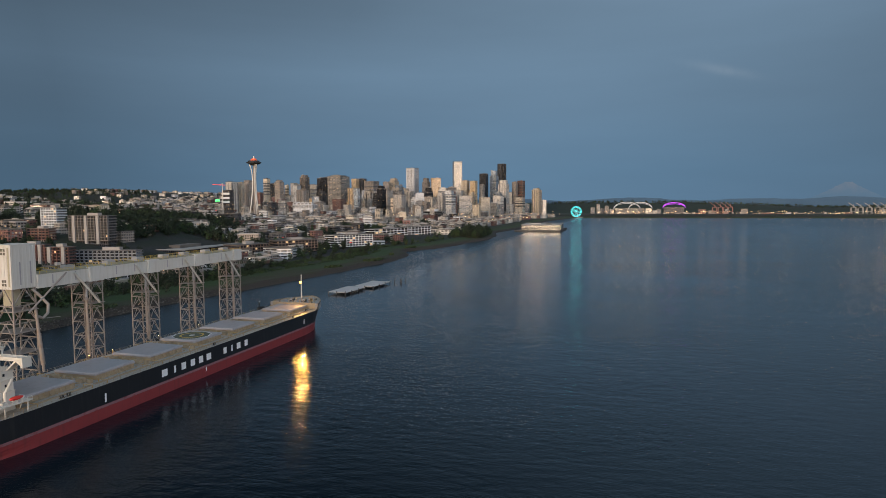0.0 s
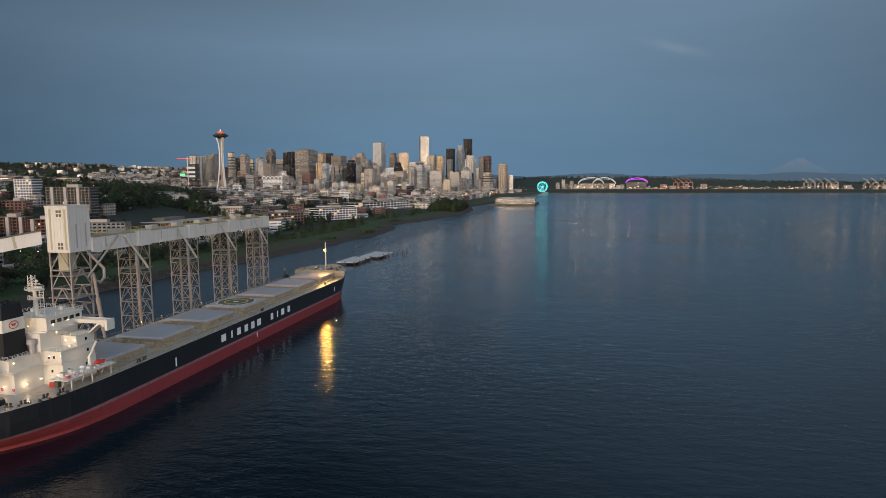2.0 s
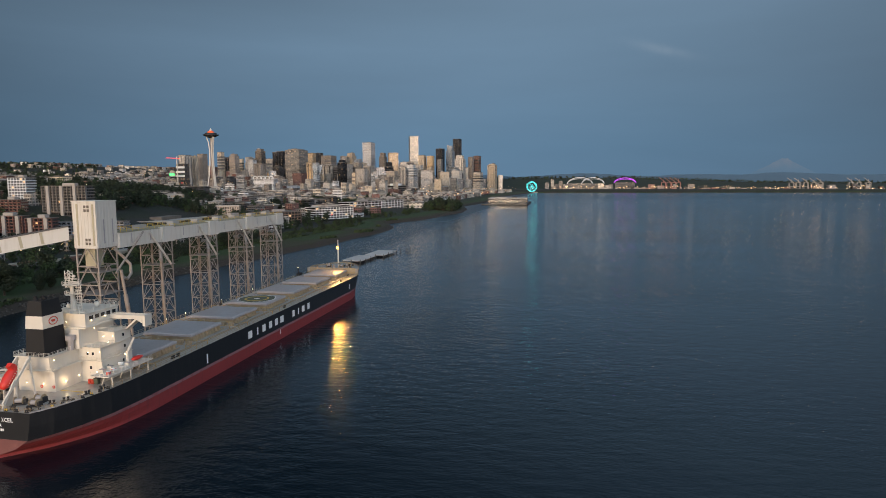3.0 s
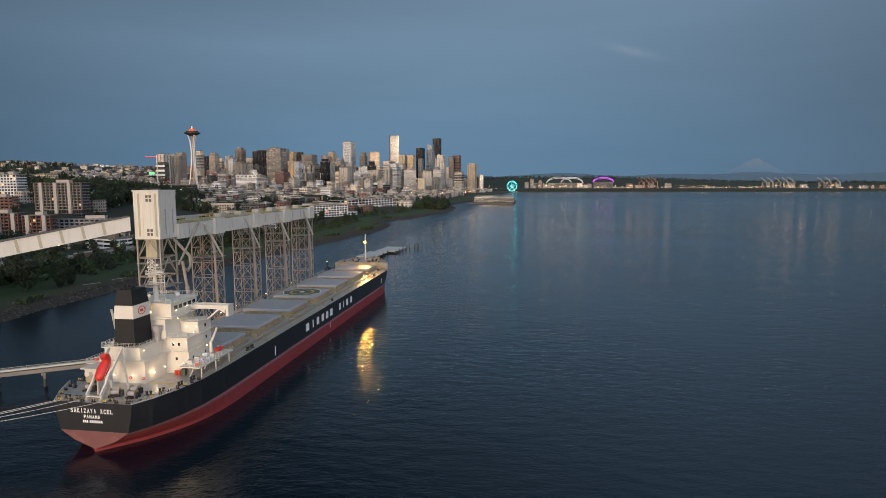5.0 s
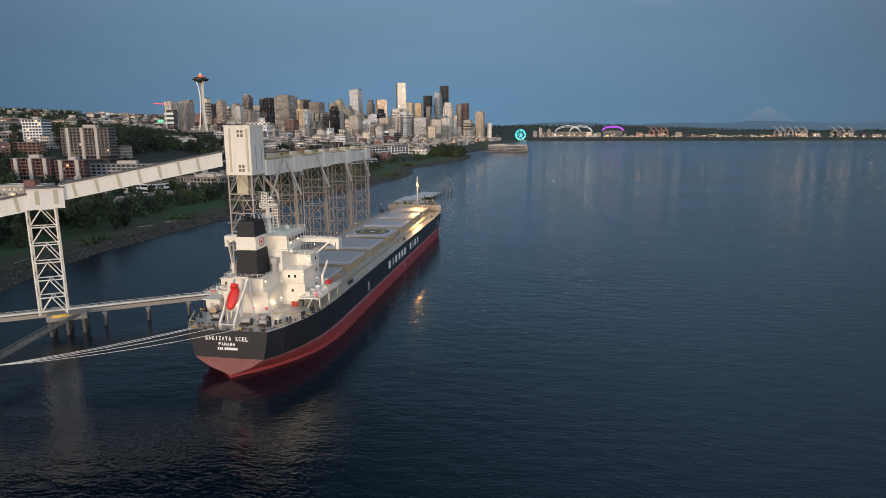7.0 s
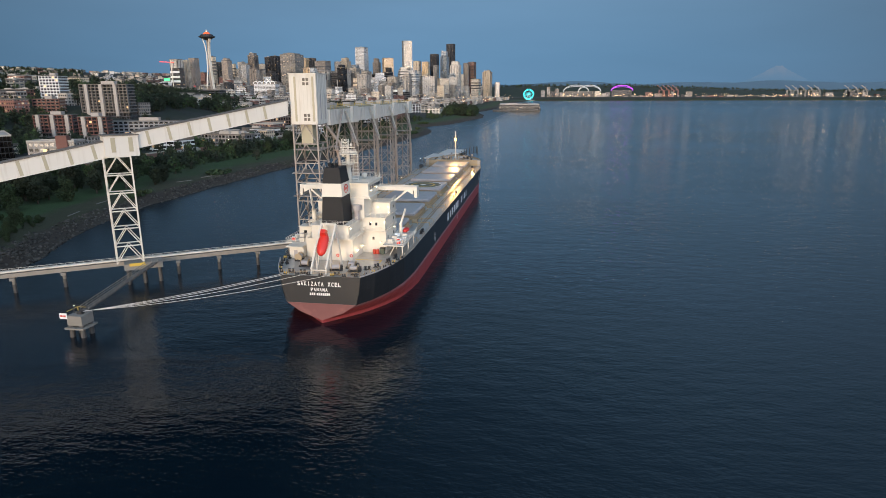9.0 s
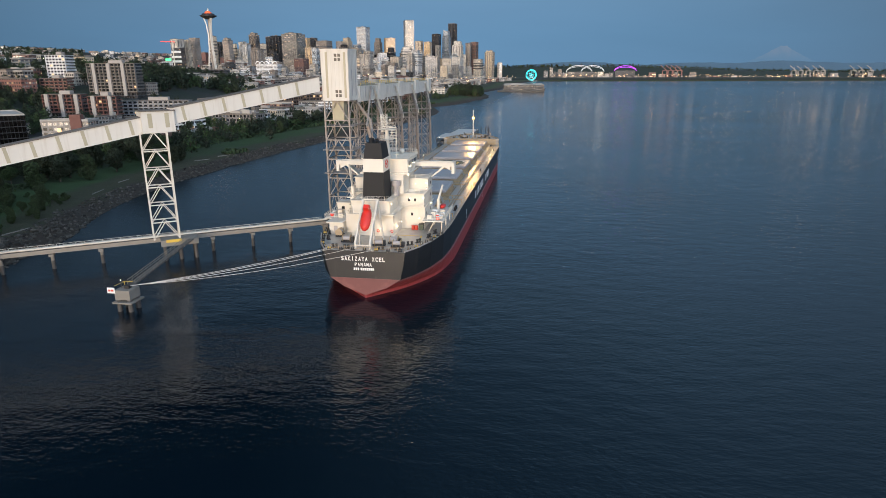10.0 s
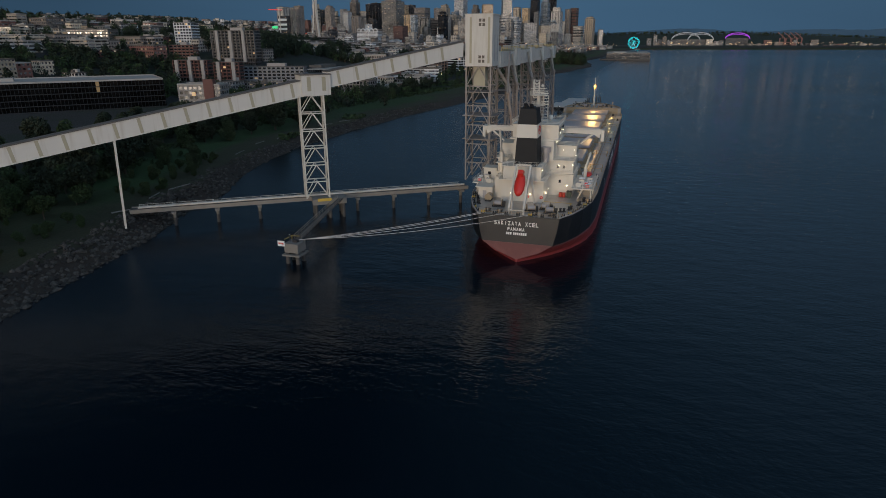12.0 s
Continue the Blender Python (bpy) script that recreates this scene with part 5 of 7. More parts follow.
for k in range(4):
    y1 = 97 + 31 * k
    sup = thing("support_tower", (-25, y1 - 3.3, 5.5), "braced steel leg tower carrying the gallery", "support tower", "gallery leg towers")
    lattice(sup, GX0 + 0.3, GX1 - 0.2, y1 - 6.6, y1 - 0.4, 3.0, 41.4, 5.5, 0.34, M["steel"])
    inner = Shape()
    for x, y in ((GX0 + 3.0, y1 - 3.5), (GX0 + 5.6, y1 - 2.2)):
        inner.tube((x, y, 5.2), (x, y, 41.4), 0.22, n=8)
    for q in range(5):
        za = 3.0 + 7.68 * q
        inner.bar((GX0 + 0.5, y1 - 3.5, za), (GX1 - 0.4, y1 - 3.5, za + 7.6), 0.2)
    pieces("inner_pipe", inner, M["rust"], sup, "rusty pipes and braces inside the leg")
    pieces("landing", Shape().box(GX0, GX1 + 0.6, y1 - 7.0, y1, 32.2, 32.4), M["steel"], sup)
    part("footing", Shape().box(GX0 - 1.5, GX1 + 1.5, y1 - 8, y1 + 1.2, 2.2, 5.2), M["concrete"], sup, "concrete pier cap")
    pl = Shape()
    for x in (GX0, GX0 + 4.7, GX1):
        for yy in (y1 - 6.5, y1 - 0.5):
            pl.tube((x, yy, -2), (x, yy, 2.4), 0.45, n=8)
    pieces("pile", pl, M["pile"], sup, "dark wet piles")
    spout = thing("loading_spout", (-20, y1 - 3.3, 41.4), "jointed grain loading spout hanging below the gallery", "loading spout", "grain spouts")
    part("boom", Shape().tube((-19.6, y1 - 14, 45.6), (-19.0, y1 - 3.4, 32.6), 0.4, n=8), M["pale_steel"], spout, "inclined pale boom")
    part("chute", Shape().tube((-21.5, y1 - 6.5, 41.4), (-18.2, y1 - 10.4, 35.4), 0.5, n=10).ball((-18.2, y1 - 10.4, 35.0), 0.8, n=2), M["steel"], spout, "angled chute")
    part("downpipe", Shape().tube((-18.2, y1 - 10.4, 35.0), (-17.8, y1 - 10.4, 12.5), 0.45, 0.42, n=12).tube((-18.1, y1 - 10.4, 27), (-17.9, y1 - 10.4, 14.5), 0.62, n=12), M["rust"], spout, "rusty telescopic pipe")
sp = thing("loading_spout", (-20, 72, 41.4), "jointed grain loading spout swung out from the tower", "loading spout", "grain spouts")
part("boom", Shape().tube((-19.6, 79.5, 46.0), (-16.2, 60.8, 34.0), 0.32, n=8), M["steel"], sp)
part("chute", Shape().sweep([(-21, 66.5, 41.4), (-19.6, 68.5, 38.5), (-17.6, 69.6, 35.6), (-16.8, 68.6, 32.6), (-16.6, 66.4, 31.2), (-16.7, 64.4, 32.2)], 0.5, n=10), M["steel"], sp, "bent chute")
part("downpipe", Shape().tube((-16.8, 63.9, 34.6), (-12.6, 62.4, 13.0), 0.5, 0.45, n=12), M["rust"], sp, "rusty telescopic pipe")
part("pipe_sleeve", Shape().tube((-15.2, 63.3, 26.5), (-13.1, 62.6, 15.5), 0.68, n=12), M["rust"], sp)

# inclined conveyor, from the head tower down to the shore
CD = Vector((0.69, 0.724, 0)).normalized()
CS = Vector((CD.y, -CD.x, 0))


def conv_pt(s, side, z):
    """s metres along the conveyor from the middle tower towards the head tower; side to the water."""
    p = Vector((-64.3, 23.7, 0)) + CD * s + CS * side
    return (p.x, p.y, z)


def conv_z(s):
    return 36.6 + 0.175 * s


conveyor = thing("inclined_conveyor", conv_pt(0, 0, 36), "long white inclined conveyor gallery with tan panel strips", "conveyor gallery")


def conv_run(s0, s1, drop=0.0):
    q = []
    for s in (s0, s1):
        z = conv_z(s) - drop
        q.append([conv_pt(s, 2.1, z), conv_pt(s, -2.1, z), conv_pt(s, -2.1, z + 4.3), conv_pt(s, 2.1, z + 4.3)])
    a, b = q
    part("conveyor_box", Shape().hexa([a[0], a[1], b[1], b[0], a[3], a[2], b[2], b[3]]), M["gallery"], conveyor, "white clad box")
    r = Shape()
    za, zb = conv_z(s0) - drop + 4.3, conv_z(s1) - drop + 4.3
    r.hexa([conv_pt(s0, 2.3, za), conv_pt(s0, -2.3, za), conv_pt(s1, -2.3, zb), conv_pt(s1, 2.3, zb), conv_pt(s0, 2.3, za + 0.25), conv_pt(s0, -2.3, za + 0.25), conv_pt(s1, -2.3, zb + 0.25), conv_pt(s1, 2.3, zb + 0.25)])
    part("conveyor_roof", r, M["roof"], conveyor, "grey roof")
    n = int((s1 - s0) / 5.6)
    for k in range(n):
        s = s0 + 3.2 + k * 5.6
        z0, z1 = conv_z(s) - drop + 0.35, conv_z(s) - drop + 4.0
        lean = 0.55
        st = Shape().hexa([conv_pt(s, 2.08, z0), conv_pt(s + 0.8, 2.08, z0 + 0.14), conv_pt(s + 0.8, 2.15, z0 + 0.14), conv_pt(s, 2.15, z0),
                           conv_pt(s - lean, 2.08, z1), conv_pt(s + 0.8 - lean, 2.08, z1 + 0.14), conv_pt(s + 0.8 - lean, 2.15, z1 + 0.14), conv_pt(s - lean, 2.15, z1)])
        part("panel_strip", st, M["band"], conveyor, "tan translucent strip")


conv_run(3.6, 48.0)
conv_run(-150, -3.6, 0.8)
tm = thing("transfer_house", conv_pt(0, 0, 6), "white transfer house on a braced white steel tower", "transfer tower")
CA = [conv_pt(s, d, 0) for s, d in ((-4.2, 2.7), (4.2, 2.7), (4.2, -2.7), (-4.2, -2.7))]
part("house_box", Shape().prism([(p[0], p[1]) for p in CA], 35.4, 40.9), M["gallery"], tm, "white clad house")
part("house_roof", Shape().prism([(conv_pt(s, d, 0)[0], conv_pt(s, d, 0)[1]) for s, d in ((-4.5, 3.0), (4.5, 3.0), (4.5, -3.0), (-4.5, -3.0))], 40.9, 41.2), M["roof"], tm)
for s in (-2.6, 1.7):
    p = [conv_pt(s, 2.68, 36.6), conv_pt(s + 1.1, 2.68, 36.6), conv_pt(s + 1.1, 2.76, 36.6), conv_pt(s, 2.76, 36.6)]
    part("panel_strip", Shape().hexa(p + [(x, y, 40.4) for x, y, _ in p]), M["band"], tm, "tan translucent strip")
TA = 36.0
twr = thing("temporary", (0, 0, 0), "", "")
lattice(twr, -3.3, 3.3, -2.3, 2.3, 6.0, 35.4, 5.0, 0.4, M["pale_steel"])
for o in list(twr.children):
    o.data.transform(pose(-64.7, 22.4, 0, 0, 0, TA))
    o.data.transform(Matrix.Translation(-Vector(tm.location)))
    o.parent = tm
bpy.data.objects.remove(twr)
pole = thing("conveyor_bent", conv_pt(-53, 0, 5), "tall pale steel bent under the conveyor at the shore", "support post")
for sd in (1.6, -1.6):
    part("leg", Shape().bar(conv_pt(-53.0, sd, 4.0), conv_pt(-52.2, sd, conv_z(-52.2) - 0.7), 0.5), M["pale_steel"], pole)
bc = Shape()
for k in range(5):
    bc.bar(conv_pt(-52.9 + k * 0.14, 1.6, 6 + k * 4.2), conv_pt(-52.8 + k * 0.14, -1.6, 8.5 + k * 4.2), 0.25)
part("brace", bc, M["pale_steel"], pole)

# trestle pier
TD = Vector((0.824, 0.567, 0))
TS = Vector((TD.y, -TD.x, 0))


def tr_pt(s, side, z):
    p = Vector((-106, -4.6, 0)) + TD * s + TS * side
    return (p.x, p.y, z)


trestle = thing("trestle_pier", tr_pt(48, 0, 5), "long narrow concrete trestle pier with pipes and rails", "pier")
def tr_box(s0, s1, d0, d1, z0, z1, shape=None):
    shape = shape or Shape()
    lo = [tr_pt(s, d, z0) for s, d in ((s0, d0), (s1, d0), (s1, d1), (s0, d1))]
    return shape.hexa(lo + [(x, y, z1) for x, y, _ in lo])


part("deck_slab", tr_box(-2, 97, -3.0, 0.6, 5.0, 5.5), M["plank"], trestle, "dark plank deck")
part("edge_beam", tr_box(-2, 97, 0.35, 0.75, 4.7, 5.8), M["timber"], trestle, "weathered edge beam")
part("far_edge_beam", tr_box(-2, 97, -3.2, -2.9, 4.7, 5.8), M["timber"], trestle)
for d, r in ((-0.6, 0.28), (-1.3, 0.2)):
    part("pipe", Shape().tube(tr_pt(0, d, 6.0), tr_pt(96, d, 6.0), r), M["pale_steel"], trestle, "pale pipe")
rl = Shape()
for k in range(44):
    rl.bar(tr_pt(k * 2.2, -2.9, 5.5), tr_pt(k * 2.2, -2.9, 6.4), 0.08)
for h in (5.95, 6.35):
    rl.bar(tr_pt(0, -2.9, h), tr_pt(95, -2.9, h), 0.08)
part("handrail", rl, M["pale_steel"], trestle, "pale handrail")
for s in (9.2, 20.8, 32.5, 61.5, 72.9, 84.2, 95.0):
    bent = part("pile_cap", tr_box(s - 0.6, s + 0.6, -3.3, 0.9, 3.8, 4.5), M["concrete"], trestle)
    for d in (-1.1,):
        part("pier_post", Shape().tube(tr_pt(s, d, 2.2), tr_pt(s, d, 4.0), 0.46, n=10), M["concrete"], trestle, "concrete pier post")
        part("post_foot", Shape().tube(tr_pt(s, d, -3), tr_pt(s, d, 2.4), 0.5, n=10), M["pile"], trestle, "dark wet foot of a pier post")
part("tower_base", tr_box(47.6, 57.4, -4.2, 4.8, 4.2, 5.9), M["concrete"], trestle, "concrete base of the tower")
part("tower_base_beam", tr_box(49.0, 53.0, 4.7, 5.0, 5.3, 6.1), M["yellow"], trestle, "yellow base beam")
pf = Shape()
for s in (48.5, 52.5, 56.5):
    for d in (-3, 1.2, 4.2):
        pf.tube(tr_pt(s, d, -3), tr_pt(s, d, 4.3), 0.5, n=10)
pieces("base_post", pf, M["pile"], trestle, "dark round post under the tower base")

# mooring dolphin with walkway, sign and lines
DX, DY = -50.2, -15.6
dol = thing("mooring_dolphin", (DX, DY, 0), "concrete mooring dolphin on dark piles", "dolphin")
part("cap", Shape().box(DX - 1.8, DX + 1.8, DY - 1.8, DY + 1.8, 2.8, 5.0).box(DX - 2.3, DX + 2.3, DY - 2.3, DY + 2.3, 2.0, 2.35), M["concrete"], dol, "weathered concrete cap")
for dx in (-1.4, 1.4):
    for dy_ in (-1.4, 1.4):
        pieces("pile", Shape().tube((DX + dx, DY + dy_, -3), (DX + dx * 0.9, DY + dy_ * 0.9, 2.9), 0.55, n=10), M["pile"], dol)
pieces("hook", Shape().box(DX - 0.3, DX + 0.9, DY - 0.5, DY + 0.5, 5.0, 5.7).tube((DX - 1.2, DY, 5), (DX - 1.2, DY, 6.6), 0.12), M["dark"], dol)
pieces("lamp_lens", Shape().ball((DX - 1.2, DY, 6.75), 0.1, n=2), M["lamp"], dol)
part("guard_rail", Shape().box(DX - 1.7, DX + 0.4, DY + 1.6, DY + 1.7, 5.9, 6.0).box(DX - 1.7, DX - 1.6, DY - 1.6, DY + 1.7, 5.9, 6.0).box(DX - 1.7, DX - 1.6, DY + 1.55, DY + 1.7, 5, 6), M["yellow"], dol, "yellow guard rail")
sign = thing("warning_sign", (DX - 2.6, DY - 1.6, 4.2), "white warning board with red lines on the dolphin", "sign")
part("board", Shape().box(DX - 3.4, DX - 1.6, DY - 1.9, DY - 1.82, 4.3, 5.6), M["letter"], sign)
pieces("text_bar", Shape().box(DX - 3.15, DX - 2.6, DY - 1.95, DY - 1.9, 4.75, 5.15).box(DX - 2.4, DX - 1.85, DY - 1.95, DY - 1.9, 4.75, 5.15), M["redmark"], sign, "red bars")
walkway = thing("catwalk", (DX, DY + 10, 5), "grey steel catwalk from the trestle to the dolphin", "walkway")
wa, wb2 = Vector((DX, DY + 1.7, 5.2)), Vector((-57.0, 22.0, 5.9))
part("walk_deck", Shape().bar(wa, wb2, 1.5, 0.3), M["plank"], walkway)
for s in (-0.85, 0.85):
    off = Vector((s, s * 0.15, 0))
    q = Shape().bar(wa + off + Vector((0, 0, 1.1)), wb2 + off + Vector((0, 0, 1.1)), 0.1).bar(wa + off + Vector((0, 0, 0.55)), wb2 + off + Vector((0, 0, 0.55)), 0.08)
    for k in range(16):
        p = wa.lerp(wb2, k / 15) + off
        q.bar(p, p + Vector((0, 0, 1.1)), 0.08)
    part("walk_rail", q, M["timber"], walkway)


def rope(a, b, sag):
    t = thing("mooring_line", a, "pale mooring line slung from ship to dolphin", "rope", "mooring lines")
    a, b = Vector(a), Vector(b)
    n = 14
    s = Shape().sweep([a.lerp(b, k / n) - Vector((0, 0, sag * 4 * (k / n) * (1 - k / n))) for k in range(n + 1)], 0.055, n=6)
    part("strand", s, M["rope"], t)


for x, y, z, sag in ((-8.4, 0.0, 11.6, 0.5), (-7.6, -0.1, 11.6, 0.7), (-3.4, -0.3, 11.7, 0.8), (2.4, -0.3, 11.7, 1.0)):
    rope((x, y, z), (DX + 0.4, DY + 0.3 * (x + 5) / 6, 5.5), sag)


# ---- trees and shore ----
def make_tree(h, r, leaves, mat, seed, name="tree", cone=False, size=0.055):
    rng = random.Random(seed)
    t = thing(name, (0, 0, 0), "leafy green tree with an uneven crown" if not cone else "dark pointed evergreen tree", "tree", "shore and street trees")
    tk = Shape().tube((0, 0, -0.5), (0.1, 0.05, h * 0.55), 0.035 * h, 0.015 * h, n=7)
    for k in range(5):
        a = rng.uniform(0, 6.28)
        z = h * rng.uniform(0.25, 0.5)
        tk.tube((0, 0, z), (math.cos(a) * r * 0.6, math.sin(a) * r * 0.6, z + h * 0.2), 0.013 * h, 0.005 * h, n=5)
    part("trunk", tk, M["bark"], t)
    lobes = []
    for k in range(9):
        a = rng.uniform(0, 6.28)
        q = rng.uniform(0.0, 0.62) * r
        lobes.append((math.cos(a) * q, math.sin(a) * q, h * rng.uniform(0.18, 0.82), r * rng.uniform(0.38, 0.64)))
    verts, faces = [], []
    for k in range(leaves):
        if cone:
            z = h * (0.12 + 0.88 * rng.random() ** 1.3)
            a, q = rng.uniform(0, 6.28), r * (1 - z / h) * rng.uniform(0.55, 1.1)
            c = Vector((math.cos(a) * q, math.sin(a) * q, z))
        else:
            lx, ly, lz, lr = lobes[k % len(lobes)]
            v = Vector((rng.gauss(0, 1), rng.gauss(0, 1), rng.gauss(0, 1))).normalized() * lr * rng.uniform(0.7, 1.08)
            c = Vector((lx + v.x, ly + v.y, lz + v.z * 0.8))
        s = size * h * rng.uniform(0.6, 1.3) * (0.7 if cone else 1)
        d1 = Vector((rng.gauss(0, 1), rng.gauss(0, 1), rng.gauss(0, 0.7))).normalized()
        d2 = d1.orthogonal().normalized()
        d3 = d1.cross(d2)
        i = len(verts)
        verts += [c + d2 * s, c + d3 * s * 0.8 + d1 * s * 0.3, c - d2 * s * 0.9, c - d3 * s * 0.8 + d1 * s * 0.2]
        faces += [(i, i + 1, i + 2), (i, i + 2, i + 3)]
    me = bpy.data.meshes.new("crown")
    me.from_pydata(verts, [], faces)
    me.materials.append(mat)
    ob = new("crown", me)
    ob.parent = t
    return t


TREES = [make_tree(9, 3.6, 2600, M["leaf"], 1, size=0.034), make_tree(12, 4.4, 2800, M["leaf2"], 2, size=0.032), make_tree(7, 3.4, 2200, M["leaf"], 3, size=0.036), make_tree(15, 6.0, 3400, M["leaf2"], 4, size=0.030), make_tree(14, 3.0, 2400, M["leaf2"], 5, cone=True, size=0.036)]
FAR_TREES = [make_tree(9, 3.8, 130, M["leaf"], 6, size=0.075), make_tree(12, 4.6, 150, M["leaf2"], 7, size=0.075), make_tree(8, 3.6, 120, M["leaf2"], 8, size=0.08)]
for t in FAR_TREES:
    t["label"] = "leafy green tree among the houses"
rt = random.Random(11)
PLANTED = []


def plant(x, y, kind, s=1.0):
    PLANTED.append((math.hypot(x - 40, y + 110), x, y, TREES.index(kind), s, rt.uniform(0, 360), rt.uniform(0.85, 1.15)))


BLOCKED = []        # x0, x1, y0, y1 of lots kept free for the buildings set by hand


def free(x, y, pad=0.0):
    return not any(a - pad < x < b + pad and c - pad < y < d + pad for a, b, c, d in BLOCKED)


# ---- city ----
def building(x, y, w, d, h, style, name="building", turn=0.0, z=None, label="", roof="roof", group="city blocks", units=1, crown=0.0):
    """One city building: facade box down into the slope, roof slab with parapet, roof houses."""
    z = height(x, y) if z is None else z
    t = thing(name, (x, y, z), label or "city building with rows of windows in dusk light", "building", group)
    body = Shape().box(x - w / 2, x + w / 2, y - d / 2, y + d / 2, z - 8, z + h * (1 - crown))
    if crown:
        body.box(x - w * 0.36, x + w * 0.36, y - d * 0.36, y + d * 0.36, z + h * (1 - crown), z + h)
    wall = part("wall", body, FAC[style], t)
    zt = z + h * (1 - crown)
    rf = Shape().box(x - w / 2 - 0.2, x + w / 2 + 0.2, y - d / 2 - 0.2, y + d / 2 + 0.2, zt, zt + 0.35)
    for a, b, c, e in ((-w / 2, w / 2, -d / 2, -d / 2 + 0.3), (-w / 2, w / 2, d / 2 - 0.3, d / 2), (-w / 2, -w / 2 + 0.3, -d / 2 + 0.3, d / 2 - 0.3), (w / 2 - 0.3, w / 2, -d / 2 + 0.3, d / 2 - 0.3)):
        rf.box(x + a, x + b, y + c, y + e, zt + 0.35, zt + 1.0)
    part("roof", rf, M[roof], t)
    rng = random.Random(int(x * 7 + y * 13))
    for k in range(units):
        ux, uy = x + rng.uniform(-0.25, 0.25) * w, y + rng.uniform(-0.25, 0.25) * d
        uw, ud, uh = w * rng.uniform(0.1, 0.3), d * rng.uniform(0.1, 0.3), rng.uniform(1.5, 3.6)
        zr = z + h if crown else zt + 0.3
        part("roof_unit", Shape().box(ux - uw / 2, ux + uw / 2, uy - ud / 2, uy + ud / 2, zr, zr + uh), M["roof_pale" if rng.random() < 0.5 else "roof"], t)
    if turn:
        t.rotation_euler = (0, 0, radians(turn))
    return t


def tower(x, y, w, d, top, style, turn=None, crown=0.0, label=""):
    z = height(x, y)
    rng = random.Random(int(x + y))
    turn = rng.choice((-8, -10, -12, -14, -9, 24)) if turn is None else turn
    words = {"pale": "pale grey", "tan": "tan", "brown": "brown", "dark": "dark glass", "bronze": "bronze glass", "black": "black glass", "concrete": "buff concrete", "amber": "amber glass",
             "white": "white", "slab": "grey ribbed", "glass": "silvery glass", "brick": "red-brown brick"}[style]
    t = building(x, y, w, d, top - z, style, "high_rise", turn, z, label or "tall %s downtown high-rise at dusk" % words, group="downtown high-rises", crown=crown)
    zt = z + (top - z) * (1 - crown)
    kind = rng.choice(("strips", "corner", "belts", "none", "strips", "none"))
    other = FAC[{"black": "dark", "dark": "black", "glass": "dark", "white": "glass", "slab": "grey", "brown": "grey", "bronze": "dark", "tan": "brown", "pale": "grey", "amber": "bronze"}.get(style, "dark")]
    n = 0 if kind == "none" else rng.choice((2, 3, 4, 5))
    for k in range(n):
        u = (k + 0.5) / n - 0.5
        sw = rng.uniform(0.04, 0.09) * w if kind != "corner" else 0.1 * w
        if kind == "corner":
            u = -0.44 + 0.88 * k / max(1, n - 1)
        if kind == "belts":
            zz = z + (top - z) * (0.45 + 0.5 * (k + 1) / (n + 1))
            part("belt", Shape().box(x - w / 2 - 0.5, x + w / 2 + 0.5, y - d / 2 - 0.5, y + d / 2 + 0.5, zz - 2.5, zz + 2.5), other, t, "dark belt storey")
            continue
        part("window_bay", Shape().box(x + u * w - sw / 2, x + u * w + sw / 2, y - d / 2 - 0.8, y - d / 2 + 0.2, z, zt - 3), other, t, "dark vertical window bay")
        part("window_bay", Shape().box(x + w / 2 - 0.2, x + w / 2 + 0.8, y + u * d - sw / 2, y + u * d + sw / 2, z, zt - 3), other, t, "dark vertical window bay")
        part("window_bay", Shape().box(x - w / 2 - 0.8, x - w / 2 + 0.2, y + u * d - sw / 2, y + u * d + sw / 2, z, zt - 3), other, t, "dark vertical window bay")
    return t


tower(-1088, 1700, 28, 28, 146, "pale")
tower(-1085, 1750, 16, 16, 146, "tan")
tower(-1089, 1800, 23, 23, 154, "brown")
tower(-1080, 1900, 17, 17, 164, "tan")
tower(-1085, 1950, 19, 19, 148, "dark")
tower(-1028, 1900, 24, 24, 158, "brown", crown=0.06)
tower(-1056, 2000, 12, 12, 144, "tan")
tower(-1025, 2000, 19, 19, 150, "pale")
tower(-1032, 2050, 13, 13, 146, "tan")
tower(-980, 2000, 26, 26, 180, "bronze", crown=0.05)
tower(-998, 2100, 27, 27, 147, "tan")
tower(-994, 2150, 17, 17, 174, "dark")
tower(-942, 2100, 29, 29, 174, "black")
tower(-815, 1950, 57, 57, 174, "concrete", crown=0.03)
tower(-908, 2300, 23, 23, 176, "amber")
tower(-898, 2350, 26, 26, 178, "dark")
tower(-834, 2300, 46, 46, 164, "brown")
tower(-790, 2350, 23, 23, 163, "brown")
tower(-773, 2400, 32, 32, 179, "tan", crown=0.08)
tower(-650, 2000, 35, 35, 121, "pale")
tower(-792, 2700, 44, 44, 239, "white")
tower(-692, 2300, 30, 30, 133, "tan")
tower(-724, 2700, 28, 28, 191, "bronze", crown=0.1)
tower(-646, 2600, 42, 42, 186, "amber")
tower(-638, 2950, 42, 42, 282, "slab")
tower(-558, 2800, 29, 29, 181, "tan")
tower(-517, 2800, 29, 29, 178, "amber")
tower(-511, 3000, 35, 35, 222, "black")
tower(-451, 2700, 19, 19, 158, "slab")
tower(-476, 3090, 36, 36, 241, "glass", crown=0.12)
tower(-476, 3300, 38, 38, 289, "black")
tower(-399, 2950, 43, 43, 185, "pale", crown=0.1)
tower(-360, 3050, 23, 23, 180, "brown")
tower(-336, 3100, 31, 31, 187, "brick")
tower(-268, 3200, 41, 41, 149, "tan", crown=0.06)
tower(-597, 2100, 26, 26, 117, "pale")
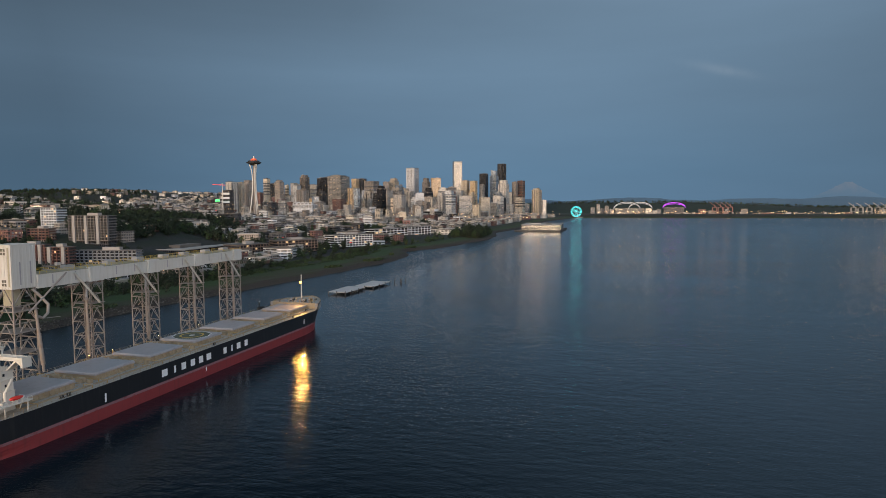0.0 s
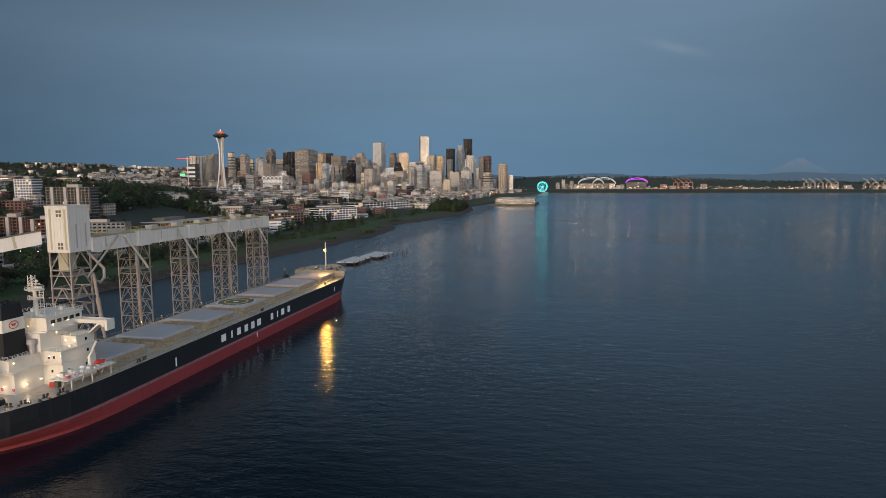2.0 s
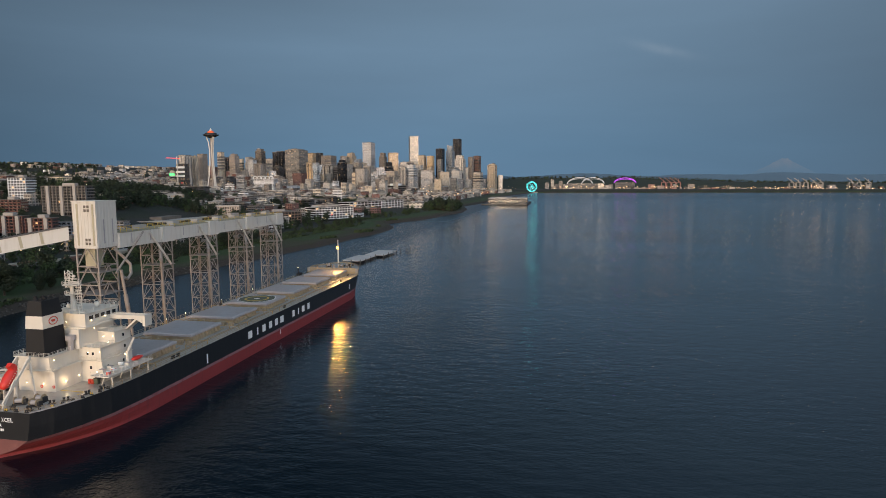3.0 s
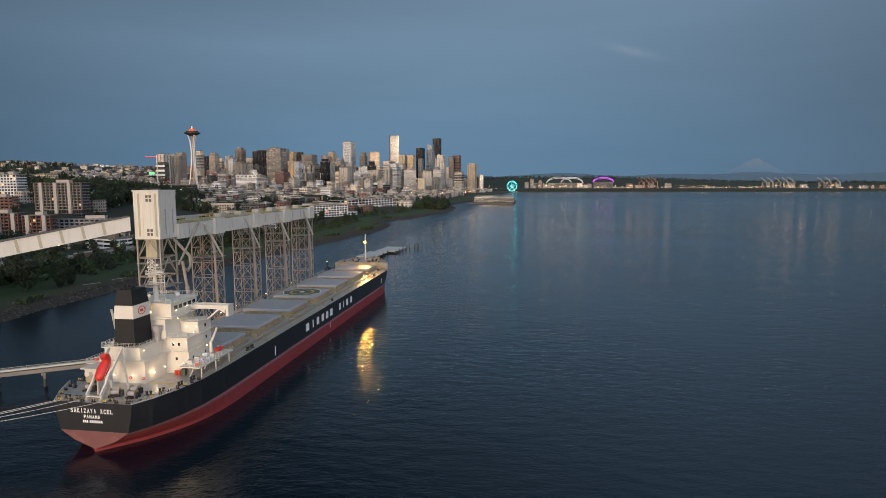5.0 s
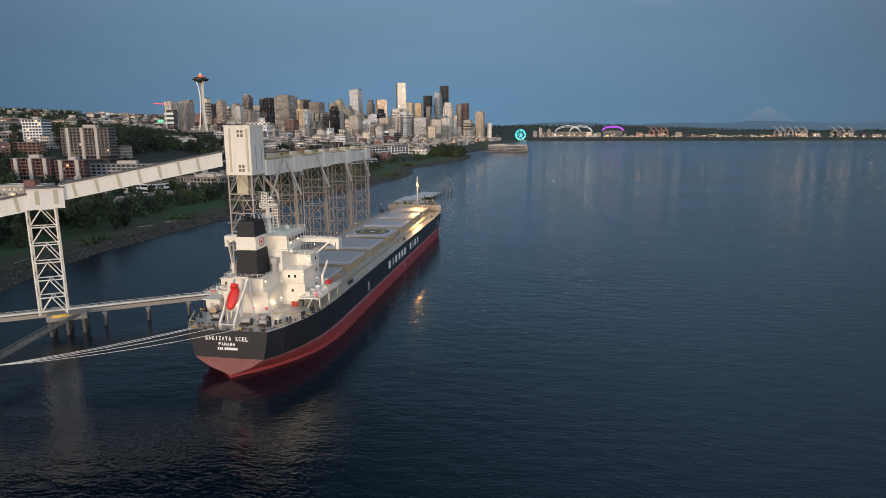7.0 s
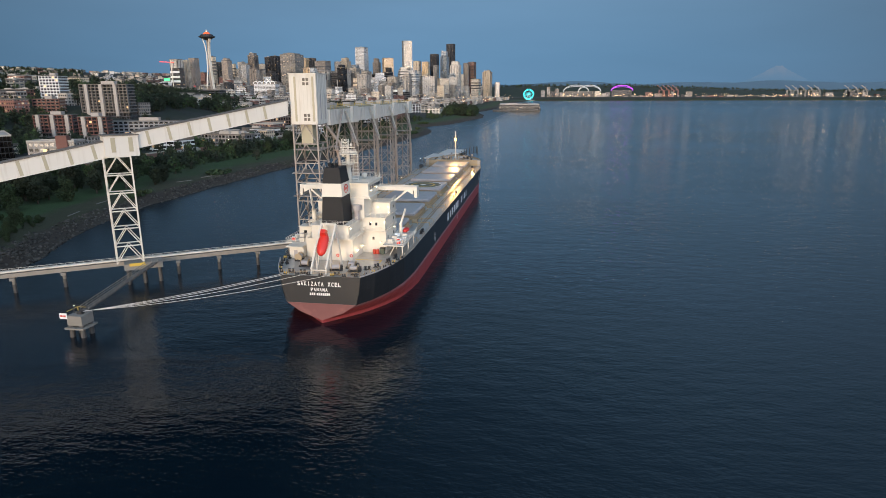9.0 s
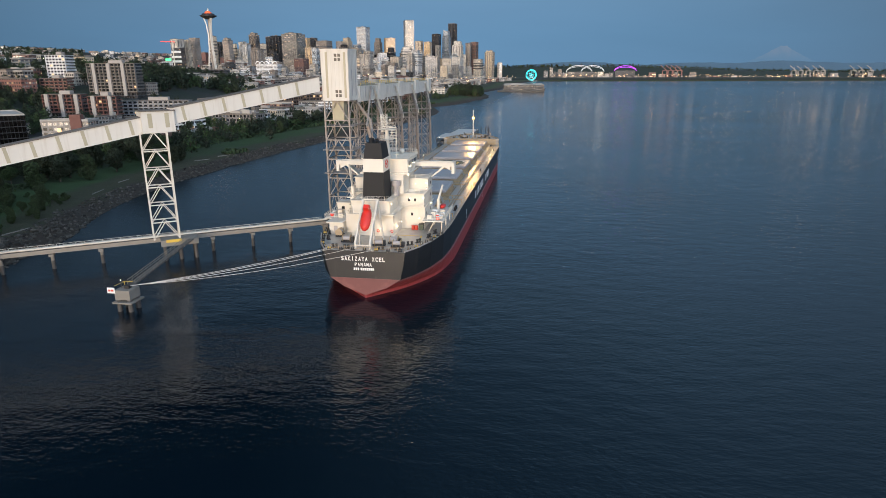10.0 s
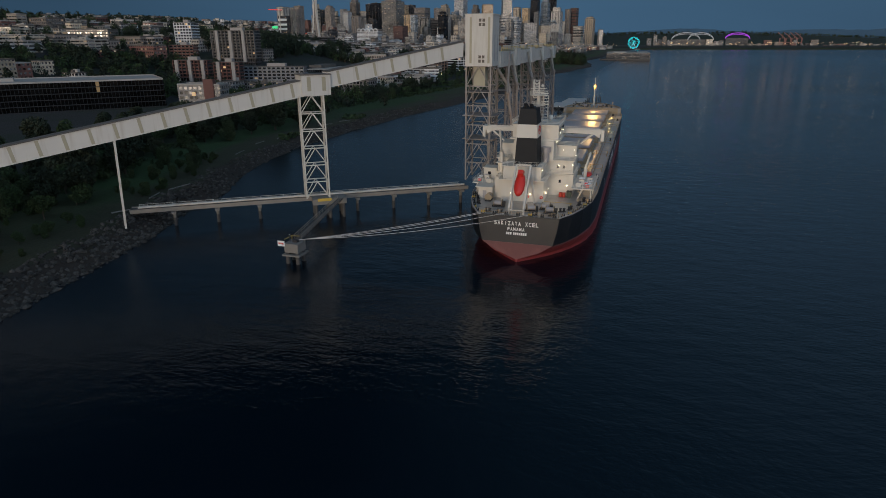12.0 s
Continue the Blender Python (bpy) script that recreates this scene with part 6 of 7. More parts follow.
tower(-523, 2000, 38, 38, 108, "white", crown=0.15)
tower(-450, 1900, 31, 31, 94, "concrete")
tower(-458, 2200, 30, 30, 118, "brick", crown=0.2)
tower(-548, 2500, 52, 52, 138, "dark", crown=0.15)
tower(-358, 2000, 42, 42, 97, "concrete")
tower(-353, 2300, 36, 36, 95, "tan")
tower(-336, 2500, 35, 35, 103, "pale")
tower(-749, 2100, 44, 44, 120, "concrete")
tower(-539, 1800, 24, 24, 89, "tan")
tower(-692, 1700, 32, 32, 87, "brick")
tower(-838, 1600, 23, 23, 82, "pale")
tower(-260, 2600, 34, 34, 96, "concrete")
tower(-192, 2900, 18, 18, 86, "pale")

# mid-rise blocks between the tall ones
fill = random.Random(15)
for k in range(84):
    y = fill.uniform(1750, 3050)
    x = -60 - (y + 100) * fill.uniform(0.10, 0.47)
    w = fill.uniform(17, 32)
    tower(x, y, w, w * fill.uniform(0.8, 1.2), fill.uniform(74, 112) + fill.choice((0, 0, 12, 26)) + 0.012 * (y - 1750),
          fill.choice(("tan", "pale", "tan", "concrete", "dark", "glass", "amber", "brown", "white", "dark", "pale", "black")), crown=fill.choice((0, 0, 0.08, 0.15)))

# observation tower with a saucer top
NX, NY = -846, 1464
NZ = height(NX, NY)
nd = thing("observation_tower", (NX, NY, NZ), "white three-legged observation tower with a saucer top", "tower")
K = (207 - NZ) / 170.0
for i in range(3):
    a = radians(90 + 120 * i)
    s = Shape()
    prof = [(0, 18.0), (40, 10.5), (80, 5.6), (112, 4.6), (135, 7.0), (150, 12.0)]
    for (za, ra), (zb, rb) in zip(prof, prof[1:]):
        for o in (-1.7, 1.7):
            dx, dy_ = -math.sin(a) * o, math.cos(a) * o
            s.bar((NX + math.cos(a) * ra + dx, NY + math.sin(a) * ra + dy_, NZ + za * K), (NX + math.cos(a) * rb + dx, NY + math.sin(a) * rb + dy_, NZ + zb * K), 2.0, 2.6)
    pieces("leg_segment", s, M["needle"], nd)
part("core", Shape().tube((NX, NY, NZ), (NX, NY, NZ + 150 * K), 3.0, 2.6, n=6), M["steel"], nd)
part("saucer", Shape().tube((NX, NY, NZ + 147 * K), (NX, NY, NZ + 154 * K), 6, 21, n=24).tube((NX, NY, NZ + 154 * K), (NX, NY, NZ + 156 * K), 21, 21, n=24).tube((NX, NY, NZ + 156 * K), (NX, NY, NZ + 160 * K), 17, 15, n=24), M["dark"], nd, "dark saucer deck")
part("saucer_roof", Shape().tube((NX, NY, NZ + 160 * K), (NX, NY, NZ + 166 * K), 11, 5, n=24), M["halo"], nd, "orange-lit roof")
part("spire", Shape().tube((NX, NY, NZ + 166 * K), (NX, NY, NZ + 172 * K), 3.0, 1.2, n=8), M["needle"], nd)

# observation wheel on the waterfront
WX, WY, WR = -46, 2995, 25
wheel = thing("fairground_ride", (WX, WY, 0), "teal-lit observation wheel on a waterfront pier", "ferris wheel")
for r in (WR, WR - 4):
    part("rim", Shape().sweep([(WX + r * math.cos(2 * math.pi * i / 40), WY, 30 + r * math.sin(2 * math.pi * i / 40)) for i in range(40)], 0.9, n=6, closed=True), M["teal"], wheel, "teal glowing rim")
for i in range(20):
    a = 2 * math.pi * i / 20
    part("spoke", Shape().bar((WX, WY, 30), (WX + WR * math.cos(a), WY, 30 + WR * math.sin(a)), 0.5), M["teal"], wheel)
part("leg", Shape().bar((WX - 14, WY, 2), (WX, WY, 30), 1.6).bar((WX + 14, WY, 2), (WX, WY, 30), 1.6), M["arch"], wheel)
part("pier_deck", Shape().box(WX - 45, WX + 30, WY - 40, WY + 60, 0.2, 4), M["concrete"], wheel)

# stadium roofs beyond the harbour
def roof_arch(xa, xb, z0, rise, y, m, label, name="stadium_arch"):
    t = thing(name, ((xa + xb) / 2, y, z0), label, "stadium", "stadium roofs")
    cx, r = (xa + xb) / 2, (xb - xa) / 2
    for dz, ww in ((0, 1.7), (-7, 1.1)):
        s = Shape().sweep([(cx - r * math.cos(math.pi * k / 24), y, z0 + (rise + dz) * math.sin(math.pi * k / 24)) for k in range(25)], ww, n=6)
        part("arch_chord", s, m, t)
    s = Shape()
    for k in range(1, 24):
        a = math.pi * k / 24
        s.bar((cx - r * math.cos(a), y, z0 + rise * math.sin(a)), (cx - r * math.cos(a), y, z0 + (rise - 7) * math.sin(a)), 0.8)
    pieces("arch_web", s, m, t)
    part("stand", Shape().box(xa + 4, xb - 4, y + 6, y + 60, 3, z0 + 2), FAC["dark"], t, "dark stands")


roof_arch(127, 259, 41, 34, 3310, M["arch"], "white steel stadium roof arch")
roof_arch(202, 319, 41, 33, 3290, M["arch"], "white steel stadium roof arch")
roof_arch(372, 481, 46, 26, 3300, M["violet"], "violet-lit stadium roof arch")


# harbour cranes
def harbour_crane(x, y, m, h=60, label=""):
    t = thing("harbour_crane", (x, y, 3), label, "crane", "container cranes")
    s = Shape()
    for dx in (-10, 10):
        for dy_ in (0, 14):
            s.bar((x + dx, y + dy_, 2), (x + dx, y + dy_, 3 + h * 0.72), 2.0)
        s.bar((x + dx, y, 3 + h * 0.35), (x + dx, y + 14, 3 + h * 0.72), 1.4)
    s.bar((x - 10, y, 3 + h * 0.4), (x + 10, y, 3 + h * 0.4), 1.8)
    s.bar((x - 10, y, 3 + h * 0.72), (x + 10, y, 3 + h * 0.72), 1.8)
    pieces("portal_beam", s, m, t)
    part("boom", Shape().bar((x + 10, y + 6, 3 + h * 0.72), (x - 24, y - 4, 3 + h * 1.12), 2.2).bar((x, y + 6, 3 + h * 0.72), (x, y + 6, 3 + h), 1.6), m, t)
    return t


M["crane_red"] = paint("faded_crane_red", (0.30, 0.14, 0.11), 0.7)
M["crane_white"] = paint("white_crane_paint", (0.34, 0.31, 0.27), 0.6)
for x in (612, 638, 662, 684):
    harbour_crane(x, 3230, M["crane_red"], 62, "faded red container crane with raised boom")
for x in (1215, 1245, 1280, 1315, 1345, 1480, 1515, 1555):
    harbour_crane(x, 3230, M["crane_white"], 58, "white container crane with raised boom")
harbour_lamp = lamp_mat("harbour_flood", (1.0, 0.66, 0.34), 1.3)
for k, x in enumerate((1228, 1262, 1300, 1330, 1495, 1530, 625, 670)):
    fl0 = thing("flood_lamp", (x, 3226, 22), "warm floodlight on a harbour crane", "lamp", "harbour floodlights")
    part("lens", Shape().ball((x, 3226, 22 + (k % 3) * 5), 2.0), harbour_lamp, fl0)

# far mountain and ridges, haze put into their colours
mtn = Shape()
prev = None
rm = random.Random(5)
for k in range(61):
    u = k / 60
    x = 1380 + u * 460
    z = 100 + 118 * max(0, 1 - abs(u - 0.48) * 2.05) ** 1.15 + rm.uniform(-3, 3)
    if abs(u - 0.48) < 0.07:
        z = min(z, 205 + rm.uniform(-2, 2))
    cur = (mtn.bm.verts.new((x, 4560, 20)), mtn.bm.verts.new((x, 4600, z)))
    if prev:
        mtn.bm.faces.new((prev[0], cur[0], cur[1], prev[1]))
    prev = cur
mt, n_, l_, b_ = nodes_of("mountain_painted_haze")
co_ = n_.new("ShaderNodeTexCoord").outputs["Object"]
nz_ = n_.new("ShaderNodeTexNoise")
nz_.inputs["Scale"].default_value, nz_.inputs["Detail"].default_value = 0.02, 5
l_.new(co_, nz_.inputs["Vector"])
sp_ = n_.new("ShaderNodeSeparateXYZ")
l_.new(co_, sp_.inputs[0])
up_ = n_.new("ShaderNodeMapRange")
up_.inputs[1].default_value, up_.inputs[2].default_value = 90.0, 205.0
l_.new(sp_.outputs[2], up_.inputs[0])
snow_ = math_node(n_, l_, "MULTIPLY", up_.outputs[0], nz_.outputs["Fac"])
# self-glowing colour, sky blue at the foot to paint in the haze
b_.inputs["Base Color"].default_value = (0, 0, 0, 1)
b_.inputs["Specular IOR Level"].default_value = 0.0
l_.new(mix_rgb(n_, l_, snow_, (0.105, 0.186, 0.275), (0.200, 0.225, 0.275)), b_.inputs["Emission Color"])
b_.inputs["Emission Strength"].default_value = 1.0
mt.cycles.emission_sampling = "NONE"
b_.inputs["Roughness"].default_value = 1.0
structure("backdrop_mountain", mtn, mt, "far snowy mountain with blue haze painted into its glow", "mountain")
# distance haze is painted here as one even blue tone
M["ridge"] = paint("ridge_haze_blue", (0.055, 0.105, 0.165), 1.0, vary=0.15, scale=0.01, bump=0)
rg = Shape()
prev = None
for k in range(121):
    x = -2600 + k * 55
    z = 98 + 22 * noise.noise((x * 0.0022, 0, 0)) + 7 * noise.noise((x * 0.011, 3, 0))
    cur = (rg.bm.verts.new((x, 4480, -2)), rg.bm.verts.new((x, 4520, z)))
    if prev:
        rg.bm.faces.new((prev[0], cur[0], cur[1], prev[1]))
    prev = cur
structure("backdrop_ridge", rg, M["ridge"], "far ridge with distance haze painted as blue-grey", "hills")

# ---- middle ground ----
def floors_block(x, y, w, d, floors, turn, z, label, name, wall_m, slab_m, fh=3.0, bays=8, posts=(), deep=1.0):
    """Apartment slab with real floor edges, recessed windows and wall piers."""
    t = thing(name, (x, y, z), label, "building", "hillside apartments")
    h = floors * fh
    part("core_wall", Shape().box(x - w / 2 + 0.8, x + w / 2 - 0.8, y - d / 2 + deep, y + d / 2 - 0.4, z - 8, z + h), wall_m, t)
    for k in range(floors + 1):
        part("floor_edge", Shape().box(x - w / 2, x + w / 2, y - d / 2, y + d / 2, z + k * fh - 0.35, z + k * fh + (0.75 if deep < 1.5 else 0.5) * (k < floors)), slab_m, t)
    bw_ = w / bays
    rear = t.children[0]
    pane = Shape().box(-bw_ * 0.32, bw_ * 0.32, -0.06, 0.06, 0.9, fh - 0.45).bm
    me = bpy.data.meshes.new("window_pane")
    pane.to_mesh(me)
    pane.free()
    lit_me = me.copy()
    me.materials.append(M["glass"])
    lit_me.materials.append(M["lit_pane"])
    rng = random.Random(int(w * 100 + floors))
    for k in range(floors):
        for i in range(bays):
            if floors * bays > 150 and i % 2:
                continue
            wp = new("window_pane", lit_me if rng.random() < 0.06 else me)
            wp.parent = rear
            wp.location = (-w / 2 + (i + 0.5) * bw_, -d / 2 + deep - 0.03, k * fh)
    pr = Shape()
    for k in range(bays + 1):
        px = x - w / 2 + k * bw_
        pr.box(px - 0.25, px + 0.25, y - d / 2 + 0.1, y - d / 2 + deep + 0.1, z, z + h)
    pieces("wall_pier", pr, slab_m, t)
    for k in posts:
        px = x - w / 2 + k * w
        part("shaft", Shape().box(px - 1.6, px + 1.6, y - d / 2 - 0.9, y - d / 2 + 1.2, z - 4, z + h + 0.3), M["shaft_wall"], t, "pale full-height shaft")
    part("roof", Shape().box(x - w / 2, x + w / 2, y - d / 2, y + d / 2, z + h + 0.1, z + h + 0.5), M["roof"], t)
    part("roof_unit", Shape().box(x - w * 0.08, x + w * 0.2, y - 3, y + 3, z + h + 0.5, z + h + 3.3), M["shaft_wall"], t)
    t.rotation_euler = (0, 0, radians(turn))
    BLOCKED.append((x - w / 2, x + w / 2, y - w / 2, y + w / 2))
    return t


M["cream_wall"] = paint("cream_render", (0.60, 0.56, 0.48), 0.8, vary=0.08, scale=0.2)
M["shaft_wall"] = paint("weathered_buff_render", (0.36, 0.33, 0.30), 0.85, vary=0.12, scale=0.3)
M["white_wall"] = paint("white_render", (0.70, 0.70, 0.68), 0.8, vary=0.06, scale=0.2)
M["brick_wall"] = paint("red_brick_wall", (0.155, 0.075, 0.060), 0.9, vary=0.15, scale=0.4)
M["grey_wall"] = paint("grey_board_wall", (0.22, 0.23, 0.245), 0.8, vary=0.12, scale=0.4)
floors_block(-391, 452, 49, 16, 9, 6, 32, "ten-storey concrete apartment slab with pale lift shafts", "apartment_block", FAC["dark"], M["apartment_grey"], 3.0, 12, (0.15, 0.46, 0.76), 2.4)
floors_block(-442, 432, 27, 12, 4, 8, 33, "brown brick apartment house with grey floor edges", "apartment_block", FAC["brown"], M["brick_wall"], 3.0, 6)
floors_block(-466, 470, 20, 18, 9, 8, 41, "white stepped apartment block with dark window bands", "apartment_block", FAC["grey"], M["white_wall"], 3.0, 6)
floors_block(-385, 372, 34, 12, 5, 10, 17, "red brick apartment house with pale shafts", "apartment_block", FAC["dark"], M["brick_wall"], 3.0, 8, (0.12, 0.5, 0.88), 1.8)
floors_block(-338, 362, 24, 12, 5, 10, 16, "red brick apartment house with pale shafts", "apartment_block", FAC["dark"], M["brick_wall"], 3.0, 6, (0.2, 0.8), 1.8)
floors_block(-312, 394, 62, 14, 4, 14, 14, "long grey apartment row with pale roof houses", "apartment_block", FAC["grey"], M["grey_wall"], 3.0, 14)
building(-381, 185, 180, 60, 17, "onyx", "office_block", 47.6, 7, "low dark glass office block with a pale roof edge", roof="roof_pale", units=2)
BLOCKED.append((-450, -290, 90, 270))
M["bronze_wall"] = paint("dark_brown_office_cladding", (0.15, 0.105, 0.08), 0.7, vary=0.15, scale=0.3)
floors_block(-250.6, 646, 58, 30, 4, 57, 8, "dark brown banded office block with flat roof", "office_block", FAC["dark"], M["bronze_wall"], 3.7, 12)
floors_block(-261, 552, 46, 30, 4, 77, 8, "dark brown banded office block with flat roof", "office_block", FAC["dark"], M["bronze_wall"], 3.7, 10)
floors_block(-218.5, 754, 68, 28, 5, 59, 8, "white gridded office block", "office_block", FAC["black"], M["white_wall"], 3.4, 13)
building(-335, 560, 60, 150, 10, "dark", "warehouse", 5, 9, "long low building with a pale flat roof", roof="roof_pale", units=2)
BLOCKED.append((-380, -250, 450, 600))
floors_block(-251, 990, 96, 28, 4, 71, 7, "dark glass office block with white floor edges", "office_block", FAC["black"], M["white_wall"], 4.4, 9)
floors_block(-222, 1078, 66, 28, 4, 73, 7, "dark glass office block with white floor edges", "office_block", FAC["glass"], M["white_wall"], 4.6, 6)
BLOCKED.append((-275, -180, 930, 1130))
shed = building(-266, 232, 30, 14, 8, "grey", "workshop", 12, 13, "low grey workshop with a red stair box", roof="roof_pale", units=1)
part("stair_box", Shape().box(-262, -255, 224, 228, 8, 25), M["brick_wall"], shed, "red clad stair box")
part("lit_door", Shape().box(-271, -268.5, 224.6, 224.9, 14, 16.6), M["lit_pane"], shed, "lit doorway")
BLOCKED.append((-282, -250, 222, 242))
RX, RY = -392, 1735
RZ = height(RX, RY)
ro = thing("round_office", (RX, RY, RZ), "round dark glass office with pale floor rings", "building")
part("wall", Shape().tube((RX, RY, RZ - 6), (RX, RY, RZ + 31), 32, n=32), FAC["black"], ro)
for k in range(6):
    part("floor_ring", Shape().tube((RX, RY, RZ + 4 + k * 5.4), (RX, RY, RZ + 5.2 + k * 5.4), 33, n=32), M["concrete"], ro, "pale floor ring")
part("roof_drum", Shape().tube((RX, RY, RZ + 32), (RX, RY, RZ + 38), 18, n=24), M["white_wall"], ro, "white drum on the roof")
BLOCKED.append((RX - 34, RX + 34, RY - 34, RY + 34))
building(-25, 1540, 100, 150, 12, "dark", "pier_shed", 3, 4, "long pier shed with dark glass and a pale roof", roof="roof_pale", units=3)
part_pier = Shape().box(-85, 30, 1440, 1620, 0.3, 3.8)
structure("pavement_pier", part_pier, M["pile"], "dark timber pier under the white shed", "pier")
BLOCKED.append((-110, 60, 1430, 1640))

rb = random.Random(21)
styles = ["pale", "tan", "brown", "pale", "brick", "grey", "cream", "cream", "grey", "white", "concrete", "dark", "brick", "white"]
lots = []
y = 110.0
while y < 2900:
    near = y < 1300
    stepx = (24 if near else 27) + y * 0.004
    x = shore_x(y) - (105 if y > 330 else 230)
    while x > -1150 - 0.1 * y:
        px, py = x + rb.uniform(-5, 5), y + rb.uniform(-6, 6)
        d = inland(px, py)
        green = noise.noise((px * 0.007, py * 0.007, 7.0)) + (0.16 if y < 640 and d > 180 else 0.0)
        wooded = smooth01(-620, -900, px) * (1 - smooth01(1000, 1400, py))
        if d > 92 and free(px, py, 8) and green < 0.20 - 0.25 * wooded and rb.random() < 0.88:
            big = smooth01(900, 2100, py)
            w, dp = rb.uniform(10, 20) + 4 * big, rb.uniform(10, 20) + 4 * big
            h = rb.choice((6, 7, 8, 9, 10, 12, 14)) * (1 + 0.9 * big)
            if rb.random() < 0.05 + 0.22 * big:
                h += rb.uniform(8, 16) + 34 * big * rb.random()
            elif rb.random() < 0.30:
                w, dp = w * rb.uniform(1.8, 2.8), dp * 1.3
            if d < 200:
                h = min(h, 13)
            if (px - 76) / (py + 124) < -0.60:
                h = min(h, 9 + 3 * rb.random())
            lots.append((math.hypot(px - 40, py + 110), px, py, w, dp, h, rb.choice(styles), rb.choice((-8, -10, -14, -6, 22)), rb.choice(("roof", "roof", "roof_pale")), rb.choice((0, 1, 1, 2))))
            x -= max(0.0, w - stepx)
            if rb.random() < 0.5 and y < 1700:
                plant(px + rb.choice((-1, 1)) * (w * 0.5 + 5), py - dp * 0.5 - 6, rt.choice(TREES), rt.uniform(0.6, 1.1))
        elif d > 92 and free(px, py, 4) and y < 1700:
            for q in range(3):
                plant(px + rb.uniform(-12, 12), py + rb.uniform(-12, 12), rt.choice(TREES), rt.uniform(0.8, 1.4))
        x -= stepx * rb.uniform(0.8, 1.3)
    y += (24 if near else 30) * rb.uniform(0.9, 1.2)
# houses up the wooded hill
for k in range(420):
    py = rb.uniform(1150, 2800)
    px = 150 + rb.uniform(-1.10, -0.66) * (py + 105)
    if px > -2500 and inland(px, py) > 300:
        lots.append((math.hypot(px - 40, py + 110) + 2000, px, py, rb.uniform(10, 22), rb.uniform(10, 16), rb.uniform(6, 10), rb.choice(styles), rb.choice((-8, -10, 22)), rb.choice(("roof", "roof_pale")), 0))
        plant(px + rb.uniform(14, 20), py - 12, rt.choice(TREES[1:4]), rt.uniform(0.6, 1.0))
lots.sort()
WORDS = {"pale": "pale grey", "tan": "tan", "brown": "brown", "brick": "red brick", "grey": "grey", "cream": "cream", "white": "white", "concrete": "buff concrete", "dark": "dark"}
for _, px, py, w, dp, h, st, turn, roof, units in lots[:285]:
    building(px, py, w, dp, h, st, "building", turn, label="%s city building with %s flat roof" % (WORDS[st], "a pale" if roof == "roof_pale" else "a grey"), roof=roof, units=units)


def far_blocks(rows):
    """The many far city blocks, joined."""
    verts, faces, mats = [], [], []
    slots = sorted(WORDS) + ["roof", "roof_pale"]
    def add(px, py, turn, x0, x1, y0, y1, z0, z1, slot):
        c, s_ = math.cos(radians(turn)), math.sin(radians(turn))
        i = len(verts)
        for z in (z0, z1):
            for x, y in ((x0, y0), (x1, y0), (x1, y1), (x0, y1)):
                verts.append((px + x * c - y * s_, py + x * s_ + y * c, z))
        for f in ((0, 3, 2, 1), (4, 5, 6, 7), (0, 1, 5, 4), (1, 2, 6, 5), (2, 3, 7, 6), (3, 0, 4, 7)):
            faces.append([i + k for k in f])
            mats.append(slots.index(slot))
    for _, px, py, w, dp, h, st, turn, roof, units in rows:
        z = height(px, py)
        add(px, py, turn, -w / 2, w / 2, -dp / 2, dp / 2, z - 8, z + h, st)
        add(px, py, turn, -w / 2 - 0.3, w / 2 + 0.3, -dp / 2 - 0.3, dp / 2 + 0.3, z + h, z + h + 0.7, roof)
        for k in range(units):
            add(px, py, turn, -w * (0.3 - 0.3 * k), -w * (0.05 - 0.3 * k), -dp * 0.2, dp * 0.15, z + h + 0.7, z + h + 3.2, "roof_pale")
    me = bpy.data.meshes.new("far_city_blocks")
    me.from_pydata(verts, [], faces)
    for k in slots:
        me.materials.append(FAC[k] if k in FAC else M[k])
    me.polygons.foreach_set("material_index", mats)
    wall_uv(me)
    tagged(new("far_city_blocks", me), "many low city blocks fading into the distance", "buildings", kind="stuff")


far_blocks(lots[285:])

# trees along the shore, then in the streets and on the hill
for k in range(210):
    y = rt.uniform(-20, 1250)
    d = rt.choice((rt.uniform(46, 74), rt.uniform(44, 78)))
    x = shore_x(y) - d
    if free(x, y) and not (-20 < y < 15 and d < 34):
        plant(x, y, rt.choice(TREES[:3]), rt.uniform(0.5, 1.0))
for k in range(190):
    y = rt.uniform(1060, 1275)
    plant(shore_x(y) - rt.uniform(14, 75), y, rt.choice(TREES[1:4]), rt.uniform(1.1, 1.9))
for k in range(330):
    y = rt.uniform(200, 1200)
    x = shore_x(y) - rt.uniform(90, 700)
    if free(x, y, 4):
        plant(x, y, rt.choice(TREES), rt.uniform(0.7, 1.3))
for cx, cy, n, sx, sy in ((-340, 500, 60, 50, 22), (-560, 330, 170, 90, 90), (-420, 280, 90, 70, 40), (-480, 410, 90, 45, 40), (-300, 280, 70, 70, 40), (-430, 340, 60, 35, 25), (-380, 415, 60, 45, 10), (-260, 430, 40, 25, 50), (-190, 150, 50, 22, 70), (-170, 10, 60, 26, 50), (-150, -60, 26, 20, 25)):
    for k in range(n):
        x, y = cx + rt.gauss(0, sx), cy + rt.gauss(0, sy)
        if inland(x, y) > 22 and free(x, y, 2):
            plant(x, y, rt.choice(TREES[:4]), rt.uniform(0.8, 1.3))
for k in range(160):
    y = rt.uniform(550, 1500)
    x = rt.uniform(-1300, -720)
    plant(x, y, rt.choice(TREES[1:]), rt.uniform(0.9, 1.5))
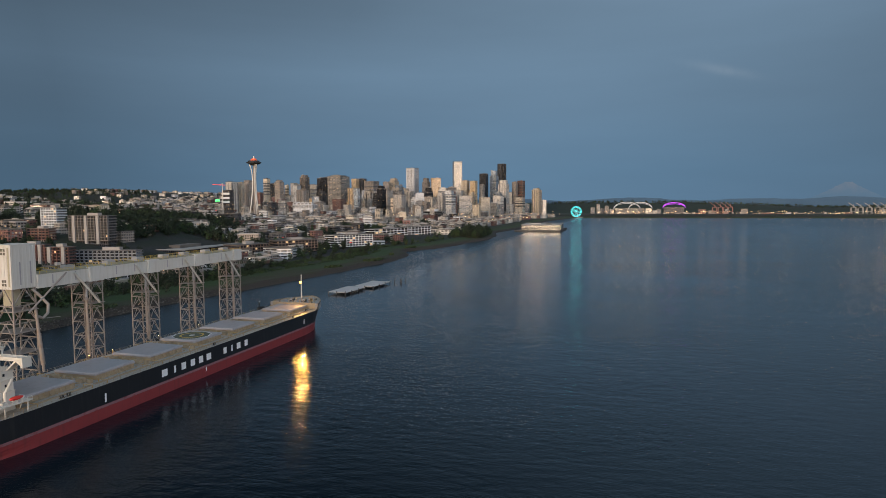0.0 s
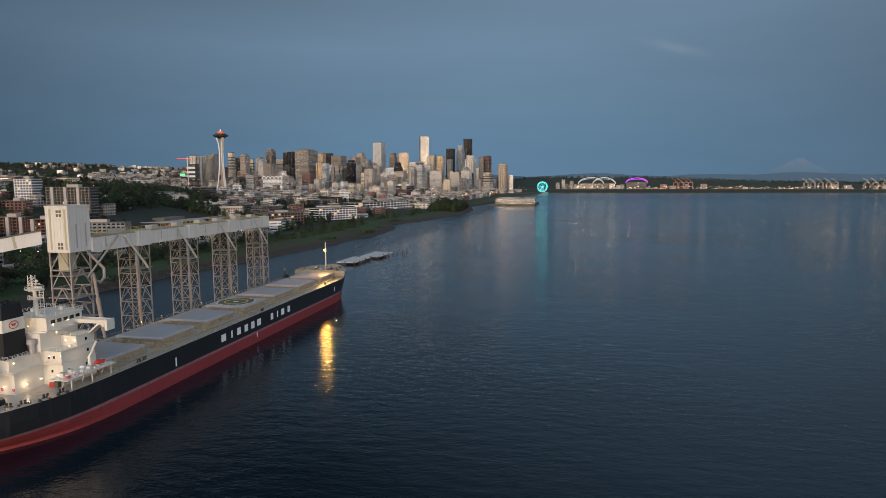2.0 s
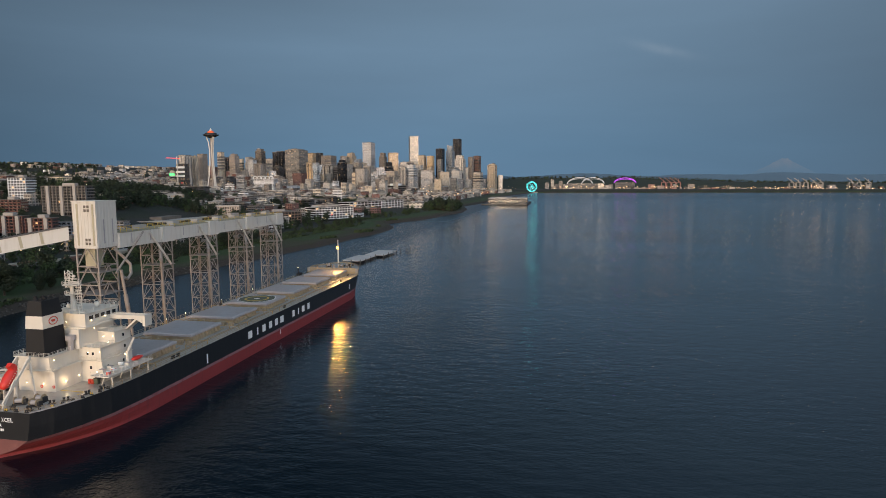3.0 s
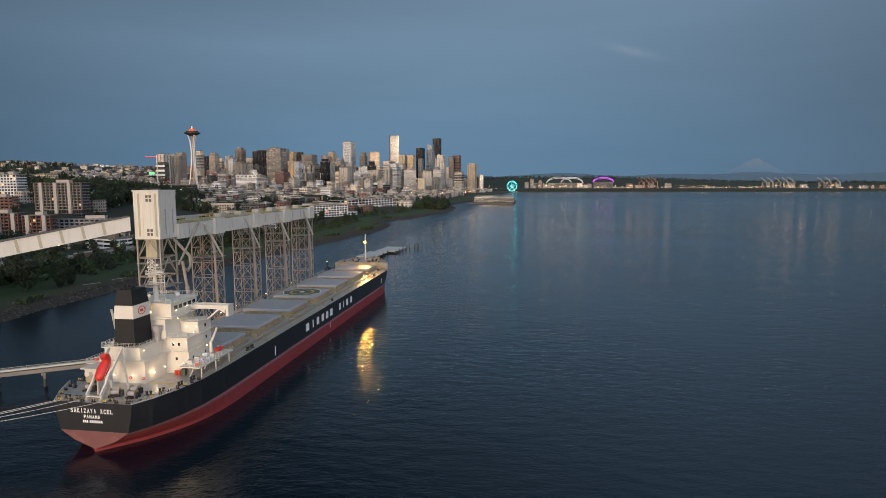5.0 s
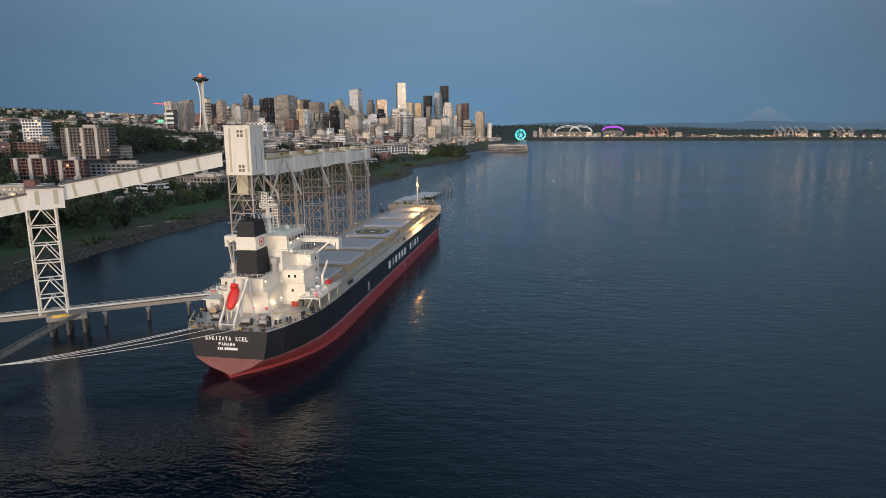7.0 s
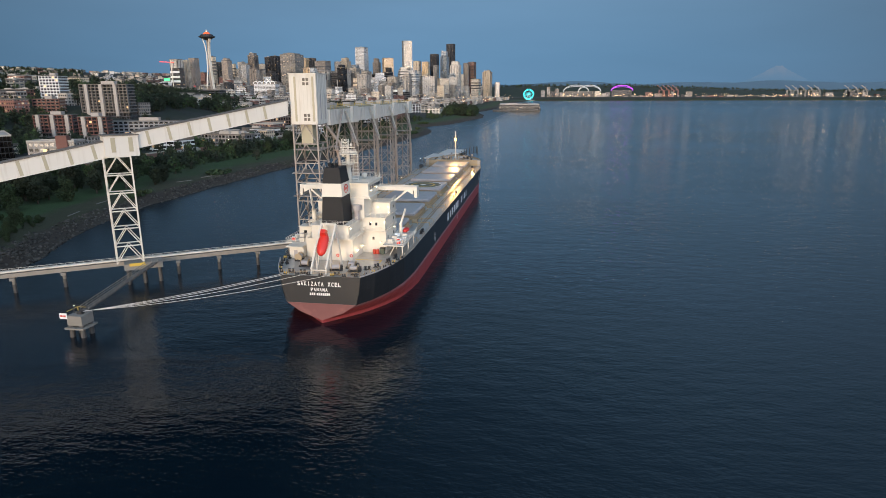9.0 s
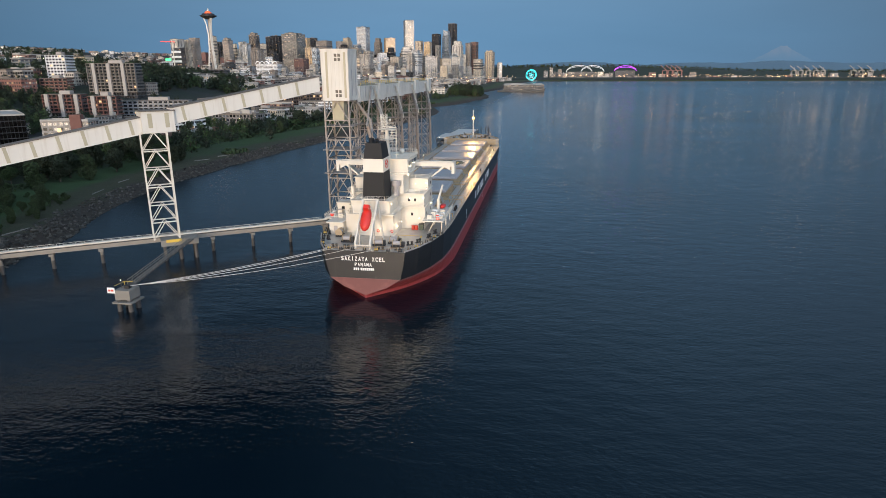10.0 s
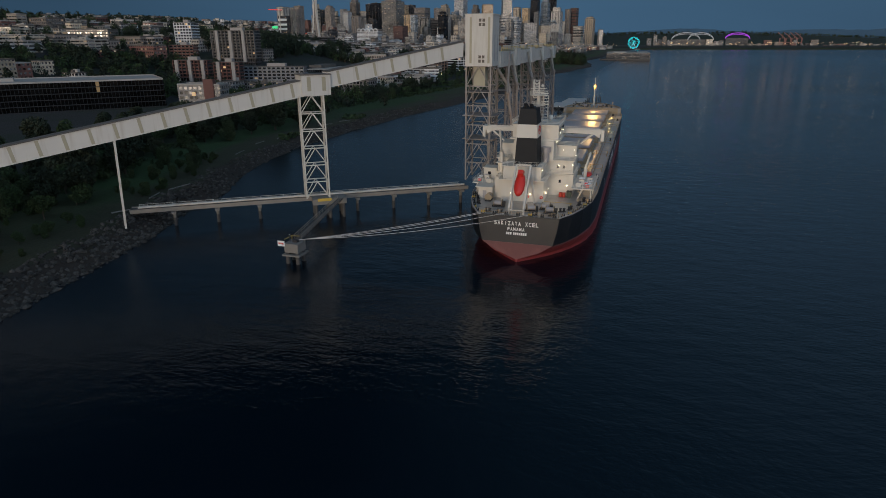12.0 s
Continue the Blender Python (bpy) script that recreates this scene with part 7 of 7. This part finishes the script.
for cx, cy, n, sx, sy in ((-440, 575, 150, 55, 45), (-400, 520, 60, 25, 25), (-330, 480, 50, 30, 20), (-660, 650, 150, 40, 50), (-545, 690, 130, 45, 35), (-330, 610, 60, 30, 25), (-440, 700, 70, 40, 30), (-280, 630, 40, 18, 30)):
    for k in range(n):
        x, y = cx + rt.gauss(0, sx), cy + rt.gauss(0, sy)
        if free(x, y, 2):
            plant(x, y, rt.choice(TREES[1:4]), rt.uniform(1.0, 1.7))
for k in range(280):
    x, y = rt.uniform(-540, -385), rt.uniform(490, 780)
    if free(x, y):
        plant(x, y, rt.choice(TREES[1:4]), rt.uniform(1.0, 1.6))
for k in range(2600):
    y = rt.uniform(700, 1900)
    x = rt.triangular(-2000, -850, -1200) - 0.25 * y
    if inland(x, y) > 300 and (x - 150) / (y + 105) < -0.86:
        plant(x, y, rt.choice(TREES[1:4]), rt.uniform(0.7, 1.25))
for k in range(800):
    x = rt.uniform(-500, 2200)
    y = rt.uniform(3780, 3960)
    plant(x, y, rt.choice(TREES[1:4]), rt.uniform(0.8, 1.5))
for k in range(150):
    y = rt.uniform(30, 420)
    plant(shore_x(y) - rt.uniform(46, 78), y, rt.choice((TREES[0], TREES[1], TREES[2])), rt.uniform(0.5, 0.95))
for k in range(110):
    y = rt.uniform(-80, 75)
    d = rt.uniform(15, 48)
    x = shore_x(y) - d
    if not (d < 30 and -12 < y < 14):
        plant(x, y, rt.choice((TREES[0], TREES[2])), rt.uniform(0.22, 0.6))
PLANTED.sort()
for _, x, y, k, sc, turn, tall in PLANTED[:296]:
    copy_thing(TREES[k], pose(x, y, height(x, y) - 0.1, 0, 0, turn)).scale = (sc, sc, sc * tall)


def far_trees(rows):
    """The far trees of hill and streets, joined."""
    vs, fs, ms, base = [], [], [], 0
    src = []
    for t in FAR_TREES:
        one = []
        for o in t.children:
            me = o.data
            me.calc_loop_triangles()
            v = np.empty(len(me.vertices) * 3)
            me.vertices.foreach_get("co", v)
            f = np.empty(len(me.loop_triangles) * 3, dtype=np.int32)
            me.loop_triangles.foreach_get("vertices", f)
            one.append((v.reshape(-1, 3), f.reshape(-1, 3), 0 if o.name.startswith("trunk") else 1 if me.materials[0] is M["leaf"] else 2))
        src.append(one)
    for _, x, y, k, sc, turn, tall in rows:
        c, s_ = math.cos(radians(turn)), math.sin(radians(turn))
        rot = np.array(((c, s_, 0), (-s_, c, 0), (0, 0, 1)))
        for v, f, m in src[k % 3]:
            vs.append(v * (sc, sc, sc * tall) @ rot + (x, y, height(x, y) - 0.1))
            fs.append(f + base)
            ms.append(np.full(len(f), m))
            base += len(v)
    me = bpy.data.meshes.new("far_trees")
    v, f = np.concatenate(vs), np.concatenate(fs)
    me.from_pydata(v.tolist(), [], f.tolist())
    for m in ("bark", "leaf", "leaf2"):
        me.materials.append(M[m])
    me.polygons.foreach_set("material_index", np.concatenate(ms).astype(np.int32))
    tagged(new("far_trees", me), "dark green trees between the city blocks", "trees", kind="stuff")


far_trees(PLANTED[296:])
for k, t in enumerate(TREES + FAR_TREES):
    tx, ty = -165 - 5 * (k % 3), 330 + 14 * k
    t.matrix_basis = pose(tx, ty, height(tx, ty))


# ---- shore details ----
def rock_mesh(seed):
    rng = random.Random(seed)
    bm = bmesh.new()
    bmesh.ops.create_icosphere(bm, subdivisions=1, radius=1.0)
    for v in bm.verts:
        v.co *= rng.uniform(0.7, 1.15)
        v.co.z *= 0.7
    me = bpy.data.meshes.new("rock")
    bm.to_mesh(me)
    bm.free()
    me.materials.append(M["rock"])
    return me


ROCKS = [rock_mesh(40 + k) for k in range(6)]
rr_ = random.Random(77)
riprap = tagged(new("riprap_bank"), "grey boulders piled along the waterline", "rocks", kind="structure")


def rock_spot(y0, y1, spread):
    y = rr_.uniform(y0, y1)
    x = shore_x(y) - rr_.uniform(-0.5, spread)
    return x, y, height(x, y)


for k in range(280):
    x, y, z = rock_spot(-75, 40, 11)
    o = new("boulder", rr_.choice(ROCKS))
    o.parent = riprap
    s = rr_.uniform(0.3, 1.0)
    o.matrix_basis = pose(x, y, max(z, -0.2) + 0.1, 0, 0, rr_.uniform(0, 360)) @ Matrix.Diagonal((s * rr_.uniform(0.9, 1.5), s, s, 1))
vs, fs, base = [], [], 0
src = []
for me in ROCKS:
    v = np.array([p.co[:] for p in me.vertices])
    src.append((v, np.array([p.vertices[:] for p in me.polygons])))
for k in range(2600):
    x, y, z = rock_spot(-90, 330, 8) if k > 900 else rock_spot(-80, 60, 13)
    v, f = rr_.choice(src)
    a = rr_.uniform(0, 6.28)
    rot = np.array(((math.cos(a), math.sin(a), 0), (-math.sin(a), math.cos(a), 0), (0, 0, 1)))
    s = rr_.uniform(0.3, 0.8)
    vs.append((v * s) @ rot + (x, y, max(z, -0.3) + 0.05))
    fs.append(f + base)
    base += len(v)
me = bpy.data.meshes.new("shore_stones")
me.from_pydata(np.concatenate(vs).tolist(), [], np.concatenate(fs).tolist())
me.materials.append(M["rock"])
tagged(new("shore_stones", me), "loose stones along the beach", "stones", kind="stuff")

for k in range(8):
    y = rr_.uniform(-45, 240)
    x = shore_x(y) - rr_.uniform(8, 15)
    z = height(x, y) + 0.25
    a = rr_.uniform(0.9, 2.2)
    L = rr_.uniform(4, 10)
    lg = thing("driftwood_log", (x, y, z), "pale driftwood log on the upper beach", "log", "driftwood")
    part("log", Shape().tube((x - math.cos(a) * L / 2, y - math.sin(a) * L / 2, z), (x + math.cos(a) * L / 2, y + math.sin(a) * L / 2, z + 0.2), 0.22, 0.14, n=7), M["concrete"], lg)

# undergrowth along the bank
sv, sf = [], []
for k in range(17000):
    y = rr_.uniform(-80, 800)
    d = rr_.choice((rr_.uniform(42, 80), rr_.uniform(46, 78), rr_.uniform(8, 20)))
    x = shore_x(y) - d
    dens = noise.noise((x * 0.035, y * 0.025, 5.0))
    if dens < (-0.15 if d > 30 else 0.28):
        continue
    z = height(x, y)
    s = rr_.uniform(0.5, 1.5) * (1 + dens)
    for q in range(3):
        c = Vector((x + rr_.gauss(0, s * 0.5), y + rr_.gauss(0, s * 0.5), z + s * rr_.uniform(0.2, 0.9)))
        d1 = Vector((rr_.gauss(0, 1), rr_.gauss(0, 1), rr_.gauss(0, 0.6))).normalized()
        d2 = d1.orthogonal().normalized()
        d3 = d1.cross(d2)
        i = len(sv)
        sv += [c + d2 * s * 0.7, c + d3 * s * 0.6, c - d2 * s * 0.7, c - d3 * s * 0.6]
        sf += [(i, i + 1, i + 2, i + 3)]
me = bpy.data.meshes.new("bank_undergrowth")
me.from_pydata(sv, [], sf)
me.materials.append(M["leaf"])
tagged(new("bank_undergrowth", me), "low green brush along the bank", "bushes", kind="stuff")

# rail wagons on the tracks behind the bank
WAG = [paint("wagon_grey", (0.24, 0.235, 0.22), 0.8, vary=0.2, scale=0.5, stain=(0.14, 0.08, 0.05), stain_amount=0.6), paint("wagon_brown", (0.15, 0.09, 0.065), 0.8, vary=0.2, scale=0.5), paint("wagon_buff", (0.32, 0.29, 0.23), 0.8, vary=0.2, scale=0.5)]


def wagon(x, y, z, turn, m):
    t = thing("rail_wagon", (x, y, z), "dull covered hopper rail wagon standing on the track", "rail wagon", "rail wagons")
    part("body", Shape().box(x - 1.5, x + 1.5, y - 8, y + 8, z + 1.5, z + 4.0).tapered((x - 1.5, x + 1.5, y - 8, y + 8, z + 4.0), (x - 0.9, x + 0.9, y - 8, y + 8, z + 4.5)), m, t)
    part("underframe", Shape().box(x - 1.2, x + 1.2, y - 8.4, y + 8.4, z + 1.0, z + 1.5), M["dark"], t)
    for dy_ in (-6, 6):
        part("bogie", Shape().box(x - 1.2, x + 1.2, y + dy_ - 1.5, y + dy_ + 1.5, z + 0.1, z + 1.0), M["dark"], t)
    t.rotation_euler = (0, 0, radians(turn))


for row, dd in ((0, 90), (1, 98)):
    for k in range(22):
        y = 120 + k * 18.5 + row * 9
        x = shore_x(y) - dd
        if row == 1 and k % 4 == 3:
            continue
        tx = (shore_x(y + 5) - shore_x(y - 5)) / 10
        wagon(x, y, height(x, y), -math.degrees(math.atan(tx)), WAG[(k * 2 + row) % 3])

# low fishing pier beyond the bow
fp = thing("fishing_pier", (-35, 380, 0), "low grey timber fishing pier on dark piles", "pier")
for x0, x1, y0, y1, z in ((-43, -27.2, 338, 372.5, 1.6), (-37.5, -20.5, 377, 412, 1.5)):
    part("deck_section", Shape().hexa([(x0, y0, z), (x1, y0 - 1.5, z), (x1 + 1.5, y1 - 1.5, z), (x0 + 1.5, y1, z), (x0, y0, z + 0.5), (x1, y0 - 1.5, z + 0.5), (x1 + 1.5, y1 - 1.5, z + 0.5), (x0 + 1.5, y1, z + 0.5)]), M["pale_deck"], fp, "pale grey deck")
part("deck_ramp", Shape().box(-33, -29, 371, 378.5, 1.4, 1.95), M["pale_deck"], fp)
for k, (x, y) in enumerate(((-42.6, 337.6), (-35, 336.6), (-27.4, 336.2), (-26.8, 347), (-26.3, 359), (-25.9, 370.6), (-20.6, 376), (-20, 388), (-19.4, 400), (-19, 410.6), (-36.4, 412.4))):
    part("pile_post", Shape().tube((x, y, -3), (x, y, 2.5 + (k % 3) * 0.3), 0.42, n=8), M["pile"], fp, "dark timber post")
for x, y in ((-17, 417), (-14, 424), (-10, 416), (-12.5, 433)):
    pp = thing("mooring_pile", (x, y, 0), "dark lone timber pile standing in the water", "pile", "lone piles")
    part("post", Shape().tube((x, y, -3), (x, y, 3.2), 0.42, n=8), M["pile"], pp)

# street lamps near, and the far shore's lights
rl_ = random.Random(9)
sl0 = thing("street_lamp", (0, 0, 0), "lit street lamp with a warm glow", "street lamp", "street lamps")
part("pole", Shape().tube((0, 0, 0), (0, 0, 8), 0.12, 0.08, n=6).bar((0, 0, 7.9), (1.2, 0, 8.1), 0.1), M["dark"], sl0)
part("lens", Shape().ball((1.3, 0, 8.0), 0.32), M["city_lamp"], sl0, "glowing lens")
placed_lamps = 0
for k in range(190):
    y = rl_.uniform(260, 1500)
    x = shore_x(y) - rl_.uniform(85, 520)
    if not free(x, y, 2) or (y < 430 and inland(x, y) > 150):
        continue
    m = pose(x, y, height(x, y), 0, 0, rl_.uniform(0, 360))
    if placed_lamps == 0:
        sl0.matrix_basis = m
    else:
        copy_thing(sl0, m)
    placed_lamps += 1
lv = Shape()
for k in range(260):
    x = rl_.uniform(60, 1950)
    y = rl_.choice((3175, 3185, 3240, 3330, 3420))
    r = rl_.uniform(0.7, 1.7)
    z = max(3, height(x, y)) + rl_.uniform(2, 16)
    lv.box(x - r, x + r, y - r, y + r, z - r * 0.8, z + r * 0.8)
for k in range(230):
    y = rl_.uniform(1500, 3000)
    x = shore_x(y) - rl_.uniform(40, 700)
    z = height(x, y) + rl_.uniform(5, 24)
    r = rl_.uniform(0.5, 1.2)
    lv.box(x - r, x + r, y - r, y + r, z - r * 0.8, z + r * 0.8)
tagged(structure("far_lights", lv, M["far_lamp"], "scattered warm lights of the far shore and town", "lights"), kind="stuff")
# dark low sheds along the far harbour
rs_ = random.Random(4)
for k in range(104):
    x = 60 + k * 18 + rs_.uniform(-8, 8)
    building(x, 3215 + rs_.uniform(-20, 60), rs_.uniform(10, 34), 26, rs_.uniform(6, 22) + (rs_.random() < 0.1) * 18, rs_.choice(("grey", "brown", "concrete", "dark", "brick")), "harbour_shed", 0, 3.2, "low harbour shed on the far shore", units=0, group="harbour sheds")

# mid-rise blocks at the head of the bay
for x, w, h, st in ((20, 20, 44, "grey"), (48, 16, 60, "concrete"), (70, 22, 38, "dark"), (92, 18, 52, "brown"), (116, 22, 34, "grey"), (330, 20, 30, "concrete"), (350, 18, 34, "grey")):
    building(x, 3240, w, 24, h, st, "building", 8, 3.2, "mid-rise block at the head of the bay", units=1)

# landmarks between the blocks
gr = thing("tower_crane", (-985, 1502, 40), "building crane with a red-lit jib", "crane")
part("jib", Shape().bar((-1014, 1500, 131), (-971, 1500, 129), 1.6), M["city_red"], gr, "red-lit jib")
part("crane_mast", Shape().bar((-980, 1500, 20), (-980, 1500, 135), 2.0), M["pale_steel"], gr)
bandb = building(-983, 1530, 27, 22, 92, "dark", "high_rise", 0, 22, "dark block with pale floor bands", units=0)
for z in (76, 88, 101):
    part("floor_band", Shape().box(-996.8, -969.2, 1518, 1518.9, z, z + 5.5), M["white_wall"], bandb, "pale floor band")
gs = thing("green_sign", (-990, 1490, 80), "small green-lit sign on a block", "sign")
part("panel", Shape().box(-999, -983, 1489, 1490, 80, 86), lamp_mat("green_glow", (0.1, 0.9, 0.25), 1.2), gs)
sc = thing("exhibition_hall", (-712, 1510, 30), "white hall with scalloped roof arches", "hall")
part("hall_wall", Shape().box(-742, -681, 1500, 1530, 22, 70), FAC["white"], sc)
for k in range(5):
    cx = -736 + k * 12.2
    part("roof_arch", Shape().sweep([(cx - 6 * math.cos(math.pi * i / 10), 1499.4, 70 + 7 * math.sin(math.pi * i / 10)) for i in range(11)], 1.0, n=6), M["letter"], sc, "white roof arch")
for x, y, z in ((-250, 420, 22), (-262, 424, 18), (-205, 730, 14), (-300, 700, 22), (-560, 900, 60)):
    rs0 = thing("red_sign", (x, y, z), "small red-lit sign on a shop", "sign", "red signs")
    part("panel", Shape().box(x - 1.4, x + 1.4, y - 0.2, y, z, z + 1.0), M["city_red"], rs0)
